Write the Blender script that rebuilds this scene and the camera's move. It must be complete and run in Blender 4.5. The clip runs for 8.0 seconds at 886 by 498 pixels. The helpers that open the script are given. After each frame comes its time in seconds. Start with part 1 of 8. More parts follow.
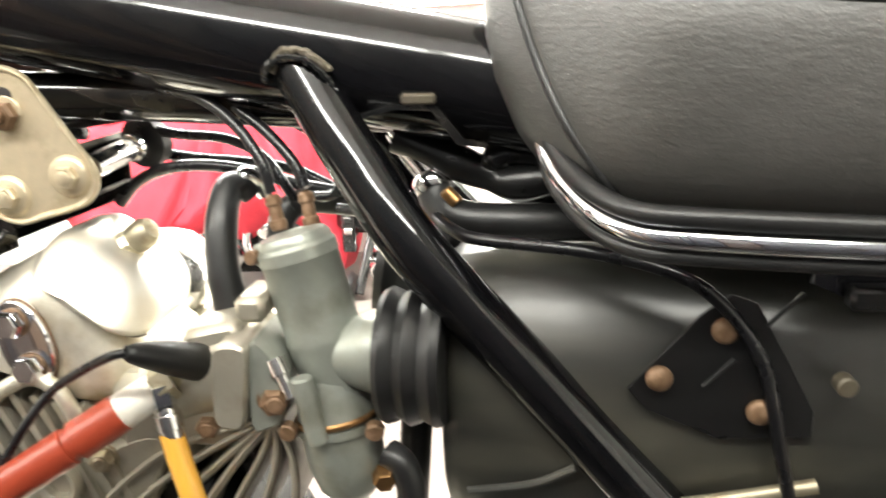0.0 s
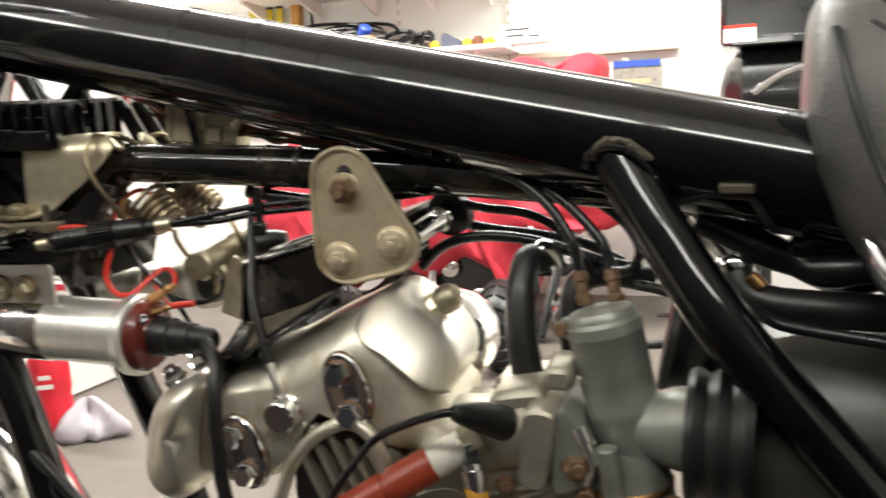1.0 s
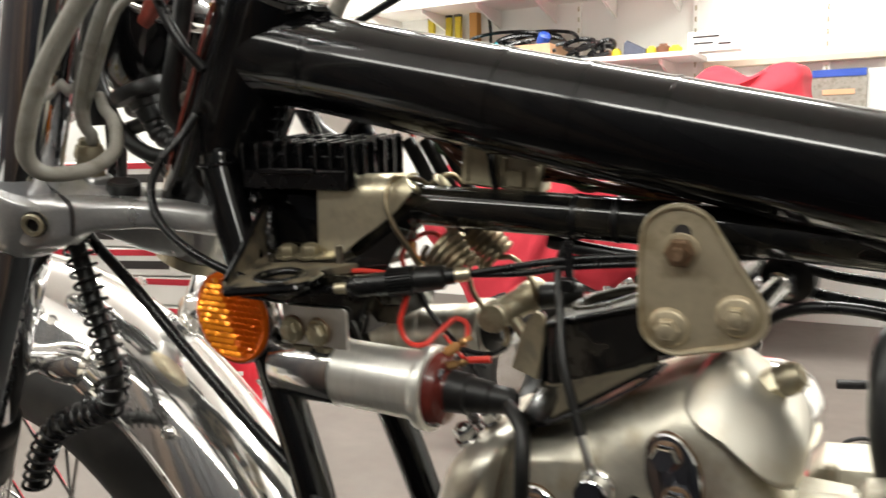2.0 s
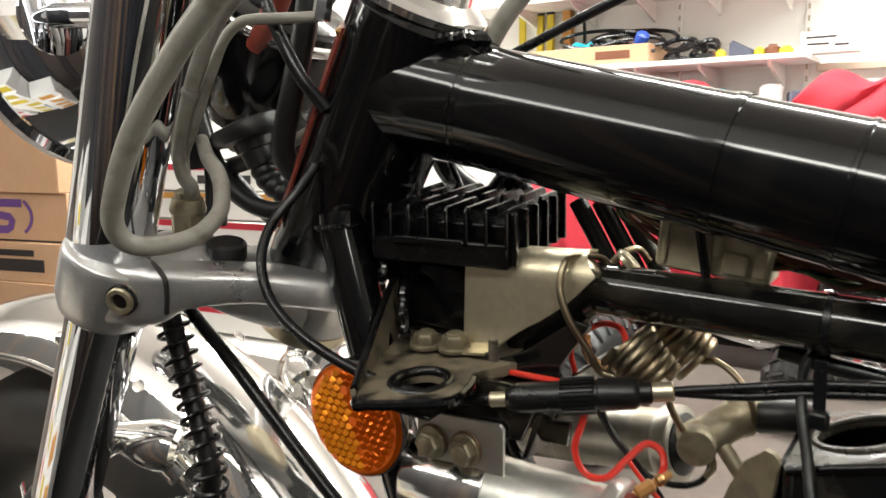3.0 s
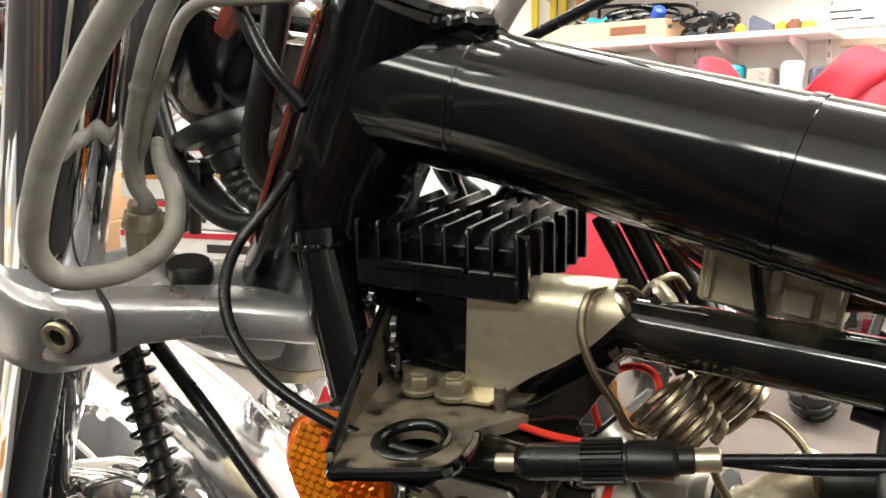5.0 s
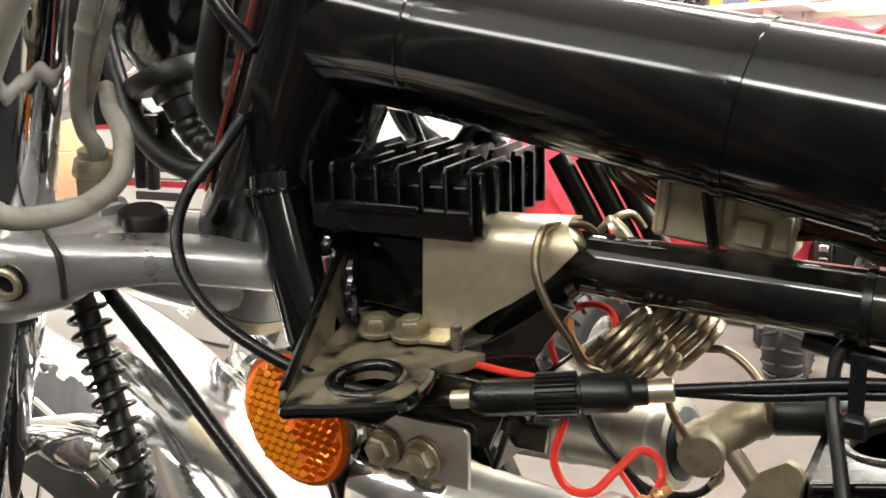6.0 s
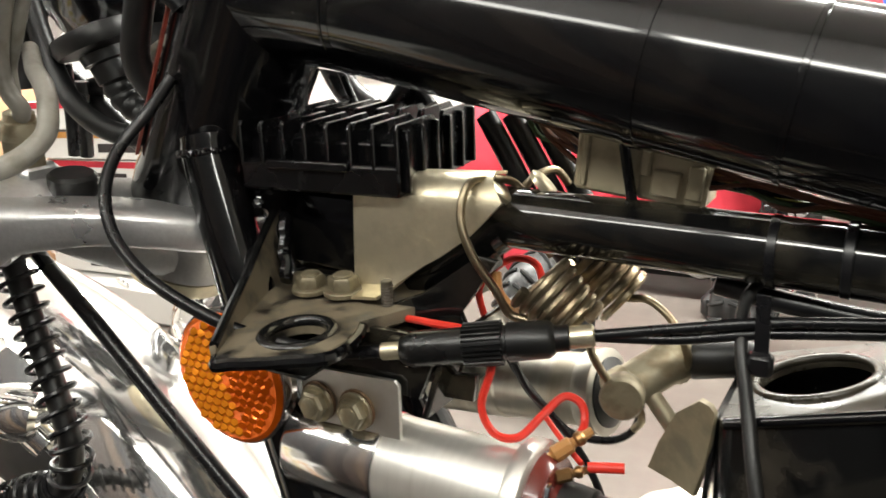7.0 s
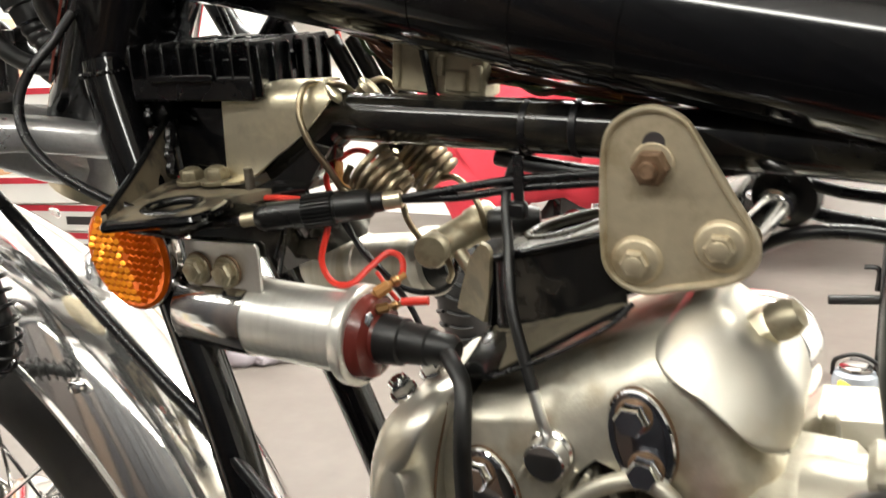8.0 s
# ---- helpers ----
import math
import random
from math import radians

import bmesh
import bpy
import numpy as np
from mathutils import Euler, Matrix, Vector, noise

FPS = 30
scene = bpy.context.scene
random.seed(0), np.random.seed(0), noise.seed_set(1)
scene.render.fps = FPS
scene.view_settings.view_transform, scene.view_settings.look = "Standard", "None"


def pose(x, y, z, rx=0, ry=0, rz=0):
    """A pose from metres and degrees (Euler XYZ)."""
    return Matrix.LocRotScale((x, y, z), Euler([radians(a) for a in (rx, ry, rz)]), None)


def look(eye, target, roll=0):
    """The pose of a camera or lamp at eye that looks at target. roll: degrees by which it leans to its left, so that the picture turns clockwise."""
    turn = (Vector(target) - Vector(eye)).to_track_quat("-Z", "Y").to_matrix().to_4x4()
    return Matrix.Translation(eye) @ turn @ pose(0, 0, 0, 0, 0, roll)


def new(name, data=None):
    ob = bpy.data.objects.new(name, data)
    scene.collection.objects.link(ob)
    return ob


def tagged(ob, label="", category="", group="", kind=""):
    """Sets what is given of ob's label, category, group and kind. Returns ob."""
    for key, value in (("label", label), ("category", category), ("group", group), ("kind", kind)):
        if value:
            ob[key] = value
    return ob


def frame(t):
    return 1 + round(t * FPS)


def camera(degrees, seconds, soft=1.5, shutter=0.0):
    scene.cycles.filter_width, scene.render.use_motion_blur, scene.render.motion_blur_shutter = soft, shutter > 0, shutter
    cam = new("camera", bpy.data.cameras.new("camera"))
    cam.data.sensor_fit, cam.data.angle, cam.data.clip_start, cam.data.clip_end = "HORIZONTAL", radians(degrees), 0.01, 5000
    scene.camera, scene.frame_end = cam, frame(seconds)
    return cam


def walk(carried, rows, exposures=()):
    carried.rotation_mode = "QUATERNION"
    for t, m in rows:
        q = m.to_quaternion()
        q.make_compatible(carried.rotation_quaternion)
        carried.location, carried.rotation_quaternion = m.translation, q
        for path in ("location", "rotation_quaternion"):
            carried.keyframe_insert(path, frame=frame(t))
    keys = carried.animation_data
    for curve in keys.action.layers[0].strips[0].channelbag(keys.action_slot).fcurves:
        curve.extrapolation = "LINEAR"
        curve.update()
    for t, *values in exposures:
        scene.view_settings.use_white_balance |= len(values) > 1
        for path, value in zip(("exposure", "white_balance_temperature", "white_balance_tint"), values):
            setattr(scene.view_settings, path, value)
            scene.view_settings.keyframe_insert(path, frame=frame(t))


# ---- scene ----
cam = camera(57.7, 8.0, soft=1.5, shutter=0.4)
PATH = [
    (0, (0.3563, -0.4626, 0.7205), (0.2378, 0.5121, 0.5313), -3.32),
    (0.5, (0.3300, -0.4807, 0.7360), (0.1270, 0.4865, 0.5829), -2.88),
    (1, (0.2930, -0.4978, 0.7469), (-0.0235, 0.4414, 0.6139), -2.42),
    (1.5, (0.2527, -0.5047, 0.7596), (-0.1691, 0.3932, 0.6333), -1.87),
    (2, (0.1896, -0.4942, 0.7757), (-0.2960, 0.3713, 0.6525), -1.26),
    (2.2, (0.1520, -0.4870, 0.7837), (-0.3463, 0.3711, 0.6594), -1.53),
    (3.3, (0.0760, -0.3992, 0.8220), (-0.5079, 0.4013, 0.6871), -0.14),
    (3.5, (0.0646, -0.3896, 0.8278), (-0.5253, 0.4053, 0.6863), -0.28),
    (4, (0.0532, -0.3737, 0.8301), (-0.5326, 0.4238, 0.6855), -0.56),
    (5.5, (0.0552, -0.3588, 0.8159), (-0.5089, 0.4496, 0.6480), -0.65),
    (6, (0.0619, -0.3552, 0.8067), (-0.4893, 0.4594, 0.6260), -0.99),
    (6.5, (0.0670, -0.3519, 0.8042), (-0.4651, 0.4722, 0.6102), -1.10),
    (7, (0.0758, -0.3563, 0.7978), (-0.4277, 0.4829, 0.5923), -1.24),
    (7.2, (0.0886, -0.3586, 0.7953), (-0.4107, 0.4825, 0.5873), -1.15),
    (7.3, (0.1017, -0.3611, 0.7932), (-0.3956, 0.4807, 0.5835), -1.07),
    (7.5, (0.1321, -0.3699, 0.7871), (-0.3612, 0.4735, 0.5741), -1.09),
    (8, (0.1788, -0.4091, 0.7647), (-0.2935, 0.4441, 0.5433), -2.47),
]
walk(cam, [(t, look(eye, target, roll)) for t, eye, target, roll in PATH],
     exposures=[(0.0, 1.37), (0.5, 0.60), (1.0, -0.23), (1.5, -0.54), (2.2, -0.53), (3.5, -0.38), (5.5, 0.0), (6.5, 0.08), (7.0, 0.08), (8.0, 0.04)])

# ---------------------------------------------------------------- light
world = bpy.data.worlds.new("world")
scene.world = world
world.use_nodes = True
sky = world.node_tree.nodes.new("ShaderNodeTexSky")
sky.sky_type, sky.sun_disc, sky.sun_elevation, sky.sun_rotation = "NISHITA", False, radians(40), radians(200)
world.node_tree.links.new(sky.outputs[0], world.node_tree.nodes["Background"].inputs[0])
world.node_tree.nodes["Background"].inputs[1].default_value = 0.08


def area(name, at, target, sx, sy, watts, colour=(0.98, 0.98, 0.92)):
    lamp = bpy.data.lights.new(name, "AREA")
    lamp.shape, lamp.size, lamp.size_y, lamp.energy, lamp.color = "RECTANGLE", sx, sy, watts, colour
    ob = new(name, lamp)
    ob.matrix_world = look(at, target)
    return ob


# unseen lamps added behind the camera for tube streaks, and the ceiling's strip lamps
WZ, WH = 1.325, 0.11  # height and depth of the row of added lamps
STREAK_LAMPS = [-3.16, -2.69, -2.22, -1.75, -1.28, -0.81, -0.34, 0.13, 0.60]
for wx in STREAK_LAMPS:
    area("streak_lamp", (wx, -0.768, WZ), (wx, 0.2, WZ - 0.38), 0.42, 0.075, 2.1 if wx == -0.34 else 3.7, (1.0, 0.985, 0.90))
FIXTURES = [(-3.6, 1.7, 150), (-0.8, 1.7, 150), (2.0, 1.7, 150)]
for fx, fy, watts in FIXTURES:
    area("strip_lamp", (fx, fy, 2.60), (fx, fy + 0.001, 0), 2.4, 0.16, watts)
    area("strip_uplight", (fx, fy, 2.52), (fx, fy + 0.001, 4), 2.4, 0.10, watts * 0.3)

# ---------------------------------------------------------------- materials
def material(name, colour, rough=0.5, metal=0.0, coat=0.0, grain=0.0, grain_size=60.0, wear=0.0, wear_size=9.0,
             wear_colour=None, bump=0.0, bump_size=200.0, stretch=(1, 1, 1), rough_var=0.0, spec=0.5, wear_edge=(0.5, 0.65),
             fine_bump=0.0, fine_size=900.0):
    """A surface with fine grain and coarse wear, in metres."""
    m = bpy.data.materials.new(name)
    m.use_nodes = True
    nt = m.node_tree
    n, link = nt.nodes, nt.links.new
    b = n["Principled BSDF"]
    b.inputs["Roughness"].default_value, b.inputs["Metallic"].default_value = rough, metal
    b.inputs["Coat Weight"].default_value, b.inputs["Coat Roughness"].default_value = coat, 0.04
    b.inputs["Specular IOR Level"].default_value = spec
    at = n.new("ShaderNodeTexCoord")
    mp = n.new("ShaderNodeMapping")
    mp.inputs["Scale"].default_value = stretch
    link(at.outputs["Object"], mp.inputs[0])

    def noise_at(size, detail=4):
        t = n.new("ShaderNodeTexNoise")
        t.inputs["Scale"].default_value, t.inputs["Detail"].default_value = size, detail
        link(mp.outputs[0], t.inputs["Vector"])
        return t

    def mix(a, c, factor, blend="MIX"):
        x = n.new("ShaderNodeMix")
        x.data_type, x.blend_type = "RGBA", blend
        for k, v in ((6, a), (7, c)):
            if isinstance(v, tuple):
                x.inputs[k].default_value = (*v, 1)
            else:
                link(v, x.inputs[k])
        if isinstance(factor, float):
            x.inputs[0].default_value = factor
        else:
            link(factor, x.inputs[0])
        return x.outputs[2]

    out = tuple(colour)
    fine = noise_at(grain_size)
    if grain:
        dark = tuple(c * (1 - grain) for c in colour)
        light = tuple(min(1, c * (1 + grain)) for c in colour)
        out = mix(dark, light, fine.outputs[0])
    if wear:
        coarse = noise_at(wear_size, 8)
        ramp = n.new("ShaderNodeMapRange")
        ramp.inputs[1].default_value, ramp.inputs[2].default_value, ramp.inputs[4].default_value = *wear_edge, wear
        link(coarse.outputs[0], ramp.inputs[0])
        out = mix(out, tuple(wear_colour or colour), ramp.outputs[0])
        if rough_var:
            rr = n.new("ShaderNodeMapRange")
            rr.inputs[3].default_value, rr.inputs[4].default_value = rough, min(1, rough + rough_var)
            link(ramp.outputs[0], rr.inputs[0])
            link(rr.outputs[0], b.inputs["Roughness"])
    elif rough_var:
        rr = n.new("ShaderNodeMapRange")
        rr.inputs[1].default_value, rr.inputs[2].default_value = 0.35, 0.7
        rr.inputs[3].default_value, rr.inputs[4].default_value = max(0.02, rough - rough_var / 2), rough + rough_var / 2
        link(noise_at(wear_size, 6).outputs[0], rr.inputs[0])
        link(rr.outputs[0], b.inputs["Roughness"])
    if isinstance(out, tuple):
        b.inputs["Base Color"].default_value = (*out, 1)
    else:
        link(out, b.inputs["Base Color"])
    if bump:
        bp = n.new("ShaderNodeBump")
        bp.inputs["Strength"].default_value, bp.inputs["Distance"].default_value = bump, 0.001
        link(noise_at(bump_size, 5).outputs[0], bp.inputs["Height"])
        link(bp.outputs[0], b.inputs["Normal"])
        if fine_bump:
            fb = n.new("ShaderNodeBump")
            fb.inputs["Strength"].default_value, fb.inputs["Distance"].default_value = fine_bump, 0.0004
            link(noise_at(fine_size, 3).outputs[0], fb.inputs["Height"])
            link(bp.outputs[0], fb.inputs["Normal"])
            link(fb.outputs[0], b.inputs["Normal"])
    return m


def glow(name, colour, strength):
    m = bpy.data.materials.new(name)
    m.use_nodes = True
    b = m.node_tree.nodes["Principled BSDF"]
    b.inputs["Emission Color"].default_value, b.inputs["Emission Strength"].default_value = (*colour, 1), strength
    return m


BLACK = material("black_enamel", (0.003, 0.003, 0.0035), 0.11, coat=0.1, spec=0.44, rough_var=0.12, wear=0.08, wear_size=48, wear_colour=(0.05, 0.043, 0.034), wear_edge=(0.54, 0.74), bump=0.02, bump_size=45)
BLACK_OLD = material("old_black_enamel", (0.007, 0.007, 0.007), 0.18, coat=0.2, wear=0.4, wear_size=38, wear_colour=(0.10, 0.085, 0.065), rough_var=0.4, bump=0.05, bump_size=130, wear_edge=(0.56, 0.72))
BLACK_DUSTED = material("dusty_black_enamel", (0.005, 0.005, 0.005), 0.10, spec=0.6, coat=0.1, wear=0.45, wear_size=44, wear_colour=(0.075, 0.064, 0.042), rough_var=0.10, grain=0.3, grain_size=200, bump=0.05, bump_size=120, wear_edge=(0.46, 0.70))
DUSTY = material("dusty_black_steel", (0.010, 0.009, 0.008), 0.28, wear=0.9, wear_size=75, wear_colour=(0.20, 0.165, 0.11), rough_var=0.45, grain=0.5, grain_size=320, bump=0.4, bump_size=110, wear_edge=(0.36, 0.54), fine_bump=0.4)
SATIN = material("satin_black_plastic", (0.007, 0.007, 0.007), 0.34, grain=0.2, grain_size=90, rough_var=0.15, wear_size=30)
MOULD = material("black_moulding", (0.014, 0.014, 0.011), 0.42, spec=1.0, wear=0.6, wear_size=26, wear_colour=(0.06, 0.055, 0.038), rough_var=0.2, bump=0.35, bump_size=70, stretch=(0.25, 1, 1), wear_edge=(0.45, 0.7))
RUBBER = material("black_rubber", (0.008, 0.008, 0.008), 0.42, grain=0.3, grain_size=120, bump=0.05, bump_size=250, rough_var=0.15, wear_size=60)
HOSE = material("black_cable_sleeve", (0.006, 0.006, 0.007), 0.3, rough_var=0.12, wear_size=70)
FINNED = material("black_anodised_alloy", (0.003, 0.003, 0.0035), 0.24, spec=0.4, grain=0.2, bump=0.06, bump_size=350, rough_var=0.15, wear_size=50)
CHROME = material("chrome", (0.78, 0.79, 0.82), 0.05, 1.0, rough_var=0.05, wear_size=30)
CHROME_OLD = material("weathered_chrome", (0.70, 0.69, 0.68), 0.13, 1.0, wear=0.5, wear_size=70, wear_colour=(0.30, 0.22, 0.14), rough_var=0.3, wear_edge=(0.58, 0.7))
LID_ALLOY = material("satin_polished_alloy", (0.67, 0.645, 0.57), 0.36, 0.84, wear=0.7, wear_size=34, wear_colour=(0.60, 0.54, 0.42), rough_var=0.14, bump=0.06, bump_size=34, fine_bump=0.12, fine_size=700)
POLISHED = material("polished_alloy", (0.92, 0.91, 0.89), 0.08, 0.95, grain=0.05, grain_size=30, rough_var=0.09, wear_size=30, bump=0.26, bump_size=22, fine_bump=0.05)
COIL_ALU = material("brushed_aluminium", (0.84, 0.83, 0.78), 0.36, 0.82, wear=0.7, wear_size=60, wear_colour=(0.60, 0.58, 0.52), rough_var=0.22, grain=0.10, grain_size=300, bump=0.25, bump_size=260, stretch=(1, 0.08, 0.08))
COIL_DULL = material("darker_mottled_aluminium", (0.44, 0.42, 0.37), 0.33, 1.0, wear=0.8, wear_size=45, wear_colour=(0.22, 0.19, 0.14), rough_var=0.2, grain=0.15, grain_size=200, bump=0.2, bump_size=200, stretch=(1, 0.1, 0.1))
ROCKER = material("aged_polished_alloy", (0.72, 0.685, 0.58), 0.42, 0.78, wear=0.9, wear_size=36, wear_colour=(0.42, 0.33, 0.19), rough_var=0.2, bump=0.12, bump_size=44, grain=0.16, grain_size=160, wear_edge=(0.48, 0.70), fine_bump=0.4, fine_size=650)
CAST = material("silver_cast_alloy", (0.68, 0.68, 0.68), 0.32, 0.80, grain=0.14, grain_size=500, bump=0.22, bump_size=160, fine_bump=0.3, fine_size=800, rough_var=0.12, wear_size=30)
HEAD = material("dull_cast_alloy", (0.42, 0.395, 0.325), 0.46, 0.7, wear=0.6, wear_size=32, wear_colour=(0.28, 0.24, 0.17), bump=0.25, bump_size=240, rough_var=0.2)
ZAMAK = material("grey_zinc_casting", (0.27, 0.285, 0.25), 0.40, 0.45, wear=0.5, wear_size=35, wear_colour=(0.14, 0.13, 0.095), grain=0.08, grain_size=260, bump=0.12, bump_size=220, rough_var=0.15)
ZINC = material("yellowed_zinc_plate", (0.76, 0.69, 0.51), 0.31, 0.88, wear=0.75, wear_size=48, wear_colour=(0.46, 0.40, 0.27), rough_var=0.2, grain=0.10, grain_size=220, bump=0.08, bump_size=130, fine_bump=0.15)
BEIGE = material("dull_zinc_plate", (0.57, 0.49, 0.345), 0.43, 0.58, wear=0.9, wear_size=42, wear_colour=(0.33, 0.26, 0.155), grain=0.14, grain_size=200, bump=0.10, bump_size=240, rough_var=0.2, fine_bump=0.25)
BEIGE_DULL = material("dusty_tan_steel", (0.22, 0.185, 0.115), 0.55, 0.2, wear=0.7, wear_size=70, wear_colour=(0.12, 0.10, 0.065), grain=0.15, grain_size=300, bump=0.2, bump_size=200, fine_bump=0.2)
STEEL = material("dull_steel", (0.42, 0.375, 0.27), 0.45, 0.8, wear=0.6, wear_size=120, wear_colour=(0.26, 0.20, 0.12), rough_var=0.2)
SPRING = material("tarnished_spring_steel", (0.27, 0.225, 0.15), 0.32, 0.95, wear=0.7, wear_size=110, wear_colour=(0.20, 0.13, 0.08), rough_var=0.25)
RUST = material("rusty_steel", (0.16, 0.095, 0.052), 0.52, 0.35, wear=0.6, wear_size=160, wear_colour=(0.30, 0.19, 0.12), grain=0.25, grain_size=400, bump=0.3, bump_size=500)
BRASS = material("dull_brass", (0.30, 0.17, 0.07), 0.35, 0.9, wear=0.5, wear_size=150, wear_colour=(0.22, 0.12, 0.06))
ALU = material("satin_aluminium", (0.82, 0.81, 0.77), 0.36, 1.0, wear=0.6, wear_size=45, wear_colour=(0.62, 0.60, 0.55), rough_var=0.2, grain=0.06, grain_size=160, bump=0.10, bump_size=120)
BAKELITE = material("red_brown_bakelite", (0.13, 0.022, 0.016), 0.22, coat=0.3, rough_var=0.1)
AMBER = material("amber_plastic", (1.0, 0.175, 0.004), 0.20, 0.6, coat=0.15, rough_var=0.1)
# lighter copy of the amber, for lens cells that catch the light
AMBER_LIT = material("lit_amber_plastic", (1.0, 0.31, 0.006), 0.20, 0.6, coat=0.15, rough_var=0.1)
DUST_TAN = material("caked_tan_dust", (0.095, 0.080, 0.052), 0.75, wear=0.8, wear_size=60, wear_colour=(0.05, 0.04, 0.03), grain=0.25, grain_size=260, bump=0.4, bump_size=320, wear_edge=(0.52, 0.66))
DUSTY_BOLT = material("dust_covered_bolt", (0.22, 0.19, 0.125), 0.48, 0.5, wear=0.7, wear_size=190, wear_colour=(0.15, 0.12, 0.075), grain=0.1, grain_size=300, bump=0.15, bump_size=400)
BOX_TOP = material("dusty_black_pressing", (0.030, 0.026, 0.019), 0.24, spec=0.6, wear=0.8, wear_size=50, wear_colour=(0.085, 0.073, 0.050), rough_var=0.3, grain=0.3, grain_size=260, bump=0.08, bump_size=150, wear_edge=(0.42, 0.7))
WORN = material("worn_dark_steel", (0.10, 0.085, 0.06), 0.42, 0.3, wear=0.7, wear_size=60, wear_colour=(0.07, 0.055, 0.045), rough_var=0.25, bump=0.06, bump_size=200)
GREY = material("grey_plastic_sleeve", (0.29, 0.275, 0.24), 0.38, wear=0.7, wear_size=80, wear_colour=(0.15, 0.135, 0.105), grain=0.12, grain_size=300, bump=0.12, bump_size=260, wear_edge=(0.48, 0.68))
RED_PLASTIC = material("red_plastic", (0.62, 0.018, 0.035), 0.35, wear=0.3, wear_size=14, wear_colour=(0.45, 0.015, 0.03), rough_var=0.1)
RED = material("red_wire", (0.70, 0.035, 0.02), 0.35)
RED_DIRTY = material("brown_red_enamel", (0.20, 0.036, 0.022), 0.35, wear=0.4, wear_size=90, wear_colour=(0.03, 0.01, 0.01))
TAN_WIRE = material("tan_wire", (0.42, 0.20, 0.06), 0.4)
COPPER = material("brown_wire", (0.16, 0.06, 0.03), 0.4)
GREEN_WIRE = material("green_wire", (0.05, 0.10, 0.03), 0.4)
NYLON = material("yellowed_nylon", (0.62, 0.55, 0.38), 0.32, wear=0.6, wear_size=70, wear_colour=(0.36, 0.30, 0.18), grain=0.08, bump=0.05, bump_size=90)
CAP = material("red_brown_plug_cap", (0.30, 0.045, 0.02), 0.32, grain=0.1, rough_var=0.1)
AMBER_HOSE = material("amber_fuel_hose", (0.70, 0.36, 0.05), 0.22, coat=0.3)
WHITE_BOOT = material("white_ceramic", (0.75, 0.72, 0.64), 0.3, wear=0.4, wear_size=90, wear_colour=(0.5, 0.42, 0.3))
VINYL = material("black_vinyl", (0.050, 0.048, 0.044), 0.44, spec=0.9, grain=0.2, grain_size=160, bump=0.30, bump_size=150, stretch=(1, 1, 2.6), rough_var=0.14, wear_size=14, fine_bump=0.35, fine_size=700)
PIPING = material("black_piping", (0.012, 0.012, 0.012), 0.38, bump=0.2, bump_size=500)
TYRE = material("tyre_rubber", (0.016, 0.015, 0.014), 0.6, wear=0.4, wear_size=20, wear_colour=(0.06, 0.05, 0.045), bump=0.2, bump_size=120)
WALL = material("white_painted_block", (0.80, 0.79, 0.76), 0.55, wear=0.35, wear_size=1.5, wear_colour=(0.70, 0.68, 0.63), bump=0.15, bump_size=60)
def island_tones(name, low, high, rough):
    """Boards or pieces whose tone changes from one to the next."""
    m = material(name, low, rough, grain=0.2, grain_size=14, bump=0.1, bump_size=40)
    nt = m.node_tree
    b = nt.nodes["Principled BSDF"]
    geo, ramp = nt.nodes.new("ShaderNodeNewGeometry"), nt.nodes.new("ShaderNodeMix")
    ramp.data_type, ramp.inputs[6].default_value, ramp.inputs[7].default_value = "RGBA", (*low, 1), (*high, 1)
    power = nt.nodes.new("ShaderNodeMath")
    power.operation, power.inputs[1].default_value = "POWER", 3.0
    nt.links.new(geo.outputs["Random Per Island"], power.inputs[0])
    nt.links.new(power.outputs[0], ramp.inputs[0])
    nt.links.new(ramp.outputs[2], b.inputs["Base Color"])
    return m


BOARDS = island_tones("dark_streak_boards", (0.008, 0.009, 0.013), (0.080, 0.052, 0.034), 0.5)
WALL_DARK = material("dark_added_wall", (0.020, 0.021, 0.026), 0.55, grain=0.3, grain_size=6, stretch=(1, 1, 6), wear=0.5, wear_size=3, wear_colour=(0.012, 0.013, 0.018))
WALL_PALE = material("pale_plaster", (0.78, 0.77, 0.77), 0.6, wear=0.35, wear_size=1.5, wear_colour=(0.66, 0.65, 0.65), bump=0.1, bump_size=40)
BAG = material("dark_blue_cloth", (0.07, 0.075, 0.11), 0.7, grain=0.2, grain_size=40, bump=0.2, bump_size=120)
LEDGE = material("pale_timber", (0.62, 0.55, 0.44), 0.6, grain=0.12, grain_size=20, stretch=(0.2, 1, 1), wear=0.3, wear_size=6, wear_colour=(0.5, 0.42, 0.32))
CEIL = material("white_ceiling_board", (0.78, 0.77, 0.75), 0.65, wear=0.3, wear_size=1.1, wear_colour=(0.70, 0.68, 0.64))
CONCRETE = material("worn_concrete", (0.120, 0.102, 0.089), 0.55, wear=0.7, wear_size=1.7, wear_colour=(0.078, 0.064, 0.053), grain=0.16, grain_size=24, rough_var=0.25, bump=0.15, bump_size=50, wear_edge=(0.38, 0.7))
CARD = material("cardboard", (0.60, 0.37, 0.22), 0.7, grain=0.06, grain_size=40, wear=0.4, wear_size=6, wear_colour=(0.52, 0.31, 0.18))
PRINT = material("purple_ink", (0.16, 0.07, 0.28), 0.6, grain=0.1)
INK_AND_GAP = material("black_ink_and_gap", (0.03, 0.025, 0.025), 0.6, grain=0.1)
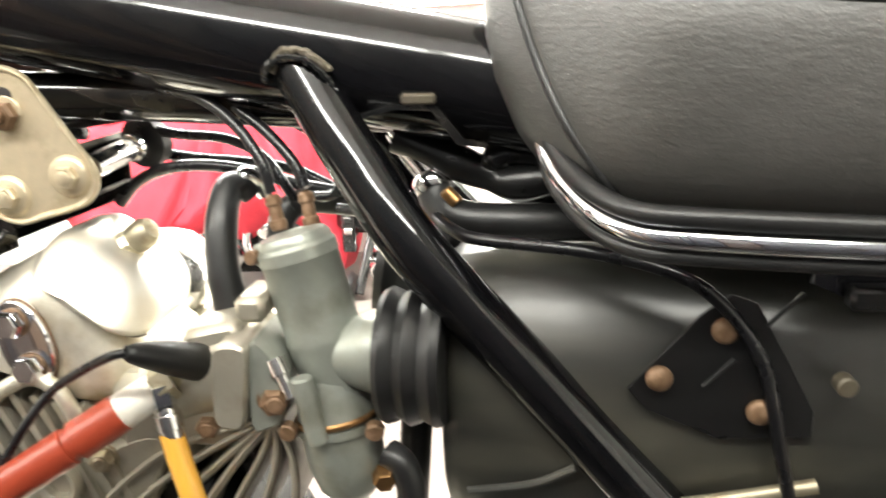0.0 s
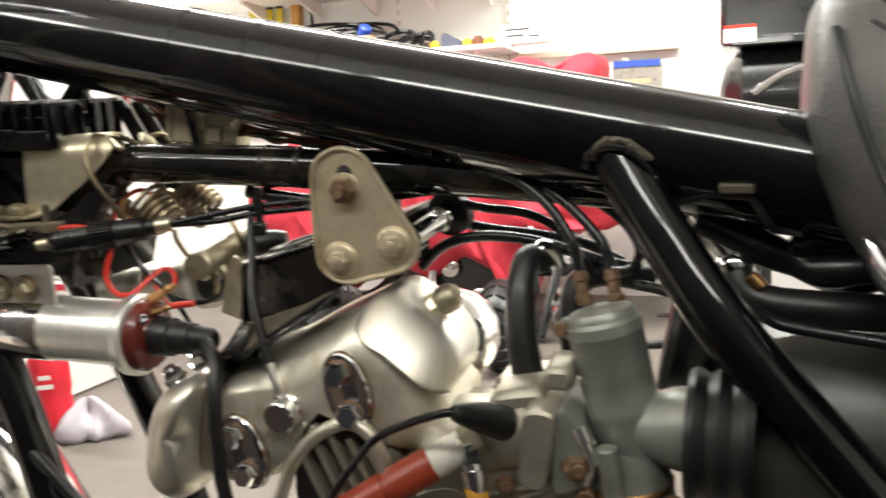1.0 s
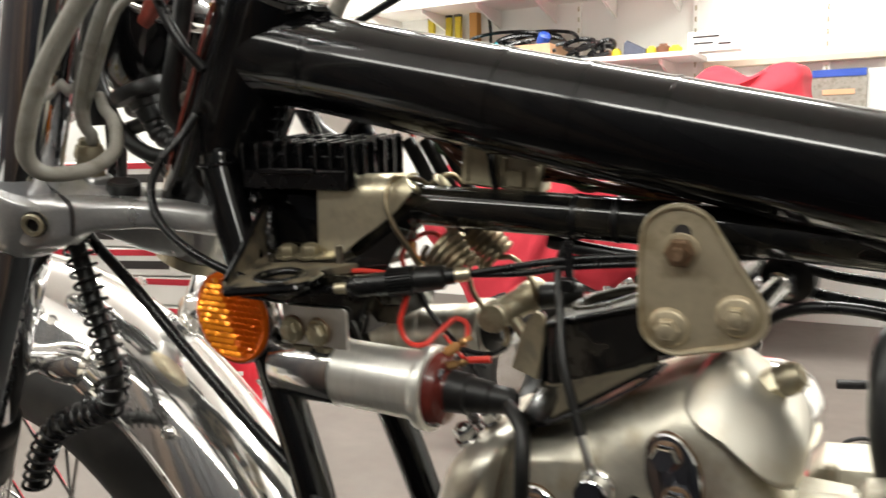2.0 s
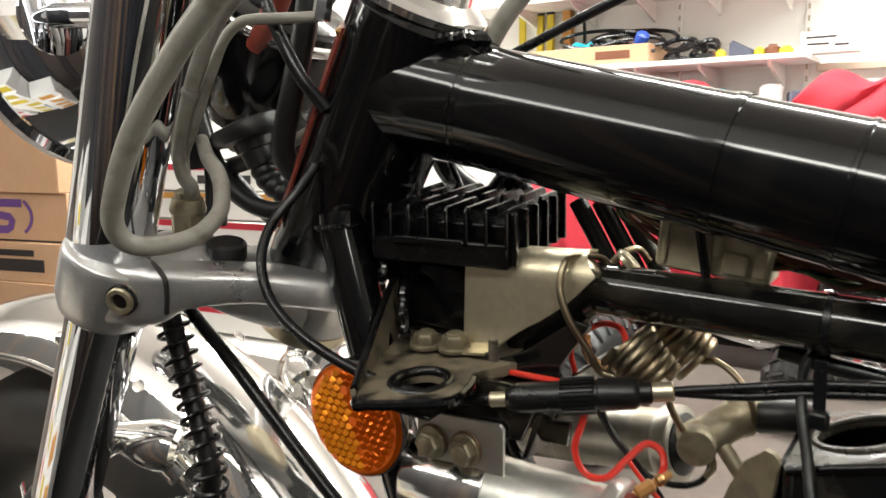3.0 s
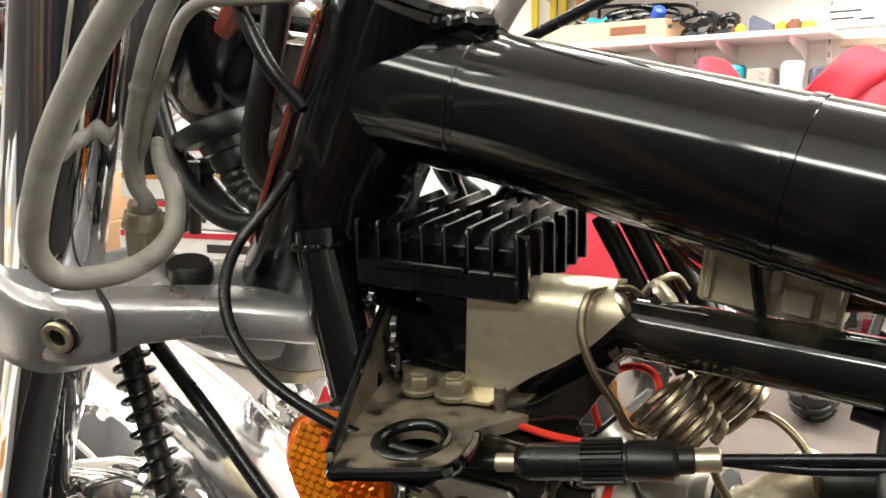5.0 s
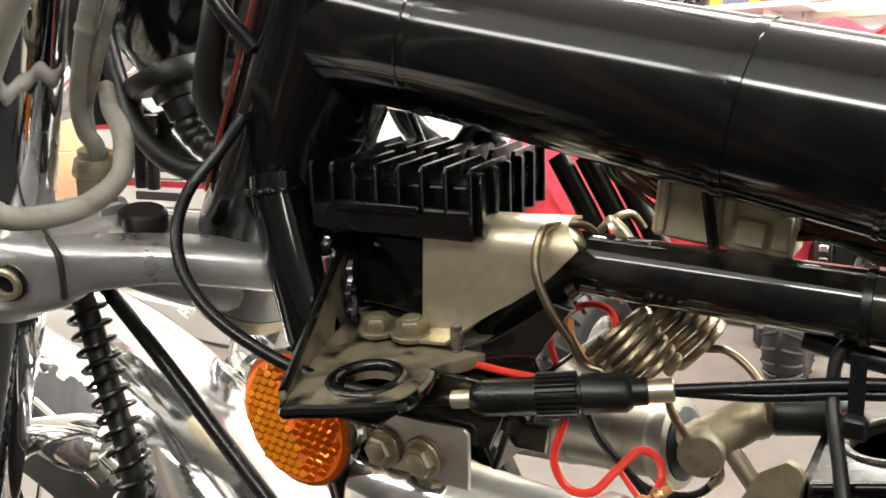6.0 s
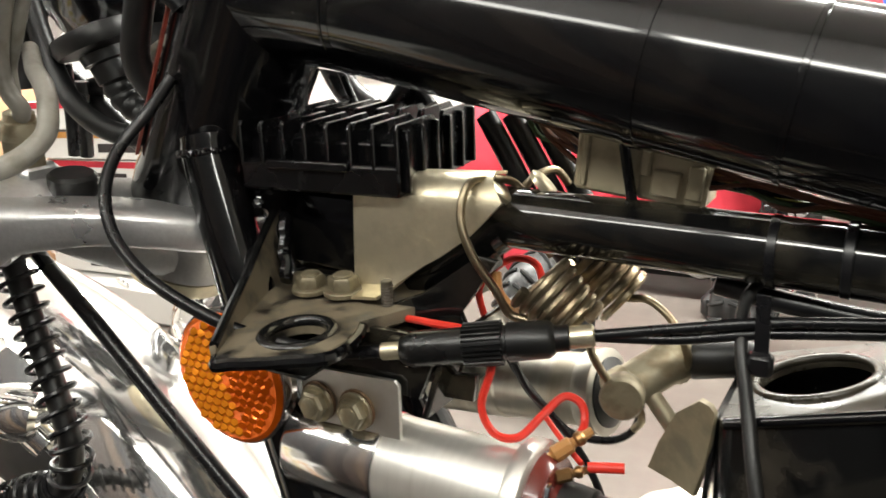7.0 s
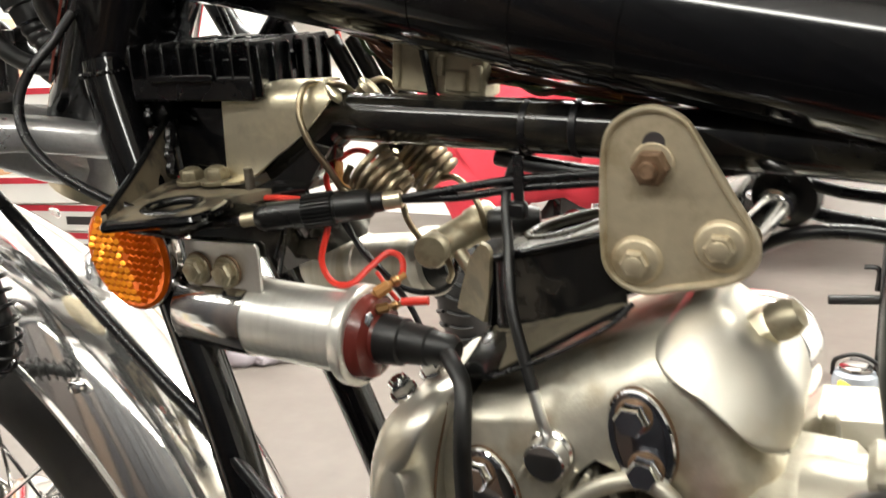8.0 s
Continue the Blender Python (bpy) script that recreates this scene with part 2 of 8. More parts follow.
REDCLOTH = material("red_cloth", (0.52, 0.025, 0.045), 0.75, wear=0.4, wear_size=8, wear_colour=(0.36, 0.015, 0.03), grain=0.08, grain_size=90, bump=0.3, bump_size=260)
WHITE = material("white_laminate", (0.80, 0.79, 0.76), 0.45, wear=0.25, wear_size=4, wear_colour=(0.66, 0.64, 0.60))
YELLOW = material("yellow_paint", (0.62, 0.48, 0.03), 0.45, wear=0.4, wear_size=12, wear_colour=(0.40, 0.30, 0.03))
BLUE = material("blue_plastic", (0.03, 0.08, 0.40), 0.4, grain=0.1)
TEAL = material("teal_plastic", (0.02, 0.36, 0.45), 0.4, grain=0.1)
ORANGE = material("orange_wood", (0.55, 0.26, 0.06), 0.55, grain=0.2, grain_size=30, stretch=(1, 1, 0.2))
BLACKPAINT = material("black_painted_tank", (0.012, 0.012, 0.012), 0.25, coat=0.3, rough_var=0.1)
TUBE_GLOW = glow("fluorescent_tube", (1.0, 0.97, 0.9), 14.0)

# ---------------------------------------------------------------- mesh tools
def unit(v):
    return Vector(v).normalized()


def frame_of(axis):
    """Two directions square to an axis."""
    a = unit(axis)
    side = a.cross(Vector((0, 0, 1))) if abs(a.z) < 0.95 else a.cross(Vector((1, 0, 0)))
    side.normalize()
    return side, a.cross(side)


def spline(pts, steps=8, closed=False):
    """A smooth line through points."""
    p = [Vector(q) for q in pts]
    n = len(p)
    out = []
    for i in range(n if closed else n - 1):
        if closed:
            a, b, c, d = p[(i - 1) % n], p[i], p[(i + 1) % n], p[(i + 2) % n]
        else:
            b, c = p[i], p[i + 1]
            a = p[i - 1] if i else b * 2 - c
            d = p[i + 2] if i + 2 < n else c * 2 - b
        for k in range(steps):
            t = k / steps
            out.append(0.5 * (2 * b + (c - a) * t + (2 * a - 5 * b + 4 * c - d) * t * t + (3 * b - a - 3 * c + d) * t ** 3))
    if not closed:
        out.append(p[-1])
    return out


class Shape:
    """Collects faces, then becomes one mesh object."""

    def __init__(self):
        self.v, self.f = [], []

    def rings(self, rings, cap=(True, True), wrap=True):
        base, n = len(self.v), len(rings[0])
        for r in rings:
            self.v += [tuple(q) for q in r]
        for i in range(len(rings) - 1):
            for j in range(n if wrap else n - 1):
                a, b = base + i * n + j, base + i * n + (j + 1) % n
                self.f.append((a, b, b + n, a + n))
        if cap[0]:
            self.f.append(tuple(base + j for j in reversed(range(n))))
        if cap[1]:
            self.f.append(tuple(base + (len(rings) - 1) * n + j for j in range(n)))
        return self

    def lathe(self, p0, p1, profile, seg=24, cap=(True, True), turn=0.0):
        """A profile of (metres along the axis, radius) turned round p0 to p1."""
        p0, p1 = Vector(p0), Vector(p1)
        a = unit(p1 - p0)
        s, u = frame_of(a)
        return self.rings([[p0 + a * h + (s * math.cos(t) + u * math.sin(t)) * max(r, 1e-5)
                            for t in (2 * math.pi * k / seg + turn for k in range(seg))] for h, r in profile], cap)

    def rod(self, p0, p1, r, seg=20, soft=None):
        n = (Vector(p1) - Vector(p0)).length
        e = min(r * 0.15, n * 0.2) if soft is None else soft
        return self.lathe(p0, p1, [(0, r - e), (e, r), (n - e, r), (n, r - e)], seg)

    def hexagon(self, p0, p1, r):
        n = (Vector(p1) - Vector(p0)).length
        return self.lathe(p0, p1, [(0, r), (n * 0.8, r), (n, r * 0.84)], 6)

    def tube(self, pts, r, seg=10, steps=8, cap=(True, True), smooth=True):
        """A round tube along points; r is one radius, or one for each point."""
        line = spline(pts, steps) if smooth else [Vector(q) for q in pts]
        m = len(line)
        if isinstance(r, (int, float)):
            rad = [r] * m
        else:
            rad = [float(np.interp(i / (m - 1) * (len(r) - 1), range(len(r)), r)) for i in range(m)]
        rings, s = [], None
        for i, q in enumerate(line):
            a = unit(line[min(i + 1, m - 1)] - line[max(i - 1, 0)])
            if s is None:
                s = frame_of(a)[0]
            s = unit(s - a * s.dot(a))
            u = a.cross(s)
            rings.append([q + (s * math.cos(t) + u * math.sin(t)) * rad[i] for t in (2 * math.pi * k / seg for k in range(seg))])
        return self.rings(rings, cap)

    def helix(self, pts, R, R_end, r, pitch, seg=6, per=14):
        """Wire wound round a line, from one coil radius to another."""
        line = spline(pts, 10)
        far = [0.0]
        for a, b in zip(line, line[1:]):
            far.append(far[-1] + (b - a).length)
        n = int(far[-1] / pitch * per)
        out, s = [], None
        for k in range(n + 1):
            d = far[-1] * k / n
            i = min(max(int(np.searchsorted(far, d)) - 1, 0), len(line) - 2)
            t = (d - far[i]) / max(far[i + 1] - far[i], 1e-9)
            q, a = line[i].lerp(line[i + 1], t), unit(line[i + 1] - line[i])
            if s is None:
                s = frame_of(a)[0]
            s = unit(s - a * s.dot(a))
            w = 2 * math.pi * k / per
            out.append(q + (s * math.cos(w) + a.cross(s) * math.sin(w)) * (R + (R_end - R) * k / n))
        return self.tube(out, r, seg, smooth=False)

    def box(self, c, size, soft=0.001, m=None):
        """A box with chamfered edges, at c or turned by the matrix m."""
        h = [d / 2 for d in size]
        e = min(soft, *(d * 0.45 for d in h))
        base, idx = len(self.v), {}
        for sx in (-1, 1):
            for sy in (-1, 1):
                for sz in (-1, 1):
                    sg = (sx, sy, sz)
                    for ax in range(3):
                        q = Vector([sg[k] * (h[k] if k == ax else h[k] - e) for k in range(3)])
                        q = (m @ q if m else q) + Vector(c)
                        idx[sg, ax] = len(self.v)
                        self.v.append(tuple(q))
        for ax in range(3):
            o, p = [k for k in range(3) if k != ax]
            for s in (-1, 1):
                loop = []
                for so, sp in ((-1, -1), (1, -1), (1, 1), (-1, 1)):
                    sg = [0, 0, 0]
                    sg[ax], sg[o], sg[p] = s, so, sp
                    loop.append(idx[tuple(sg), ax])
                self.f.append(tuple(loop))
            for so in (-1, 1):
                for sp in (-1, 1):
                    a, b = [0, 0, 0], [0, 0, 0]
                    a[ax], a[o], a[p], b[ax], b[o], b[p] = -1, so, sp, 1, so, sp
                    a, b = tuple(a), tuple(b)
                    self.f.append((idx[a, o], idx[b, o], idx[b, p], idx[a, p]))
        for sx in (-1, 1):
            for sy in (-1, 1):
                for sz in (-1, 1):
                    self.f.append(tuple(idx[(sx, sy, sz), k] for k in range(3)))
        return self

    def slab(self, outline, depth, soft=0.0006):
        """A flat outline of 3D points, given thickness along depth, with softened rims."""
        p, d = [Vector(q) for q in outline], Vector(depth)
        c = sum(p, Vector()) / len(p)
        dn = d.length
        e = min(soft, dn * 0.4)

        def shrunk(k):
            return [q + unit(c - q) * k for q in p]

        r = [shrunk(e), p, p, shrunk(e)]
        h = [0, e / dn, 1 - e / dn, 1]
        return self.rings([[q + d * t for q in ring] for ring, t in zip(r, h)])

    def pillow(self, outline, layers, cap=(True, True)):
        """An outline of 3D points pushed along y: layers of (shift in y, inset)."""
        p = [Vector(q) for q in outline]
        c = sum(p, Vector()) / len(p)
        return self.rings([[q + (c - q) * min(1, k / max((c - q).length, 1e-6)) + Vector((0, dy, 0)) for q in p] for dy, k in layers], cap)

    def sheet(self, grid, thick):
        """A grid of points given thickness."""
        rows, cols = len(grid), len(grid[0])
        g = [[Vector(q) for q in r] for r in grid]
        base = len(self.v)
        up = []
        for i in range(rows):
            for j in range(cols):
                du = g[min(i + 1, rows - 1)][j] - g[max(i - 1, 0)][j]
                dv = g[i][min(j + 1, cols - 1)] - g[i][max(j - 1, 0)]
                up.append(du.cross(dv).normalized() * thick)
        flat = [q for r in g for q in r]
        self.v += [tuple(q) for q in flat] + [tuple(q + n) for q, n in zip(flat, up)]
        n = rows * cols
        for i in range(rows - 1):
            for j in range(cols - 1):
                a = base + i * cols + j
                self.f.append((a, a + 1, a + cols + 1, a + cols))
                self.f.append((a + n, a + n + cols, a + n + cols + 1, a + n + 1))
        edge = [i * cols for i in range(rows)] + [(rows - 1) * cols + j for j in range(1, cols)] + \
               [i * cols + cols - 1 for i in reversed(range(rows - 1))] + [j for j in reversed(range(1, cols - 1))]
        for a, b in zip(edge, edge[1:] + edge[:1]):
            self.f.append((base + a, base + b, base + b + n, base + a + n))
        return self

    def mesh(self, name, mat, angle=38):
        me = bpy.data.meshes.new(name)
        me.from_pydata(self.v, [], self.f)
        bm = bmesh.new()
        bm.from_mesh(me)
        bmesh.ops.recalc_face_normals(bm, faces=bm.faces)
        bm.to_mesh(me)
        bm.free()
        me.materials.append(mat)
        me.polygons.foreach_set("use_smooth", [True] * len(me.polygons))
        me.set_sharp_from_angle(angle=radians(angle))
        return me


def part(name, shape, mat, parent, label="", angle=38):
    """One mesh under a thing or a part."""
    ob = new(name, shape.mesh(name, mat, angle))
    ob.parent = parent
    return tagged(ob, label)


def thing(name, m, label, category, group="", kind=""):
    ob = new(name)
    ob.empty_display_size = 0.05
    ob.matrix_world = m if isinstance(m, Matrix) else Matrix.Translation(m)
    return tagged(ob, label, category, group, kind)


def single(name, shape, mat, label, category, m=None, group="", kind="", angle=38):
    ob = new(name, shape.mesh(name, mat, angle))
    if m is not None:
        ob.matrix_world = m
    return tagged(ob, label, category, group, kind)


def mirror(pts):
    return [(x, -y, z) for x, y, z in pts]

# ---------------------------------------------------------------- the garage
X0, X1, Y0, Y1, H = -7.0, 3.6, -0.75, 3.25, 2.75
YE, XE = -2.6, 0.86  # an unseen bay behind, added past the dark wall's end for bright reflections
single("floor", Shape().box(((X0 + X1) / 2, (YE + Y1) / 2, -0.1), (X1 - X0 + 0.4, Y1 - YE + 0.4, 0.2)), CONCRETE, "worn pinkish grey concrete garage floor", "floor", kind="structure")
single("ceiling", Shape().box(((X0 + X1) / 2, (YE + Y1) / 2, H + 0.1), (X1 - X0 + 0.4, Y1 - YE + 0.4, 0.2)), CEIL, "white boarded garage ceiling", "ceiling", kind="structure")
single("wall_north", Shape().box(((X0 + X1) / 2, Y1 + 0.1, H / 2), (X1 - X0, 0.2, H)), WALL, "white painted garage wall behind the shelves", "wall", kind="structure")
# dark wall added out of view, close behind the camera, to darken reflections
south = Shape()
LS, CS = XE - X0, (X0 + XE) / 2
south.box((CS, Y0 - 0.1, (WZ - WH / 2) / 2), (LS, 0.2, WZ - WH / 2))
single("wall_south_upper", Shape().box((CS, Y0 - 0.1, (WZ + WH / 2 + H) / 2), (LS, 0.2, H - WZ - WH / 2)), WALL_PALE, "pale plastered wall added above the dark wall, for grey reflections", "wall", kind="structure")
ends = [X0] + [e for wx in STREAK_LAMPS for e in (wx - 0.22, wx + 0.22)] + [XE]
for a, b in zip(ends[::2], ends[1::2]):
    south.box(((a + b) / 2, Y0 - 0.1, WZ), (b - a, 0.2, WH), 0.002)
door = single("wall_south", south, WALL_DARK, "dark wall added behind the camera for dark reflections, with lamp openings", "wall", kind="structure")
rnd = random.Random(3)
boards, bx = Shape(), X0
while bx < XE - 0.02:
    bw = min(rnd.uniform(0.05, 0.13), XE - bx)
    boards.box((bx + bw / 2, Y0 + 0.009, (WZ - WH / 2) / 2 + 0.002), (bw - 0.006, 0.018, WZ - WH / 2 - 0.01), 0.003)
    bx += bw
part("streak_boards", boards, BOARDS, door, "upright dark boards added for streaked reflections")
single("wall_east", Shape().box((X1 + 0.1, (YE + Y1) / 2, H / 2), (0.2, Y1 - YE, H)), WALL, "white painted garage wall", "wall", kind="structure")
single("wall_return", Shape().box((XE - 0.1, (YE + Y0 - 0.2) / 2, H / 2), (0.2, Y0 - 0.2 - YE, H)), WALL, "white painted garage wall", "wall", kind="structure")
single("wall_bay", Shape().box(((XE - 0.2 + X1) / 2, YE - 0.1, H / 2), (X1 - XE + 0.2, 0.2, H)), WALL, "white painted garage wall", "wall", kind="structure")
single("wall_west", Shape().box((X0 - 0.1, (Y0 + Y1) / 2, H / 2), (0.2, Y1 - Y0, H)), WALL, "white painted garage wall", "wall", kind="structure")
# unseen mat, added so that chrome and black tubes mirror a dark floor
single("reflection_mat", Shape().box((0.0, -0.33, 0.003), (2.8, 0.76, 0.006), 0.002), RUBBER, "black mat added out of view along the motorcycle to darken reflections", "mat", kind="structure")
single("ground", Shape().box((-40, 0, -0.26), (400, 400, 0.1)), CONCRETE, "pale concrete yard outside the doorway", "ground", kind="structure")

for fx, fy, watts in FIXTURES:
    lamp = thing("strip_light", (fx, fy, H), "white fluorescent strip light under the ceiling", "ceiling light", "ceiling strip lights")
    part("housing", Shape().box((0, 0, -0.03), (2.5, 0.2, 0.06), 0.01), WHITE, lamp)
    for dy in (-0.05, 0.05):
        part("tube", Shape().rod((-1.2, dy, -0.10), (1.2, dy, -0.10), 0.018, 12), TUBE_GLOW, lamp, "glowing fluorescent tube")

# shelves on the far wall
for sx in (-2.75, -2.20, -1.68, -1.14, -0.60, -0.07):
    rail = Shape().box((0, 0, 0), (0.025, 0.014, 1.1), 0.002)
    ob = single("shelf_rail", rail, WHITE, "white slotted steel shelf upright on the wall", "shelf rail", Matrix.Translation((sx, Y1 - 0.008, 1.30)), "shelf uprights")
    for k in range(22):
        part("slot", Shape().box((0, -0.0075, -0.52 + k * 0.049), (0.008, 0.002, 0.022), 0.0005), STEEL, ob)


def shelf(at, length, depth, label):
    s = thing("wall_shelf", at, label, "shelf", "wall shelves")
    part("board", Shape().box((0, 0, 0), (length, depth, 0.022), 0.003), WHITE, s)
    n = max(2, int(length / 0.27))
    for k in range(n):
        x = -length / 2 + (k + 0.5) * length / n
        b = Shape().slab([(x - 0.006, depth / 2, -0.012), (x - 0.006, -depth / 2 + 0.02, -0.012), (x - 0.006, -depth / 2 + 0.03, -0.03), (x - 0.006, depth / 2, -0.10)], (0.012, 0, 0), 0.001)
        part("bracket", b, WHITE, s)
    return s


shelf((-1.10, Y1 - 0.16, 1.145), 1.10, 0.30, "long white laminate wall shelf with clutter on it")
shelf((-2.30, Y1 - 0.16, 1.145), 1.25, 0.30, "long white laminate wall shelf with a tray on it")
shelf((-1.40, Y1 - 0.16, 1.46), 1.75, 0.30, "upper white laminate wall shelf")
single("wall_ledge", Shape().box((-0.20, Y1 - 0.02, 1.115), (0.72, 0.04, 0.03), 0.004), LEDGE, "narrow pale timber ledge along the wall", "ledge")

shelf((-0.95, Y1 - 0.16, 0.915), 1.25, 0.26, "lower white laminate wall shelf with grey clutter")
rnd = random.Random(17)
CLUTTER = (("tub", WHITE, "white"), ("box", GREY, "grey"), ("box", BAG, "dark blue"), ("tub", GREY, "grey"), ("box", BLACKPAINT, "black"), ("tub", TEAL, "teal"), ("box", GREY, "grey"), ("tub", WHITE, "white"), ("box", BAG, "dark blue"), ("tub", STEEL, "dull metal"))
for k, (form, mat, tone) in enumerate(CLUTTER):
    cx, ch = -1.48 + 0.112 * k, rnd.uniform(0.06, 0.13)
    if form == "tub":
        sh = Shape().lathe((0, 0, 0), (0, 0, ch), [(0, 0.036), (0.005, 0.042), (ch * 0.8, 0.046), (ch * 0.86, 0.048), (ch, 0.040)], 20)
    else:
        sh = Shape().box((0, 0, ch / 2), (0.088, 0.11, ch), 0.006)
    single("shelf_" + form, sh, mat, "small %s %s on the lower wall shelf" % (tone, form), form, pose(cx, Y1 - 0.19, 0.926, 0, 0, rnd.uniform(-20, 20)), "clutter on the lower shelf")

tray = thing("cardboard_tray", (-1.46, Y1 - 0.17, 1.157), "shallow cardboard tray full of black cables on the shelf", "box")
part("base", Shape().box((0, 0, 0.004), (0.56, 0.24, 0.008)), CARD, tray)
for y in (-0.12, 0.12):
    part("side", Shape().box((0, y, 0.04), (0.56, 0.006, 0.08)), CARD, tray)
for x in (-0.28, 0.28):
    part("end", Shape().box((x, 0, 0.04), (0.006, 0.24, 0.08)), CARD, tray)
part("print", Shape().box((0.12, -0.1245, 0.04), (0.16, 0.002, 0.035)), COPPER, tray)
rnd = random.Random(4)


def tangle(name, at, size, r, n, mat, label, category):
    """A loose heap of looped cables."""
    heap = thing(name, at, label, category)
    for _ in range(n):
        c = Vector((rnd.uniform(-0.3, 0.3) * size[0], rnd.uniform(-0.2, 0.2) * size[1], rnd.uniform(0.2, 0.75) * size[2]))
        a, b = size[0] * rnd.uniform(0.2, 0.45), size[2] * rnd.uniform(0.2, 0.4)
        tilt = rnd.uniform(-0.5, 0.5)
        pts = [c + Vector((a * math.cos(t), size[1] * 0.3 * math.sin(t + tilt), b * math.sin(t) + tilt * a * 0.3 * math.cos(t))) for t in np.linspace(0, 5.6, 9)]
        for q in pts:
            q.z = max(q.z, r)
        part("cable_loop", Shape().tube([tuple(q) for q in pts], r, 6, 4), mat, heap)
    return heap


tangle("cable_coil", (-1.42, Y1 - 0.17, 1.17), (0.50, 0.2, 0.15), 0.009, 9, HOSE, "tangled black cables heaped in the tray", "cables")
tangle("cable_coil", (-1.02, Y1 - 0.17, 1.157), (0.20, 0.2, 0.12), 0.011, 5, HOSE, "coiled black cable on the shelf beside the tray", "cables")
single("plastic_bottle", Shape().lathe((0, 0, 0), (0, 0, 0.1), [(0, 0.05), (0.01, 0.055), (0.06, 0.055), (0.09, 0.02), (0.12, 0.02)]), TEAL, "small teal plastic bottle in the tray", "bottle", pose(-1.58, Y1 - 0.2, 1.20, 0, 60, 10))
single("blue_jar", Shape().lathe((0, 0, 0), (0, 0, 0.05), [(0, 0.03), (0.04, 0.03), (0.05, 0.02)]), BLUE, "small blue plastic jar among the cables", "jar", pose(-1.25, Y1 - 0.2, 1.25, 20, 30, 0))
for k, (x, r, h, m, what) in enumerate(((-0.94, 0.028, 0.036, COPPER, "brown"), (-0.90, 0.022, 0.040, YELLOW, "dull yellow"), (-0.745, 0.022, 0.040, YELLOW, "yellow"), (-0.695, 0.030, 0.046, COPPER, "brown"), (-0.643, 0.028, 0.036, YELLOW, "bright yellow"))):
    sh = Shape().lathe((0, 0, 0), (0, 0, h), [(0, r), (h * 0.7, r), (h * 0.85, r * 0.6), (h, r * 0.55)], 16)
    single("small_tin", sh, m, "small %s tin standing on the shelf" % what, "tin", Matrix.Translation((x, Y1 - 0.2, 1.157)), "tins on the shelf")
single("folded_bag", Shape().slab([(-0.05, 0, 0), (0.05, 0, 0), (0.045, 0, 0.03), (-0.035, 0, 0.072), (-0.048, 0, 0.06)], (0, 0.07, 0), 0.008), BAG, "dark blue folded bag on the shelf", "bag", Matrix.Translation((-0.815, Y1 - 0.22, 1.157)))
sign = thing("white_carton", (-0.49, Y1 - 0.15, 1.157), "flat white carton with dark printed lines on the shelf", "carton")
part("carton", Shape().box((0.0, 0, 0.0425), (0.21, 0.08, 0.085), 0.003), WHITE, sign)
for x, z, wdt in ((-0.03, 0.062, 0.11), (-0.04, 0.036, 0.08), (0.045, 0.030, 0.05)):
    part("printed_line", Shape().box((x, -0.0405, z), (wdt, 0.002, 0.008), 0.0005), INK_AND_GAP, sign)
tools = thing("tool_rack", (-1.80, Y1 - 0.03, 1.20), "timber rack of yellow-handled levels hung on the wall", "tool rack")
part("upright", Shape().box((0.12, 0, 0.1), (0.045, 0.05, 0.75), 0.004), ORANGE, tools)
for k, x in enumerate((-0.12, -0.02, 0.035)):
    part("yellow_level", Shape().box((x, -0.02, 0.03), (0.036, 0.022, 0.42), 0.004), YELLOW, tools)
    part("end_cap", Shape().box((x, -0.02, 0.25), (0.038, 0.024, 0.03), 0.004), BLACKPAINT, tools)
part("hanging_strap", Shape().tube([(0.20, -0.02, 0.3), (0.22, -0.03, 0.1), (0.19, -0.03, -0.1), (0.13, -0.03, -0.12)], 0.008, 6), HOSE, tools)
frm = thing("picture_panel", (-0.022, Y1 - 0.02, 0.985), "blue-topped picture panel pinned on the wall", "picture")
part("panel", Shape().box((0, 0, 0), (0.21, 0.012, 0.16), 0.002), GREY, frm)
part("blue_band", Shape().box((0, -0.0075, 0.065), (0.20, 0.004, 0.03), 0.001), BLUE, frm)
part("lower_band", Shape().box((0.0, -0.0075, -0.012), (0.12, 0.004, 0.022), 0.001), CARD, frm)


comp = thing("air_compressor", (0.72, 2.55, 0), "black air compressor with a round tank and red hose", "compressor")
part("tank", Shape().lathe((-0.40, 0, 0.86), (0.40, 0, 0.86), [(0, 0.03), (0.02, 0.11), (0.07, 0.16), (0.73, 0.16), (0.78, 0.11), (0.80, 0.03)], 32), BLACKPAINT, comp)
for x in (-0.25, 0.25):
    for y in (-0.12, 0.12):
        part("leg", Shape().rod((x, y, 0), (x, y, 0.78), 0.02, 10), BLACKPAINT, comp)
part("motor_housing", Shape().box((-0.12, 0, 1.16), (0.56, 0.3, 0.28), 0.02), BLACKPAINT, comp)
part("deck", Shape().box((0, 0, 1.03), (0.74, 0.32, 0.03), 0.006), BLACKPAINT, comp)
part("warning_label", Shape().box((-0.34, -0.162, 1.05), (0.10, 0.004, 0.045), 0.001), WHITE, comp)
part("warning_stripe", Shape().box((-0.34, -0.162, 1.079), (0.10, 0.004, 0.009), 0.0005), RED, comp)
part("copper_pipe", Shape().tube([(-0.36, -0.17, 1.20), (-0.26, -0.18, 1.21), (-0.18, -0.18, 1.17), (-0.12, -0.17, 1.16)], 0.008, 8), ORANGE, comp)
part("air_filter", Shape().lathe((0.2, -0.12, 1.10), (0.2, -0.12, 1.26), [(0, 0.05), (0.02, 0.07), (0.14, 0.07), (0.16, 0.05)]), CHROME, comp)
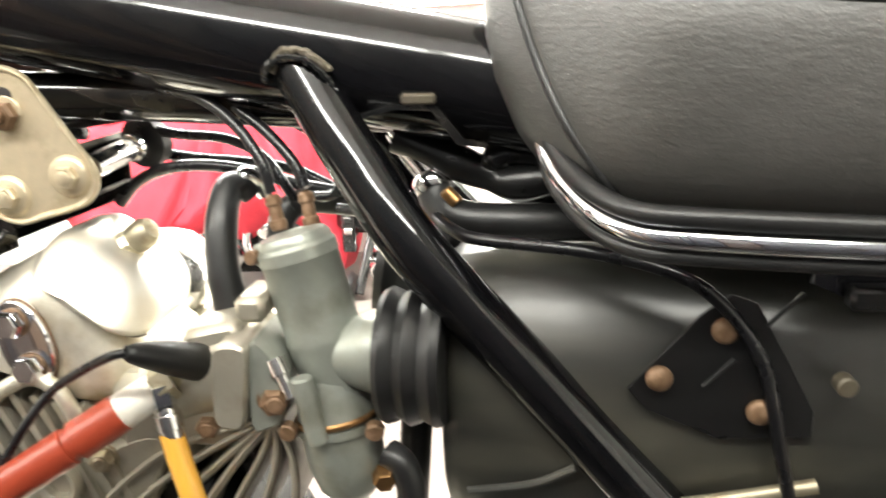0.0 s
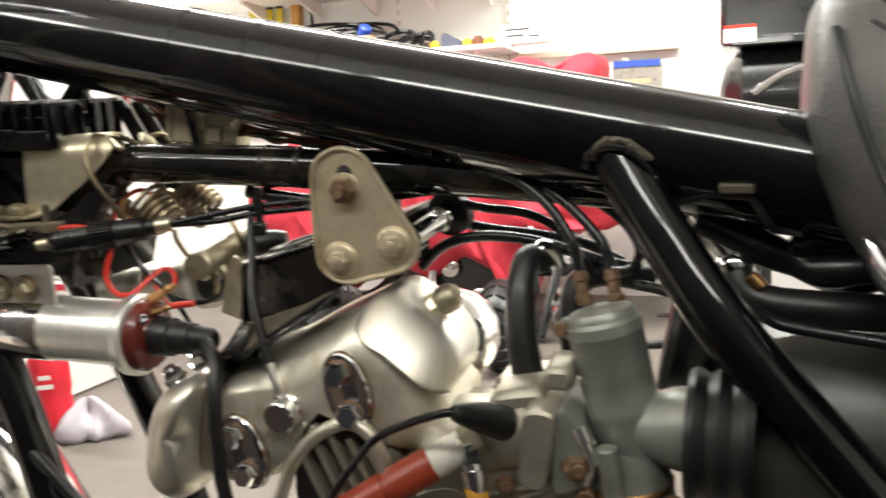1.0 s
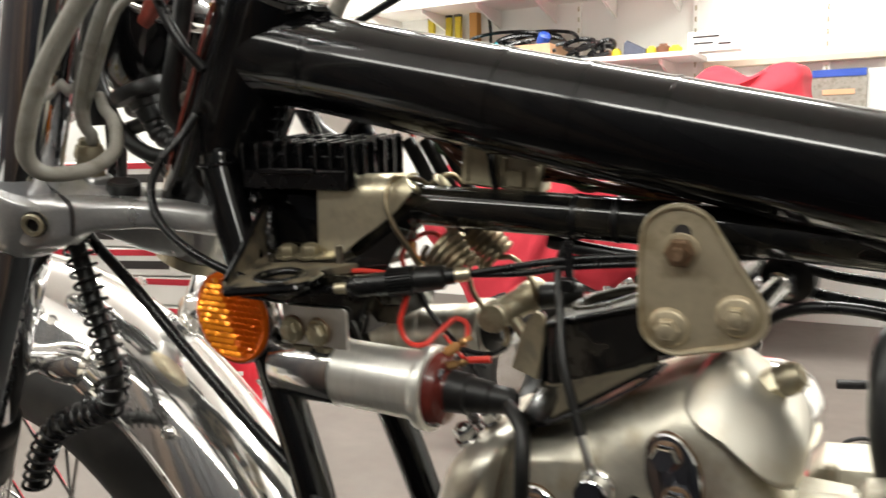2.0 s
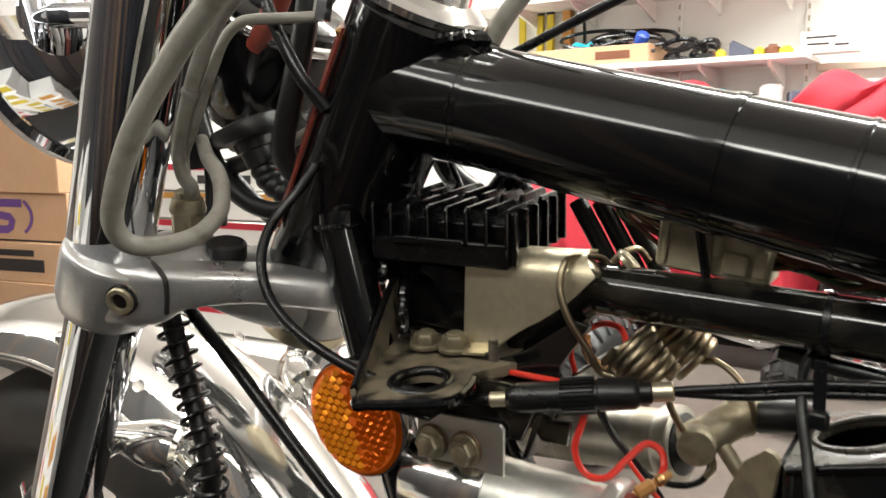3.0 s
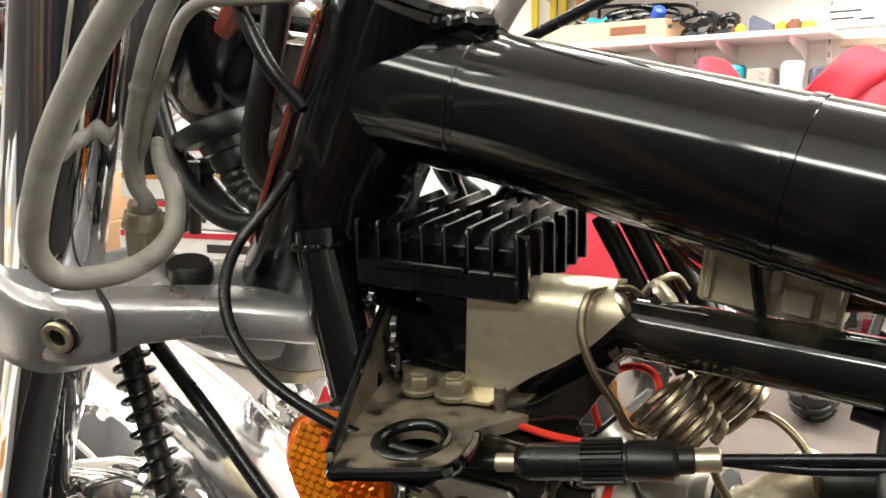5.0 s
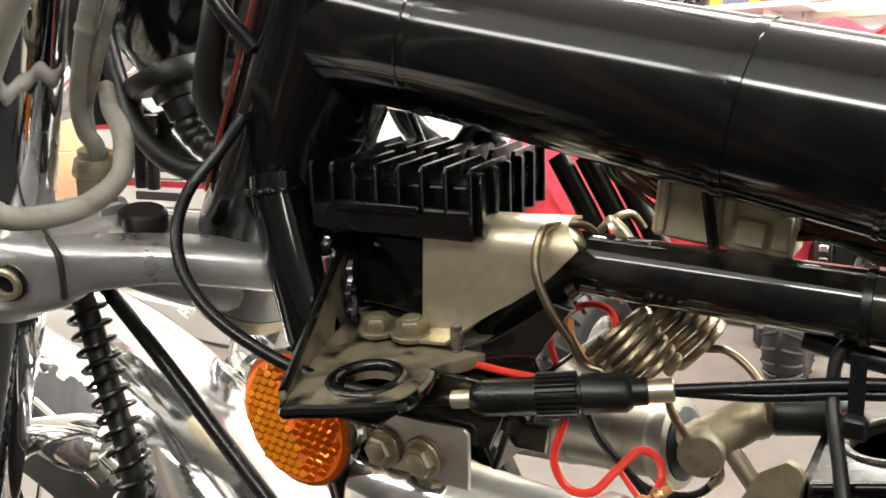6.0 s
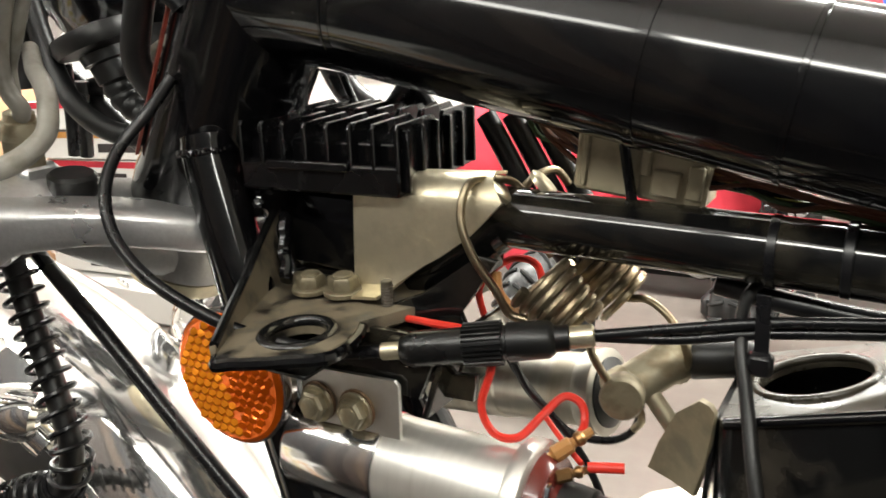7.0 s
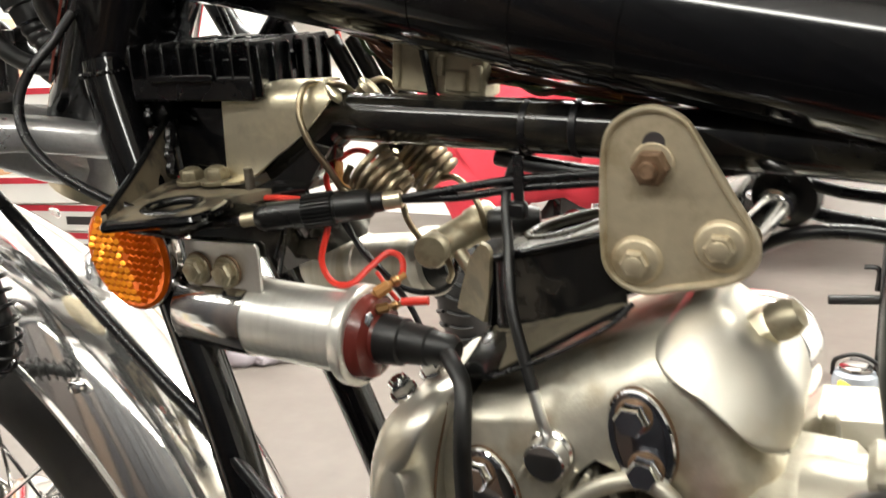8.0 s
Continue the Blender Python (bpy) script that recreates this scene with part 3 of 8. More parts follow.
part("red_hose", Shape().tube([(0.28, -0.2, 1.05), (0.32, -0.24, 0.9), (0.28, -0.24, 0.7), (0.22, -0.24, 0.5), (0.3, -0.24, 0.25)], 0.016, 8), REDCLOTH, comp)
part("silver_lever", Shape().tube([(-0.30, -0.2, 0.86), (-0.20, -0.22, 0.92), (-0.08, -0.22, 0.94), (0.02, -0.2, 0.93)], 0.012, 8), CHROME, comp)


# stacked cartons beyond the front wheel
def carton(at, size, turn, label, marks=()):
    c = thing("cardboard_box", pose(*at, 0, 0, turn), label, "box", "stacked cartons")
    part("carton", Shape().box((0, 0, size[2] / 2), size, 0.004), CARD, c)
    part("tape", Shape().box((0, -size[1] / 2 - 0.001, size[2] / 2), (0.05, 0.003, size[2]), 0.0005), material("parcel_tape", (0.46, 0.30, 0.16), 0.25), c)
    for x, z, wx, wz, m in marks:
        part("printed_mark", Shape().box((x, -size[1] / 2 - 0.002, z), (wx, 0.003, wz), 0.0005), m, c)
    return c


def flat_stroke(pts, wide, d):
    """A printed stroke of even width along points (x, z) of a carton's face."""
    a, b = [], []
    for i, (x, z) in enumerate(pts):
        (x0, z0), (x1, z1) = pts[max(i - 1, 0)], pts[min(i + 1, len(pts) - 1)]
        t = unit((x1 - x0, 0, z1 - z0))
        a.append((x - t.z * wide / 2, -d, z + t.x * wide / 2))
        b.append((x + t.z * wide / 2, -d, z - t.x * wide / 2))
    return Shape().sheet([a, b], 0.0015)


def purple_mark(c, d):
    """A ringed mark in plain strokes between two arcs, on a printed band."""
    for k in range(2):
        arc = [(0.09 + 0.150 * math.cos(t), 0.102 + 0.092 * math.sin(t)) for t in np.linspace(-0.75 + k * math.pi, 0.75 + k * math.pi, 11)]
        part("printed_arc", flat_stroke(arc, 0.014, d), PRINT, c)
    z_shape = [(0.125, 0.142), (0.045, 0.142), (0.030, 0.134), (0.030, 0.116), (0.040, 0.106), (0.085, 0.100), (0.095, 0.090), (0.090, 0.070), (0.078, 0.062), (0.000, 0.062)]
    part("printed_mark", flat_stroke([(0.09 + (x - 0.063) * 1.45 + 0.2 * (z - 0.1), 0.102 + (z - 0.102) * 1.35) for x, z in z_shape], 0.032, d), PRINT, c)
    part("printed_block", Shape().box((-0.150, -d, 0.102), (0.10, 0.002, 0.165), 0.0005), PRINT, c)


carton((-3.35, 1.45, 0.0), (0.85, 0.5, 0.275), 12, "plain cardboard carton at the bottom of a stack")
c = carton((-3.35, 1.45, 0.275), (0.85, 0.5, 0.162), 14, "cardboard carton with black printing", ((0.12, 0.07, 0.34, 0.05, INK_AND_GAP), (0.14, 0.12, 0.2, 0.025, INK_AND_GAP)))
c = carton((-3.37, 1.47, 0.437), (0.86, 0.5, 0.199), 13, "cardboard carton with purple printed mark", ((0.10, 0.006, 0.6, 0.006, INK_AND_GAP),))
purple_mark(c, 0.252)
carton((-3.35, 1.45, 0.636), (0.82, 0.5, 0.394), 12, "plain cardboard carton on top of a stack")
for k in range(6):
    m = (WHITE, REDCLOTH, WHITE, WHITE, ORANGE, WHITE)[k]
    st = thing("flat_carton", pose(-2.25, 1.7, 0.13 + 0.105 * k, 0, 0, 6 + 5 * (k % 3)), "flat white and red carton in a pile", "carton", "piled flat cartons")
    part("carton", Shape().box((0, 0, 0.05), (1.0, 0.4, 0.10), 0.004), WHITE, st)
    part("red_edge", Shape().box((0, -0.202, 0.085), (0.98, 0.003, 0.022), 0.0005), m if m is not WHITE else REDCLOTH, st)
    part("dark_print", Shape().box((-0.2 + 0.1 * (k % 3), -0.202, 0.04), (0.22, 0.003, 0.03), 0.0005), INK_AND_GAP, st)
single("low_table", Shape().box((0, 0, 0.06), (1.3, 0.6, 0.12), 0.01), WHITE, "low white plinth under the piled cartons", "plinth", Matrix.Translation((-2.25, 1.7, 0)))

# red-covered motorcycle parked by the shelves
RED_EDGE = spline([(-1.58, 0, 0.42), (-1.55, 0, 0.62), (-1.36, 0, 0.80), (-1.08, 0, 0.88), (-0.95, 0, 0.94), (-0.87, 0, 1.035), (-0.79, 0, 0.95), (-0.66, 0, 0.86), (-0.54, 0, 0.92), (-0.44, 0, 1.015), (-0.36, 0, 1.05), (-0.25, 0, 1.01), (-0.135, 0, 1.045), (-0.09, 0, 1.02), (-0.08, 0, 0.93), (0.03, 0, 0.76), (0.02, 0, 0.46), (-0.20, 0, 0.36), (-0.33, 0, 0.26), (-0.40, 0, 0.05), (-0.47, 0, 0.22), (-0.64, 0, 0.27), (-0.78, 0, 0.20), (-0.94, 0, 0.24), (-1.10, 0, 0.20), (-1.24, 0, 0.12), (-1.35, 0, 0.02), (-1.43, 0, 0.24)], 7, True)
cov = thing("covered_bike", (0, 2.66, 0), "red cloth cover draped over a dark parked motorcycle", "motorcycle")


def crumple(q, k):
    """Soft hanging folds in the cloth."""
    return Vector((0.010 * math.sin(19 * q.x + 2 * k) + 0.004 * math.sin(53 * q.x), 0.022 * math.sin(13 * q.x + 4 * q.z + k) + 0.010 * math.sin(31 * q.x - 6 * q.z), 0.010 * math.sin(27 * q.x)))


layers = ((0.22, 0.10), (0.16, 0.03), (0.05, 0.0), (-0.08, 0.0), (-0.15, 0.012), (-0.19, 0.05), (-0.21, 0.12), (-0.215, 0.22))
mid = sum(RED_EDGE, Vector()) / len(RED_EDGE)
cloth = [[q + (mid - q) * min(0.9, k / max((mid - q).length, 0.01)) + Vector((0, dy, 0)) + crumple(q, i) for q in RED_EDGE] for i, (dy, k) in enumerate(layers)]
part("red_cover", Shape().rings(cloth), REDCLOTH, cov, "crumpled red cloth", 70)
for x in (-1.20,):
    ty = []
    for k in range(40):
        a = 2 * math.pi * k / 40
        ty.append([(x + (0.25 + 0.05 * math.cos(t)) * math.cos(a), 0.02 + 0.05 * math.sin(t), 0.30 + (0.25 + 0.05 * math.cos(t)) * math.sin(a)) for t in np.linspace(0, 2 * math.pi, 13)[:-1]])
    part("tyre", Shape().rings(ty + [ty[0]], (False, False)), TYRE, cov)
part("dark_engine", Shape().box((-0.72, 0.0, 0.24), (0.50, 0.22, 0.36), 0.05), BLACKPAINT, cov)
for x, z, r in ((-0.86, 0.14, 0.06), (-0.70, 0.24, 0.045), (-0.58, 0.12, 0.05)):
    part("engine_cover", Shape().lathe((x, -0.10, z), (x, -0.15, z), [(0, r), (0.02, r), (0.035, r * 0.8), (0.042, r * 0.3)], 24), CHROME_OLD, cov)
part("silencer", Shape().lathe((-0.205, -0.36, 0.108), (-0.330, 0.10, 0.120), [(0, 0.030), (0.001, 0.038), (0.004, 0.040), (0.30, 0.044), (0.42, 0.030), (0.47, 0.02)], 32), CHROME_OLD, cov, "bright silencer")
part("silencer_end", Shape().lathe((-0.2040, -0.364, 0.108), (-0.206, -0.357, 0.108), [(0, 0.0), (0.0005, 0.029), (0.003, 0.0325), (0.007, 0.0325)], 28), BLACKPAINT, cov, "black silencer outlet")
part("engine_side", Shape().box((-0.30, -0.12, 0.34), (0.22, 0.16, 0.24), 0.04), BLACKPAINT, cov)
for x, z, r in ((-0.26, 0.36, 0.035), (-0.20, 0.30, 0.022), (-0.235, 0.42, 0.02)):
    part("engine_cover", Shape().lathe((x, -0.20, z), (x, -0.245, z), [(0, r), (0.02, r), (0.035, r * 0.8), (0.042, r * 0.3)], 24), CHROME, cov)
for k in range(5):
    part("chain_link", Shape().box((-0.345, -0.24, 0.24 + 0.042 * k), (0.030, 0.02, 0.026), 0.006), (CHROME_OLD, BLACKPAINT)[k % 2], cov)
part("strap", Shape().box((-0.345, -0.225, 0.31), (0.05, 0.02, 0.30), 0.006), BLACKPAINT, cov)
part("rear_strut", Shape().rod((-0.30, -0.33, 0.02), (-0.24, -0.20, 0.30), 0.018, 14), BLACKPAINT, cov)
part("stand_foot", Shape().box((-0.42, -0.30, 0.045), (0.20, 0.16, 0.09), 0.03), RUBBER, cov)
part("dark_frame", Shape().tube([(-1.20, -0.07, 0.30), (-0.98, -0.08, 0.26), (-0.80, -0.09, 0.14), (-0.45, -0.09, 0.14), (-0.30, -0.07, 0.30)], 0.02, 14), BLACKPAINT, cov)
part("bright_pipe", Shape().tube([(-0.62, -0.1, 0.36), (-0.74, -0.14, 0.30), (-0.76, -0.15, 0.16), (-0.60, -0.15, 0.11), (-0.5, -0.15, 0.12)], 0.02, 14), CHROME, cov)
bottle = thing("red_bottle", pose(-1.39, 1.15, 0, 0, 0, 30), "red plastic bottle with a white printed mark on the floor", "bottle")
part("bottle_body", Shape().lathe((0, 0, 0), (0, 0, 0.30), [(0, 0.040), (0.006, 0.050), (0.10, 0.052), (0.115, 0.048), (0.13, 0.052), (0.22, 0.050), (0.255, 0.036), (0.275, 0.020), (0.30, 0.018)], 32), RED_PLASTIC, bottle)
part("bottle_cap", Shape().lathe((0, 0, 0.292), (0, 0, 0.325), [(0, 0.020), (0.002, 0.022), (0.028, 0.021), (0.033, 0.018)], 24), RUBBER, bottle, "black screw cap")
for dz, wide in ((0.175, 0.030), (0.150, 0.040)):
    part("printed_bar", Shape().box((0, -0.0512, dz), (wide, 0.002, 0.012), 0.0004), WHITE, bottle)


def spare_wheel(x, y, turn, core, label):
    """An upright wheel whose tyre has a tread of chevrons; core is the radius to the middle of the tyre."""
    wheel = thing("spare_wheel", pose(x, y, 0, 0, 0, turn), label, "wheel", "spare wheels")
    mid = core + 0.055

    def on_tyre(a, t, r):
        return (0.056 * math.sin(t) * r / 0.055, (core + r * math.cos(t)) * math.cos(a), mid + (core + r * math.cos(t)) * math.sin(a))

    hoop = [[on_tyre(2 * math.pi * k / 48, t, 0.055) for t in np.linspace(0, 2 * math.pi, 17)[:-1]] for k in range(48)]
    tyre = part("tyre", Shape().rings(hoop + [hoop[0]], (False, False)), RUBBER, wheel, "black rubber tyre")
    part("rim", Shape().lathe((-0.03, 0, mid), (0.03, 0, mid), [(0, core - 0.057), (0.004, core - 0.044), (0.030, core - 0.050), (0.056, core - 0.044), (0.060, core - 0.057)], 40), CHROME_OLD, wheel, "steel wheel rim")
    n_tread = int(core * 220)
    for k in range(n_tread):
        for side in (-1, 1):
            part("tread_block", Shape().tube([on_tyre(2 * math.pi * k / n_tread + 0.10 * t, t * side, 0.0565) for t in (0.12, 0.45, 0.8, 1.1)], 0.0055, 6, 2), RUBBER, tyre)


spare_wheel(-0.350, 1.98, 0, 0.092, "small wheel with black chevron-tread tyre standing on the floor")
spare_wheel(-0.715, 1.46, -12, 0.135, "larger wheel with black chevron-tread tyre standing on the floor")
rag = []
rnd = random.Random(11)
for h, r in ((0.0, 0.085), (0.015, 0.098), (0.035, 0.092), (0.055, 0.076), (0.072, 0.052), (0.082, 0.026), (0.085, 0.004)):
    ring = []
    for k in range(48):
        a = 2 * math.pi * k / 48
        w = 1 + 0.16 * math.sin(3 * a + 1) + 0.10 * math.sin(7 * a + 30 * h) + 0.06 * math.sin(13 * a - 50 * h)
        ring.append((r * w * math.cos(a), r * w * 0.8 * math.sin(a), h * (1 + 0.25 * math.sin(4 * a + 2))))
    rag.append(ring)
single("crumpled_rag", Shape().rings(rag), material("grey_rag", (0.42, 0.38, 0.42), 0.8, bump=0.5, bump_size=60, grain=0.15, grain_size=20), "crumpled grey rag on the floor", "rag", Matrix.Translation((-1.30, 1.18, 0)), angle=80)
jack = thing("bench_vice_stand", (0.24, 1.62, 0), "black steel stand with a short handle on the floor", "stand")
part("post", Shape().box((0, 0, 0.19), (0.09, 0.06, 0.38), 0.008), BLACKPAINT, jack)
part("foot", Shape().box((0, 0, 0.01), (0.2, 0.2, 0.02), 0.004), BLACKPAINT, jack)
part("handle", Shape().rod((-0.04, 0, 0.20), (-0.15, -0.02, 0.195), 0.012, 12), RUBBER, jack)
part("lever", Shape().tube([(-0.05, 0, 0.22), (-0.05, 0, 0.27), (-0.08, 0, 0.275)], 0.006, 8), BLACKPAINT, jack)
can = thing("plastic_jar", (0.16, 1.45, 0), "clear plastic jar with yellow contents and black handle on the floor", "jar")
part("can", Shape().lathe((0, 0, 0), (0, 0, 0.085), [(0, 0.038), (0.004, 0.044), (0.060, 0.047), (0.078, 0.044), (0.085, 0.036)], 28), material("cloudy_plastic", (0.34, 0.37, 0.41), 0.2, wear=0.5, wear_size=30, wear_colour=(0.32, 0.36, 0.42)), can)
part("contents", Shape().box((-0.018, -0.034, 0.046), (0.030, 0.024, 0.050), 0.008), YELLOW, can, "yellow contents")
part("lid", Shape().lathe((0, 0, 0.085), (0, 0, 0.096), [(0, 0.030), (0.003, 0.034), (0.009, 0.033), (0.011, 0.026)], 28), CHROME_OLD, can, "bright metal lid")
part("handle", Shape().tube([(-0.046, 0, 0.070), (-0.040, -0.01, 0.108), (0.0, -0.015, 0.125), (0.038, -0.01, 0.108), (0.046, 0, 0.072)], 0.005, 10), RUBBER, can, "black arched handle")
single("red_lump", Shape().lathe((0, 0, 0), (0, 0, 0.035), [(0, 0.020), (0.004, 0.026), (0.020, 0.024), (0.030, 0.014), (0.035, 0.004)], 20), REDCLOTH, "small red plastic stopper on the floor beside the jar", "stopper", Matrix.Translation((0.060, 1.44, 0.0)))

# flat cartons piled along the dark wall, added unseen for coloured reflections
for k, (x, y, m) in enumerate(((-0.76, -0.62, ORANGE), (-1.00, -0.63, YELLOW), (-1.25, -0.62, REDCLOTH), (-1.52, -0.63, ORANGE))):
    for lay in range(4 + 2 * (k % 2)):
        st = thing("flat_carton", pose(x, y, 0.09 * lay, 0, 0, 4 * ((k + lay) % 3) - 4), "flat white carton with a coloured end, added out of view for reflections", "carton", "piled flat cartons by the door")
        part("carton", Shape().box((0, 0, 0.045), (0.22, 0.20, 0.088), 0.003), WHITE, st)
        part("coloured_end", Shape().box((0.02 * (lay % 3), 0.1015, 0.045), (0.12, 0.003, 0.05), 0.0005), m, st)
# ---------------------------------------------------------------- the motorcycle, leaning on its stand
bike = thing("motorcycle", pose(0, 0, 0, 5, 2, 0), "black and silver vintage motorcycle with its tank taken off", "motorcycle")


def spine(x):
    return 0.7978 - 0.195 * x


# main frame
tube_frame = Shape().tube([(x, 0, spine(x)) for x in (-0.215, 0.0, 0.3, 0.62)], 0.0303, 48, 6, smooth=False)
main = part("spine_tube", tube_frame, BLACK, bike, "thick glossy black spine tube of the frame")
HEAD_AT, STEER = Vector((-0.2385, 0, 0.80)), Vector((0.47, 0, 0.883)).normalized()


def steer(s, out=0.0, y=0.0):
    """A point by the steering axis: metres up it, metres ahead of it, and to the side."""
    return HEAD_AT + STEER * s + Vector((-STEER.z, 0, STEER.x)) * out + Vector((0, y, 0))


head = part("steering_head", Shape().lathe(steer(-0.078, -0.004), steer(0.09, -0.004), [(0, 0.032), (0.003, 0.0362), (0.018, 0.0362), (0.024, 0.0350), (0.143, 0.0350), (0.149, 0.0362), (0.165, 0.0362), (0.168, 0.033)], 48), BLACK, bike, "glossy black steering head")
gus = Shape()
for y in (-0.013, 0.013):
    gus.slab([(-0.225, y - 0.002, 0.868), (-0.205, y - 0.002, 0.882), (-0.185, y - 0.002, 0.876), (-0.150, y - 0.002, 0.855), (-0.205, y - 0.002, 0.845)], (0, 0.004, 0), 0.001)
gus.lathe((-0.2120, 0, 0.8391), (-0.1540, 0, 0.8278), [(0, 0.0345), (0.016, 0.0336), (0.030, 0.0322), (0.044, 0.0310), (0.058, 0.0304)], 48)
part("head_gusset", gus, BLACK, head)
rnd = random.Random(8)


def weld(name, ring, r, parent, mat=BLACK):
    """A lumpy bead along a closed or open line."""
    line = spline(ring, 6)
    sh = Shape().tube([tuple(q + Vector([rnd.uniform(-0.25, 0.25) * r for _ in range(3)])) for q in line], [r * rnd.uniform(0.85, 1.15) for _ in line], 8, 3)
    return part(name, sh, mat, parent)


weld("weld", [(-0.200, -0.016, 0.872), (-0.185, -0.020, 0.868), (-0.172, -0.020, 0.862), (-0.160, -0.014, 0.862), (-0.152, -0.002, 0.862)], 0.0034, head)
weld("weld", [(-0.212, -0.026, 0.856), (-0.200, -0.028, 0.848), (-0.190, -0.028, 0.838), (-0.188, -0.027, 0.825)], 0.0028, head)
plate = Shape().slab([steer(-0.052, 0.0165, -0.0300), steer(0.070, 0.0165, -0.0300), steer(0.070, 0.0240, -0.0235), steer(-0.052, 0.0240, -0.0235)], (-0.0010, -0.0012, 0), 0.0002)
part("maker_plate", plate, RED_DIRTY, head, "thin red-brown plate riveted to the steering head")
part("rivet", Shape().lathe(steer(0.066, 0.0195, -0.0265), steer(0.066, 0.0225, -0.0315), [(0, 0.004), (0.002, 0.0035), (0.004, 0.001)], 10), BRASS, head)
part("bearing_cup", Shape().lathe(steer(0.089), steer(0.13), [(0, 0.029), (0.002, 0.036), (0.006, 0.037), (0.009, 0.033), (0.012, 0.026), (0.020, 0.025), (0.040, 0.024)], 40), POLISHED, bike, "polished alloy top bearing cover")

low = part("lower_frame_tube", Shape().tube([(-0.105, 0.006, 0.741), (0.04, 0.008, 0.738), (0.17, 0.006, 0.733), (0.34, 0.0, 0.722)], 0.0128, 24, 6), BLACK_DUSTED, bike, "glossy black lower frame tube")
DOWN = [(-0.2330, -0.026, 0.772), (-0.2288, -0.029, 0.757), (-0.2070, -0.037, 0.702), (-0.176, -0.046, 0.625), (-0.150, -0.053, 0.560), (-0.118, -0.062, 0.45), (-0.09, -0.07, 0.30)]
part("down_tube", Shape().tube(DOWN, 0.0127, 24, 8), BLACK, bike, "glossy black front down tube")
part("down_tube", Shape().tube(mirror(DOWN), 0.0127, 24, 8), BLACK, bike, "glossy black front down tube")
collar, c_ax = Vector((-0.2328, -0.0272, 0.7660)), unit((0.10, -0.05, -1))
c_s, c_u = frame_of(c_ax)
weld("weld", [tuple(collar + (c_s * math.cos(t) + c_u * math.sin(t)) * 0.0128) for t in np.linspace(0, 2 * math.pi, 15)], 0.0017, head)
POST = [(0.216, -0.014, 0.757), (0.230, -0.024, 0.736), (0.252, -0.040, 0.705), (0.281, -0.056, 0.668), (0.331, -0.060, 0.612), (0.380, -0.062, 0.556), (0.50, -0.07, 0.42)]
post = part("rear_frame_tube", Shape().tube(POST, 0.0135, 28, 8), BLACK, bike, "glossy black rear frame tube")
part("rear_frame_tube", Shape().tube(mirror(POST), 0.0135, 24, 8), BLACK, bike, "glossy black rear frame tube")
weld("weld", [(0.2073, -0.03, 0.7436), (0.2097, -0.0315, 0.75), (0.2177, -0.0325, 0.7544), (0.2281, -0.033, 0.7532), (0.2369, -0.0325, 0.746), (0.2409, -0.031, 0.738)], 0.0018, post, BLACK_OLD)
weld("weld", [(0.2105, -0.0290, 0.7480), (0.2160, -0.0310, 0.7560), (0.2240, -0.0310, 0.7575), (0.2330, -0.0315, 0.7535), (0.2390, -0.0310, 0.7480)], 0.0019, post, WORN)
part("gusset_plate", Shape().slab([(0.240, -0.034, 0.716), (0.262, -0.036, 0.694), (0.285, -0.048, 0.660), (0.288, -0.040, 0.640), (0.272, -0.036, 0.662)], (0, 0.003, 0), 0.0005), BLACK, post)
for x, w in ((-0.1590, 0.0009), (-0.0345, 0.0024), (0.0140, 0.0012), (0.0590, 0.0012)):
    a = unit((1, 0, -0.195))
    c0 = Vector((x, 0, spine(x)))
    part("cable_tie", Shape().lathe(c0 - a * w, c0 + a * w, [(0, 0.0302), (0.0003, 0.0309), (w * 2 - 0.0003, 0.0309), (w * 2, 0.0302)], 48, (False, False)), BLACK, main, "black nylon cable tie round the tube")
for x in (0.006, 0.030):
    part("cable_tie", Shape().lathe((x, 0.008, 0.7385), (x + 0.0036, 0.008, 0.7385), [(0, 0.0129), (0.0004, 0.0135), (0.0032, 0.0135), (0.0036, 0.0129)], 28, (False, False)), HOSE, low, "black nylon cable tie")
part("tie_drop", Shape().slab([(0.0055, -0.0085, 0.728), (0.0105, -0.0085, 0.728), (0.0115, -0.0105, 0.704), (0.0065, -0.0105, 0.704)], (0, -0.0013, 0), 0.0003), HOSE, low)
part("tie_head", Shape().box((0.009, -0.0125, 0.7035), (0.0085, 0.006, 0.008), 0.0012), HOSE, low)

# bracket under the steering head
OUT = [(-0.1690, -0.0940), (-0.1600, -0.0945), (-0.1430, -0.0850), (-0.1300, -0.0750), (-0.1310, -0.0580), (-0.1380, -0.0400), (-0.1260, -0.0290), (-0.1170, -0.0140), (-0.1180, 0.0300), (-0.2000, 0.0400), (-0.2060, -0.0080), (-0.1920, -0.0450)]
HOLE = [(-0.1525 + 0.0115 * math.cos(t), -0.067 + 0.0125 * math.sin(t)) for t in np.linspace(0, 2 * math.pi, 41)[:-1]]


def bracket_z(x, y):
    return 0.7070 - 0.02 * max(0, -y - 0.045) + 0.02 * (x + 0.15) + 0.55 * max(0, -0.176 - x - 0.43 * (y + 0.078)) ** 1.0


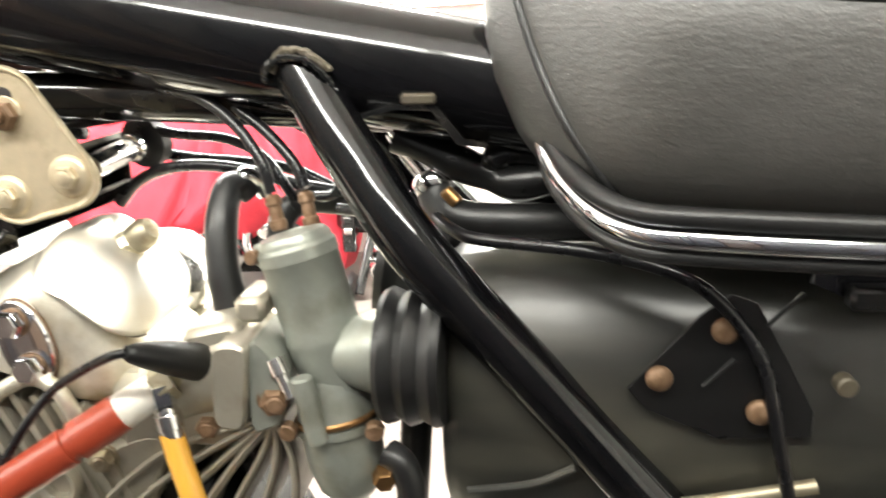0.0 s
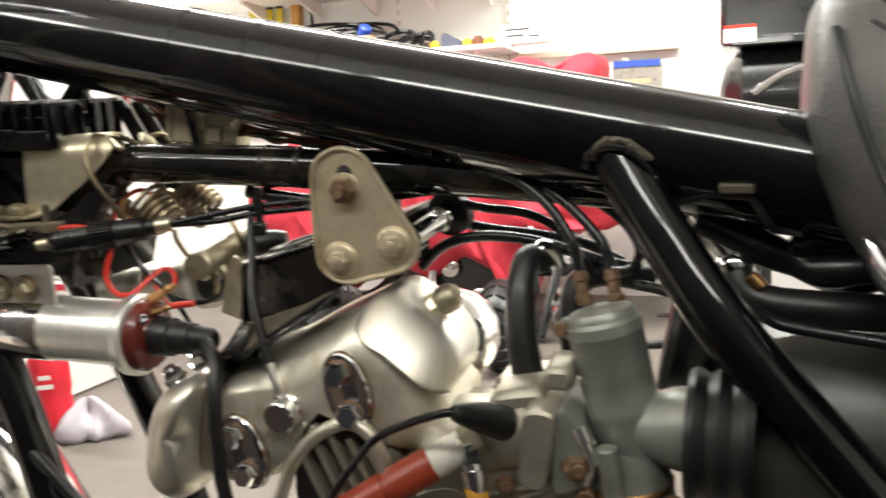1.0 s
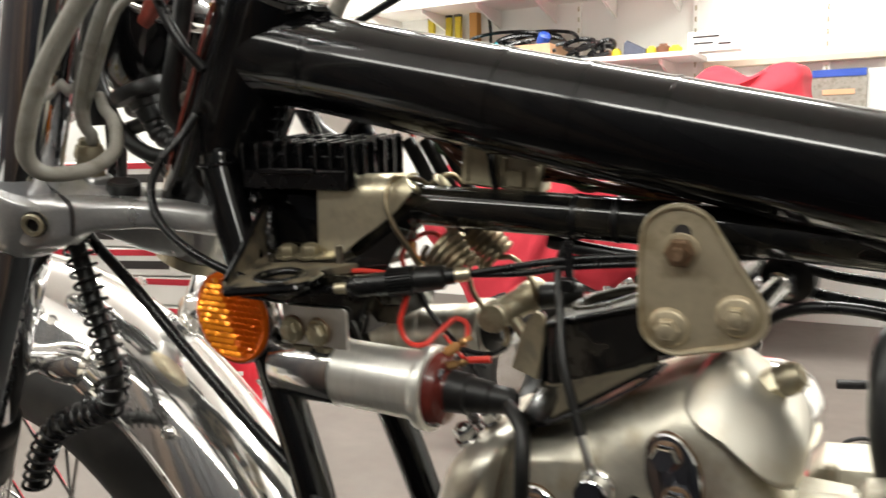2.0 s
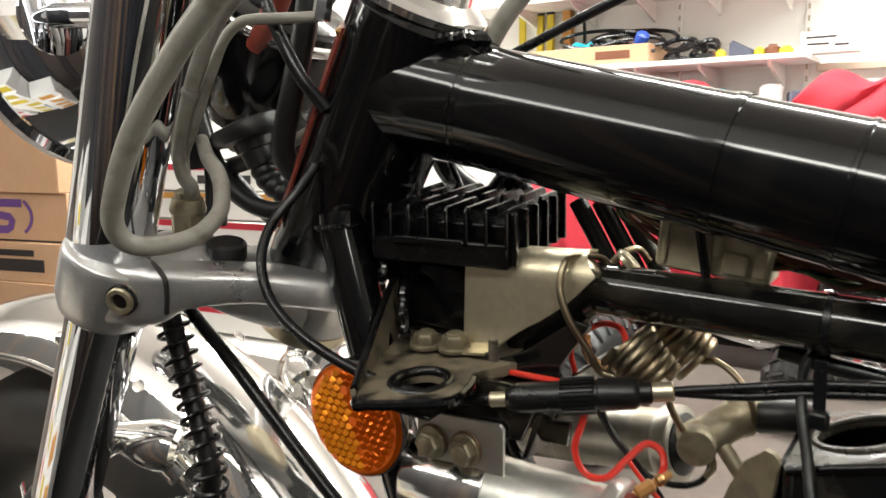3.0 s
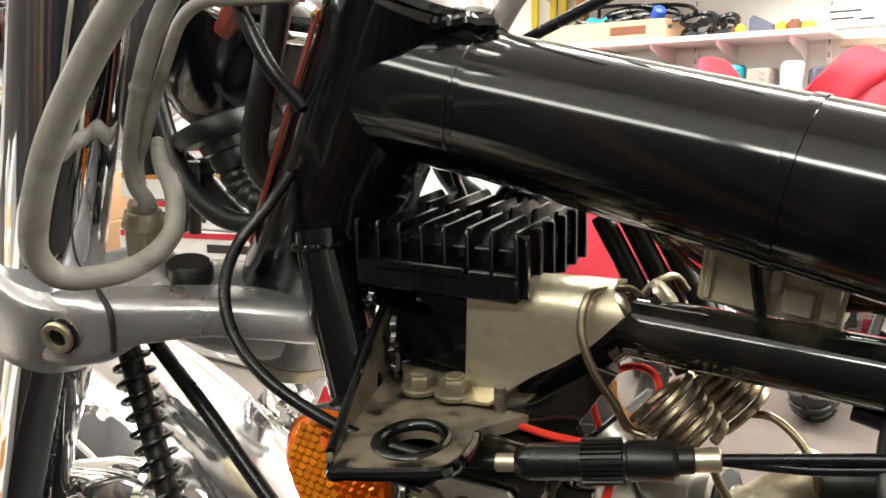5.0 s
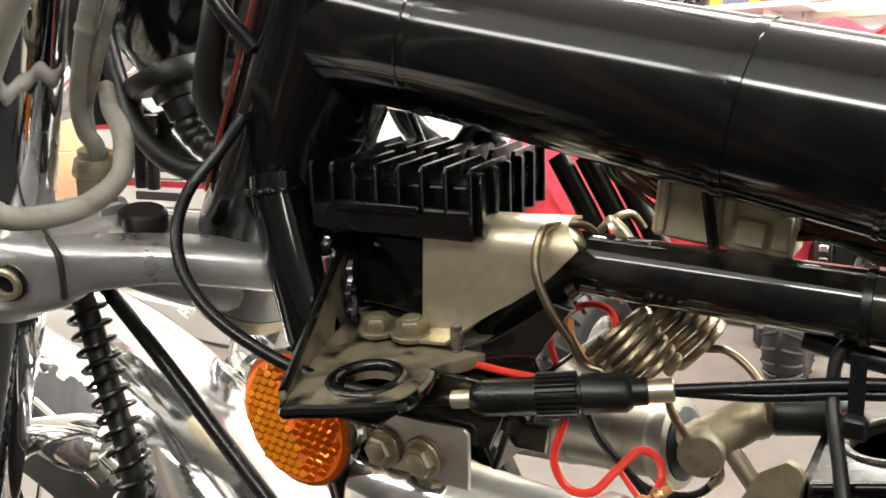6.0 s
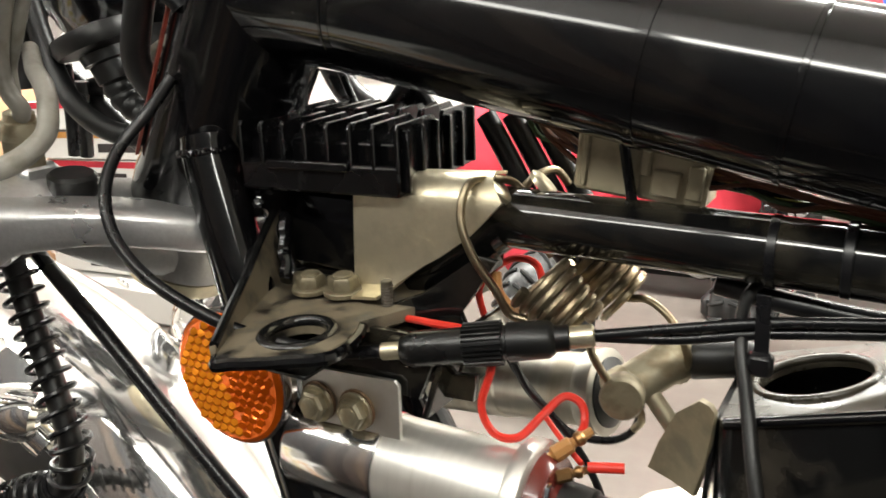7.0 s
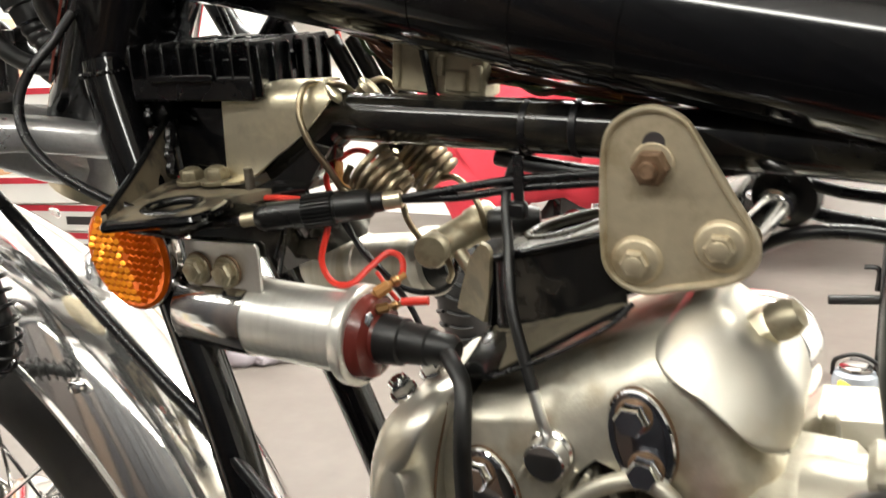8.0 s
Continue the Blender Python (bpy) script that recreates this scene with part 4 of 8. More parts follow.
edge = spline([(x, y, 0) for x, y in OUT], 6, True)
n = len(HOLE)
far = []
for x, y in HOLE:
    d = unit((x + 0.1525, y + 0.067, 0))
    best = max(edge, key=lambda q: unit((q.x + 0.1525, q.y + 0.067, 0)).dot(d))
    far.append((best.x, best.y))
ring_at = lambda pts, dz: [Vector((x, y, bracket_z(x, y) + dz)) for x, y in pts]
near = [(-0.1525 + (x + 0.1525) * 1.18, -0.067 + (y + 0.067) * 1.18) for x, y in HOLE]
brk = Shape().rings([ring_at(HOLE, -0.006), ring_at(HOLE, -0.001), ring_at(near, 0.0008), ring_at([(a[0] * 0.7 + b[0] * 0.3, a[1] * 0.7 + b[1] * 0.3) for a, b in zip(near, far)], 0),
                     ring_at([(a[0] * 0.06 + b[0] * 0.94, a[1] * 0.06 + b[1] * 0.94) for a, b in zip(near, far)], 0), ring_at(far, -0.0012), ring_at(far, -0.0052), ring_at(near, -0.006), ring_at(HOLE, -0.006)], (False, False))
plate = part("head_bracket", brk, DUSTY, bike, "dusty black steel bracket plate with a round hole")
part("hole_rim", Shape().tube([tuple(Vector((-0.1525 + (x + 0.1525) * 1.16, -0.067 + (y + 0.067) * 1.16, bracket_z(x, y) - 0.0010))) for x, y in HOLE + HOLE[:1]], 0.0026, 12, 1, smooth=False), BLACK_OLD, plate, "rolled black rim of the hole")
part("rim_edge", Shape().tube([tuple(Vector((q.x, q.y, bracket_z(q.x, q.y) - 0.0030))) for q in edge[:32]], 0.0026, 8, 1, smooth=False), BLACK, plate, "glossy black rolled edge")
web = Shape()
web.box((-0.172, 0.012, 0.730), (0.060, 0.05, 0.040), 0.004)
web.slab([(-0.234, -0.006, 0.757), (-0.203, -0.006, 0.757), (-0.203, -0.006, 0.7315), (-0.2185, -0.006, 0.7315), (-0.228, -0.006, 0.740)], (0, 0.004, 0), 0.0006)
web.slab([(-0.2160, -0.006, 0.7235), (-0.203, -0.006, 0.7330), (-0.203, -0.006, 0.704), (-0.222, -0.006, 0.704)], (0, 0.004, 0), 0.0006)
web.slab([(-0.2065, -0.008, 0.752), (-0.156, -0.008, 0.756), (-0.157, -0.008, 0.708), (-0.2065, -0.008, 0.706)], (0, 0.004, 0), 0.0006)
part("bracket_web", web, BLACK, plate)
fin = [[(-0.1690, -0.0935, 0.7030), (-0.1780, -0.074, 0.7035), (-0.1890, -0.050, 0.7045), (-0.1980, -0.030, 0.7055), (-0.2050, -0.010, 0.7065)], [(-0.1705, -0.0925, 0.7075), (-0.1805, -0.074, 0.7125), (-0.1925, -0.050, 0.7200), (-0.2015, -0.030, 0.7290), (-0.2080, -0.010, 0.7400)]]
part("side_gusset", Shape().sheet(fin, 0.0026), DUSTY, plate, "dusty upturned side of the bracket")
part("gusset_edge", Shape().tube([(x - 0.0008, y, z) for x, y, z in fin[1]], 0.0019, 8, 4), BLACK_OLD, plate, "black worn edge of the bracket")
# dark sheet added below the hole in place of the shade inside it
part("hole_shade_sheet", Shape().box((-0.1560, -0.0600, 0.6950), (0.034, 0.040, 0.002), 0.0005), FINNED, plate)
arm = Shape().tube([(-0.098, 0.006, 0.741), (-0.108, 0.004, 0.732), (-0.125, 0.000, 0.719), (-0.140, -0.002, 0.709)], [0.0128, 0.012, 0.0105, 0.008], 16)
arm.slab([(-0.098, -0.014, 0.7275), (-0.133, -0.017, 0.706), (-0.140, -0.017, 0.700), (-0.130, -0.017, 0.698), (-0.099, -0.014, 0.7195)], (0, 0.02, 0), 0.001)
part("bracket_arm", arm, BLACK_OLD, plate)
drop = Shape().slab([(-0.168, -0.047, 0.704), (-0.100, -0.044, 0.704), (-0.112, -0.044, 0.676), (-0.166, -0.047, 0.676)], (0, 0.003, 0), 0.0006)
drop.slab([(-0.100, -0.044, 0.704), (-0.112, -0.044, 0.668), (-0.108, 0.03, 0.668), (-0.096, 0.03, 0.704)], (0.003, 0, 0), 0.0006)
drop.slab([(-0.1425, -0.028, 0.7040), (-0.1211, -0.026, 0.7135), (-0.0975, -0.020, 0.7310), (-0.0900, -0.018, 0.7290), (-0.1035, -0.024, 0.7072), (-0.0975, -0.026, 0.6970), (-0.1038, -0.028, 0.6780), (-0.1390, -0.030, 0.6710)], (0, 0.003, 0), 0.0006)
drop.slab([(-0.1100, -0.034, 0.6835), (-0.0927, -0.032, 0.6850), (-0.0944, -0.032, 0.6732), (-0.1064, -0.034, 0.6735)], (0, 0.004, 0), 0.0006)
part("bracket_drop", drop, BLACK_DUSTED, plate, "dusty black side plate of the bracket")
weld("weld", [(-0.196, -0.020, 0.738), (-0.190, -0.030, 0.724), (-0.186, -0.034, 0.712)], 0.003, plate)
weld("weld", [(-0.208, -0.020, 0.757), (-0.205, -0.026, 0.748), (-0.203, -0.030, 0.741)], 0.0025, plate)

# folded zinc sheet over the lower tube
grid = []
for k in range(15):
    t = k / 14
    # t runs from the foot, up the face, and over the top
    if t < 0.15:
        y, z = -0.034 + 0.012 * t / 0.15, 0.7095 + 0.002 * t / 0.15
    elif t < 0.68:
        u = (t - 0.15) / 0.53
        y, z = -0.0215 + 0.003 * u, 0.712 + 0.037 * u
    else:
        a = (t - 0.68) / 0.32 * radians(115)
        y, z = -0.0185 + 0.016 * (1 - math.cos(a)), 0.749 + 0.0115 * math.sin(a)
    x0 = -0.158 if t < 0.75 else -0.158 + (t - 0.75) * 0.16
    x1 = float(np.interp(z, [0.708, 0.713, 0.720, 0.737, 0.752, 0.763], [-0.140, -0.134, -0.124, -0.101, -0.087, -0.100]))
    grid.append([(x0 + (x1 - x0) * j / 10, y, z + 0.0025 * (j / 10) * (1 if t < 0.3 else 0.6)) for j in range(11)])
part("zinc_bracket", Shape().sheet(grid, 0.0014), ZINC, bike, "folded zinc-plated sheet bracket over the tube", 50)


def bolt(at, axis, r, h, mat, parent, washer=0.0, name="bolt", flat=False):
    at, a = Vector(at), unit(axis)
    sh = Shape().hexagon(at, at + a * h, r)
    if not flat:
        sh.lathe(at + a * h * 0.96, at + a * h * 1.2, [(0, r * 0.62), (h * 0.12, r * 0.6), (h * 0.2, r * 0.5)], 14)
    ob = part(name, sh, mat, parent)
    if washer:
        part("washer", Shape().rod(at - a * 0.0015, at + a * 0.001, washer, 20, 0.0004), mat, ob)
    return ob


UP = (0.0, -0.06, 1.0)
bolt((-0.1755, -0.030, 0.7095), UP, 0.0066, 0.0062, DUSTY_BOLT, plate, 0.0088)
bolt((-0.1585, -0.0285, 0.7105), UP, 0.0068, 0.0066, DUSTY_BOLT, plate, 0.0092)
part("stud", Shape().rod((-0.1355, -0.0290, 0.702), (-0.1355, -0.0295, 0.7185), 0.0024, 12), WORN, plate)
for k in range(7):
    part("stud_thread", Shape().lathe((-0.1355, -0.0292, 0.7075 + 0.0013 * k), (-0.1355, -0.0293, 0.7086 + 0.0013 * k), [(0, 0.0024), (0.0005, 0.0028), (0.001, 0.0024)], 12), WORN, plate)
bolt((-0.1355, -0.0290, 0.702), UP, 0.0055, 0.004, ZINC, plate, 0.0072, "nut", True)

# finned regulator
REG = pose(-0.1735, 0.012, 0.7685, 0, 0, 7)


def reg(x, y, z):
    return REG @ Vector((x, y, z))


rg = Shape().box(reg(0, 0, -0.0100), (0.0775, 0.082, 0.0130), 0.0012, REG.to_3x3())
regulator = part("finned_regulator", rg, FINNED, bike, "black finned alloy voltage regulator")
part("regulator_step", Shape().box(reg(-0.004, -0.0418, -0.0045), (0.040, 0.003, 0.004), 0.0008, REG.to_3x3()), FINNED, regulator)
part("fin_root", Shape().box(reg(0, 0.002, 0.000), (0.0745, 0.074, 0.010), 0.0012, REG.to_3x3()), FINNED, regulator)
for k in range(8):
    x = -0.0385 + 0.0108 * k
    for y0, y1 in ((-0.0412, -0.003), (0.003, 0.041)):
        pts = [reg(x, y0, -0.006), reg(x, y0, 0.0112), reg(x, y0 + 0.0018, 0.0132), reg(x, y1 - 0.003, 0.0132), reg(x, y1, 0.0105), reg(x, y1, -0.006)]
        part("fin", Shape().slab(pts, REG.to_3x3() @ Vector((0.0019, 0, 0)), 0.0005), FINNED, regulator)
for k in range(6):
    part("rear_rib", Shape().box(reg(0.0392, -0.036 + 0.0142 * k, -0.002), (0.0050, 0.0026, 0.026), 0.0008, REG.to_3x3()), FINNED, regulator)

for pts, r in (([(-0.235, 0.055, 0.835), (-0.205, 0.058, 0.812), (-0.178, 0.056, 0.795), (-0.160, 0.050, 0.778)], 0.0045), ([(-0.150, 0.060, 0.822), (-0.158, 0.058, 0.806), (-0.170, 0.054, 0.790), (-0.180, 0.050, 0.776)], 0.0075), ([(-0.215, 0.050, 0.800), (-0.208, 0.048, 0.788), (-0.200, 0.046, 0.774)], 0.0022)):
    part("control_cable", Shape().tube(pts, r, 12), HOSE, bike, "black cable behind the regulator")

# inline cable adjuster and its cables
A0, A1 = Vector((-0.1255, -0.0495, 0.6965)), Vector((-0.0485, -0.0195, 0.7062))
L = (A1 - A0).length
adj = part("cable_adjuster", Shape().lathe(A0, A1, [(0.008, 0.0045), (0.0085, 0.0052), (0.012, 0.0068), (0.014, 0.0072), (0.034, 0.0072), (0.0345, 0.0066), (0.050, 0.0066), (0.0505, 0.0076), (0.066, 0.0074), (0.068, 0.0060), (0.0685, 0.0052), (0.0735, 0.0050), (0.074, 0.004)], 28), SATIN, bike, "black plastic inline clutch cable adjuster")
kn = Shape()
ax = unit(A1 - A0)
s1, s2 = frame_of(ax)
kn.rings([[A0 + ax * h + (s1 * math.cos(t) + s2 * math.sin(t)) * (r + (0.0008 if k % 4 in (1, 2) else -0.0006) * rib) for k in range(104) for t in (2 * math.pi * k / 104,)] for h, r, rib in ((0.0332, 0.0072, 0), (0.0336, 0.0080, 1), (0.0484, 0.0080, 1), (0.0488, 0.0072, 0))])
part("knurled_sleeve", kn, SATIN, adj, "", 15)
part("ferrule", Shape().rod(A0, A0 + ax * 0.0085, 0.0036, 18), ZINC, adj)
part("ferrule", Shape().rod(A0 + ax * 0.0735, A0 + ax * L, 0.0044, 18), ZINC, adj)
part("clutch_cable", Shape().tube([tuple(A0 + ax * 0.002), (-0.146, -0.056, 0.695), (-0.170, -0.068, 0.701), (-0.190, -0.078, 0.711), (-0.214, -0.084, 0.725), (-0.234, -0.082, 0.740), (-0.246, -0.074, 0.757), (-0.251, -0.060, 0.772), (-0.246, -0.046, 0.786), (-0.240, -0.036, 0.800)], 0.0027, 12), HOSE, bike, "black clutch cable looping out of the bracket")
for dz, dy in ((0.0022, 0.0), (-0.0022, 0.001)):
    part("clutch_cable", Shape().tube([tuple(A1 - ax * 0.003), (-0.0207, -0.014 + dy, 0.7097 + dz), (0.0052, -0.008 + dy, 0.7142 + dz), (0.028, -0.002 + dy, 0.7162 + dz), (0.060, 0.004 + dy, 0.7190 + dz), (0.095, 0.010, 0.7235 + dz), (0.13, 0.014, 0.728 + dz)], 0.0021, 10), HOSE, bike, "thin black control cable along the frame")

# head steady springs
NEAR = [(-0.0770, -0.0080, 0.7205), (-0.0585, -0.0070, 0.7040)]
FARS = [(-0.0720, 0.0270, 0.7220), (-0.0525, 0.0280, 0.7040)]
spr = part("steady_spring", Shape().helix(NEAR, 0.0132, 0.0100, 0.0019, 0.0042, 8, 24), SPRING, bike, "tarnished coil tension spring")
part("hook_wire", Shape().tube([(-0.092, 0.010, 0.752), (-0.096, 0.004, 0.7570), (-0.1015, -0.016, 0.7600), (-0.1020, -0.0245, 0.7480), (-0.0965, -0.0265, 0.734), (-0.0885, -0.0225, 0.719), (-0.0845, -0.0185, 0.7085), (-0.078, -0.0165, 0.7060)], 0.0018, 10), SPRING, spr)
part("tail_wire", Shape().tube([(-0.055, -0.009, 0.700), (-0.052, -0.010, 0.692), (-0.045, -0.007, 0.680), (-0.0375, -0.001, 0.672), (-0.0365, 0.004, 0.662), (-0.0405, 0.008, 0.655)], 0.0017, 10), SPRING, spr)
sp2 = part("steady_spring", Shape().helix(FARS, 0.0132, 0.0120, 0.0019, 0.0042, 8, 24), SPRING, bike, "tarnished coil tension spring")
part("hook_wire", Shape().tube([(-0.082, 0.036, 0.75), (-0.086, 0.030, 0.757), (-0.091, 0.018, 0.755), (-0.093, 0.010, 0.748), (-0.091, 0.018, 0.735), (-0.085, 0.024, 0.720)], 0.0018, 10), SPRING, sp2)
part("tail_wire", Shape().tube([(-0.050, 0.024, 0.706), (-0.040, 0.020, 0.708), (-0.029, 0.016, 0.702), (-0.022, 0.014, 0.690), (-0.024, 0.020, 0.676)], 0.0017, 10), SPRING, sp2)
for x, y in ((-0.098, -0.002), (-0.084, 0.012)):
    part("spring_collar", Shape().lathe((x, y, 0.7535), (x + 0.003, y + 0.001, 0.7565), [(0, 0.0075), (0.002, 0.0075), (0.003, 0.006)], 18), ZINC, spr)
bush = Shape().lathe((-0.0475, -0.001, 0.6725), (-0.0225, 0.030, 0.6870), [(0, 0.0085), (0.001, 0.0096), (0.009, 0.0096), (0.0095, 0.0088), (0.026, 0.0088), (0.028, 0.0100), (0.040, 0.0100), (0.042, 0.0085)], 28)
bs = part("steady_trunnion", bush, STEEL, bike, "dull steel trunnion of the head steady spring")
disc, toward = Vector((-0.0420, -0.0040, 0.6762)), unit((0.22, -0.95, 0.10))
part("trunnion_bolt", Shape().lathe(disc - toward * 0.006, disc + toward * 0.0075, [(0, 0.0070), (0.003, 0.0086), (0.0115, 0.0088), (0.013, 0.0078), (0.0135, 0.003)], 32), DUSTY_BOLT, bs, "dull round bolt head")
part("rubber_boot", Shape().lathe((-0.026, 0.022, 0.684), (-0.003, 0.030, 0.686), [(0, 0.006), (0.004, 0.0085), (0.022, 0.0082), (0.03, 0.006)], 18), RUBBER, bs)
part("steady_stud", Shape().rod((-0.036, 0.008, 0.675), (-0.017, 0.006, 0.652), 0.0038, 14), STEEL, bs)

# ignition coils
C0, C1 = Vector((-0.1770, -0.0400, 0.6400)), Vector((-0.0580, -0.0385, 0.6395))
coil = part("ignition_coil", Shape().lathe(C0, C1, [(0.048, 0.0200), (0.049, 0.0208), (0.106, 0.0208), (0.1065, 0.0245), (0.108, 0.0256), (0.1135, 0.0256), (0.1145, 0.0245), (0.1148, 0.0225)], 48), COIL_ALU, bike, "satin aluminium ignition coil")
part("coil_clamp", Shape().lathe(C0, C1, [(0.0, 0.017), (0.001, 0.0205), (0.003, 0.0217), (0.047, 0.0217), (0.0485, 0.0212), (0.0485, 0.0205)], 48), CHROME_OLD, coil, "chrome clamp band round the coil")
part("end_cap", Shape().lathe(C0, C1, [(0.112, 0.0222), (0.118, 0.0222), (0.121, 0.020), (0.122, 0.013), (0.124, 0.012), (0.128, 0.0115)], 40), BAKELITE, coil, "red-brown bakelite coil cap")
cx = unit(C1 - C0)
part("lead_boot", Shape().lathe(C0 + cx * 0.124, C0 + cx * 0.166, [(0, 0.0125), (0.012, 0.0118), (0.013, 0.0104), (0.026, 0.0095), (0.027, 0.0085), (0.038, 0.0075), (0.041, 0.005)], 24), RUBBER, coil, "black rubber boot on the coil")
part("ignition_lead", Shape().tube([tuple(C0 + cx * 0.158), (-0.012, -0.046, 0.6385), (-0.001, -0.056, 0.632), (0.003, -0.066, 0.616), (0.0045, -0.070, 0.592), (0.010, -0.074, 0.555), (0.03, -0.078, 0.525)], 0.0042, 14), RUBBER, bike, "thick black ignition lead hanging over the engine")
strap = Shape().slab([(-0.168, -0.0520, 0.652), (-0.167, -0.0510, 0.683), (-0.121, -0.0480, 0.684), (-0.1190, -0.0480, 0.682), (-0.1190, -0.0490, 0.652)], (0, 0.002, 0), 0.0006)
st = part("coil_strap", strap, ALU, coil, "rust-spotted chrome strap holding the coil")
for x, y in ((-0.1585, -0.0525), (-0.1395, -0.0512)):
    bolt((x, y, 0.6675), (0, -1, 0.05), 0.0068, 0.0052, STEEL, st, 0.0085)
    part("rust_ring", Shape().rod((x, y + 0.0005, 0.668), (x, y + 0.002, 0.668), 0.0090, 20, 0.0003), RUST, st)
for at, to, m, wide in (((-0.064, -0.040, 0.6570), (-0.047, -0.024, 0.6690), TAN_WIRE, 0.0034), ((-0.061, -0.043, 0.6535), (-0.045, -0.031, 0.6565), BRASS, 0.0028)):
    at, to = Vector(at), Vector(to)
    a = to - at
    blade = part("spade_terminal", Shape().tube([at, at + a * 0.3, at + a * 0.34, at + a * 0.62, at + a * 0.66, to], [wide * f for f in (0.5, 0.55, 1.0, 0.95, 0.6, 0.5)], 8, 2, smooth=False), m, coil)
    part("crimp", Shape().lathe(at + a * 0.70, at + a * 0.86, [(0, wide * 0.6), (0.001, wide * 0.85), (a.length * 0.12, wide * 0.85), (a.length * 0.16, wide * 0.6)], 12), BRASS, blade, "crimped brass ferrule")
part("terminal_nut", Shape().hexagon((-0.0615, -0.047, 0.6520), (-0.0545, -0.0465, 0.6525), 0.0040), CHROME, coil)
part("red_sleeve", Shape().tube([(-0.046, -0.031, 0.6570), (-0.040, -0.029, 0.6575), (-0.033, -0.027, 0.6580)], 0.0021, 10), RED, coil)
D0, D1 = Vector((-0.1565, 0.046, 0.6385)), Vector((-0.0505, 0.032, 0.6575))
coil2 = part("ignition_coil", Shape().lathe(D0, D1, [(0, 0.014), (0.002, 0.0178), (0.045, 0.0178), (0.046, 0.0170), (0.089, 0.0170), (0.0895, 0.0192), (0.091, 0.0200), (0.098, 0.0200), (0.099, 0.018)], 40), COIL_DULL, bike, "darker mottled aluminium ignition coil on the far side")
part("end_cap", Shape().lathe(D0, D1, [(0.096, 0.0165), (0.100, 0.0160), (0.103, 0.010), (0.109, 0.009)], 30), SATIN, coil2)

# amber side reflector
RF = Vector((-0.2016, -0.0590, 0.6725))
refl = part("reflector", Shape().lathe(RF + Vector((0, 0.010, 0)), RF, [(0, 0.024), (0.001, 0.0305), (0.006, 0.0318), (0.0095, 0.0318), (0.010, 0.0308)], 56), CHROME_OLD, bike, "round amber side reflector in a silver rim")
lens = Shape()
lens.lathe(RF + Vector((0, 0.001, 0)), RF - Vector((0, 0.004, 0)), [(0, 0.0306), (0.002, 0.0306), (0.0032, 0.0285), (0.0034, 0.0)], 56)
p = 0.0046
for i in range(-7, 8):
    for j in range(-7, 8):
        x, z = (i + 0.5 * (j % 2)) * p, j * p * 0.87
        if x * x + z * z < 0.0275 ** 2 and abs(x * 0.95 + z * 0.28) > 0.0009:
            left = x * 0.95 + z * 0.28 < 0
            q = RF + Vector((x, -0.0024, z))
            jx, jz = rnd.uniform(-0.00010, 0.00010), rnd.uniform(-0.00010, 0.00010)
            tip = Vector((0.00043 + jx, -0.001, 0.00070 + jz)) if left else Vector((0.00035 + jx, -0.001, -0.00010 + jz))
            # the lit look of the left half is put into its colour
            part("lens_cell", Shape().lathe(q, q + tip, [(0, p * 0.57), (0.0009, p * 0.40), (0.00095, 0.0001)], 6, (False, False), 0.5236), AMBER_LIT if left else AMBER, refl, "", 20)
part("amber_lens", lens, AMBER, refl, "faceted amber reflector lens", 20)
part("reflector_arm", Shape().slab([(-0.20, -0.044, 0.690), (-0.182, -0.044, 0.706), (-0.168, -0.044, 0.700), (-0.190, -0.044, 0.668)], (0, 0.002, 0), 0.0005), BLACK, refl)

# forks, yoke and headlamp
FK = Vector((-0.3408, -0.107, 0.7205))
DIR = -STEER


def fork_at(s, y=-0.107):
    q = FK + DIR * s
    return Vector((q.x, y, q.z))


for y in (-0.105, 0.105):
    nm = part("fork_stanchion", Shape().rod(fork_at(-0.02, y), fork_at(0.40, y), 0.0205, 40), CHROME, bike, "polished chrome fork stanchion")
    part("fork_cover", Shape().lathe((-0.3352, y, 0.7440), (-0.2220, y, 1.0200), [(0, 0.0205), (0.004, 0.0224), (0.29, 0.0224), (0.298, 0.0205)], 56), CHROME, nm, "chrome fork cover tube")
    part("dust_boot", Shape().lathe(fork_at(0.150, y), fork_at(0.22, y), [(0, 0.021), (0.004, 0.0235), (0.02, 0.0245), (0.022, 0.0235), (0.026, 0.0245), (0.06, 0.025), (0.062, 0.023), (0.07, 0.022)], 36), RUBBER, nm, "black rubber fork dust boot")
    part("fork_slider", Shape().rod(fork_at(0.21, y), fork_at(0.50, y), 0.024, 36), POLISHED, nm)
yk = Shape()
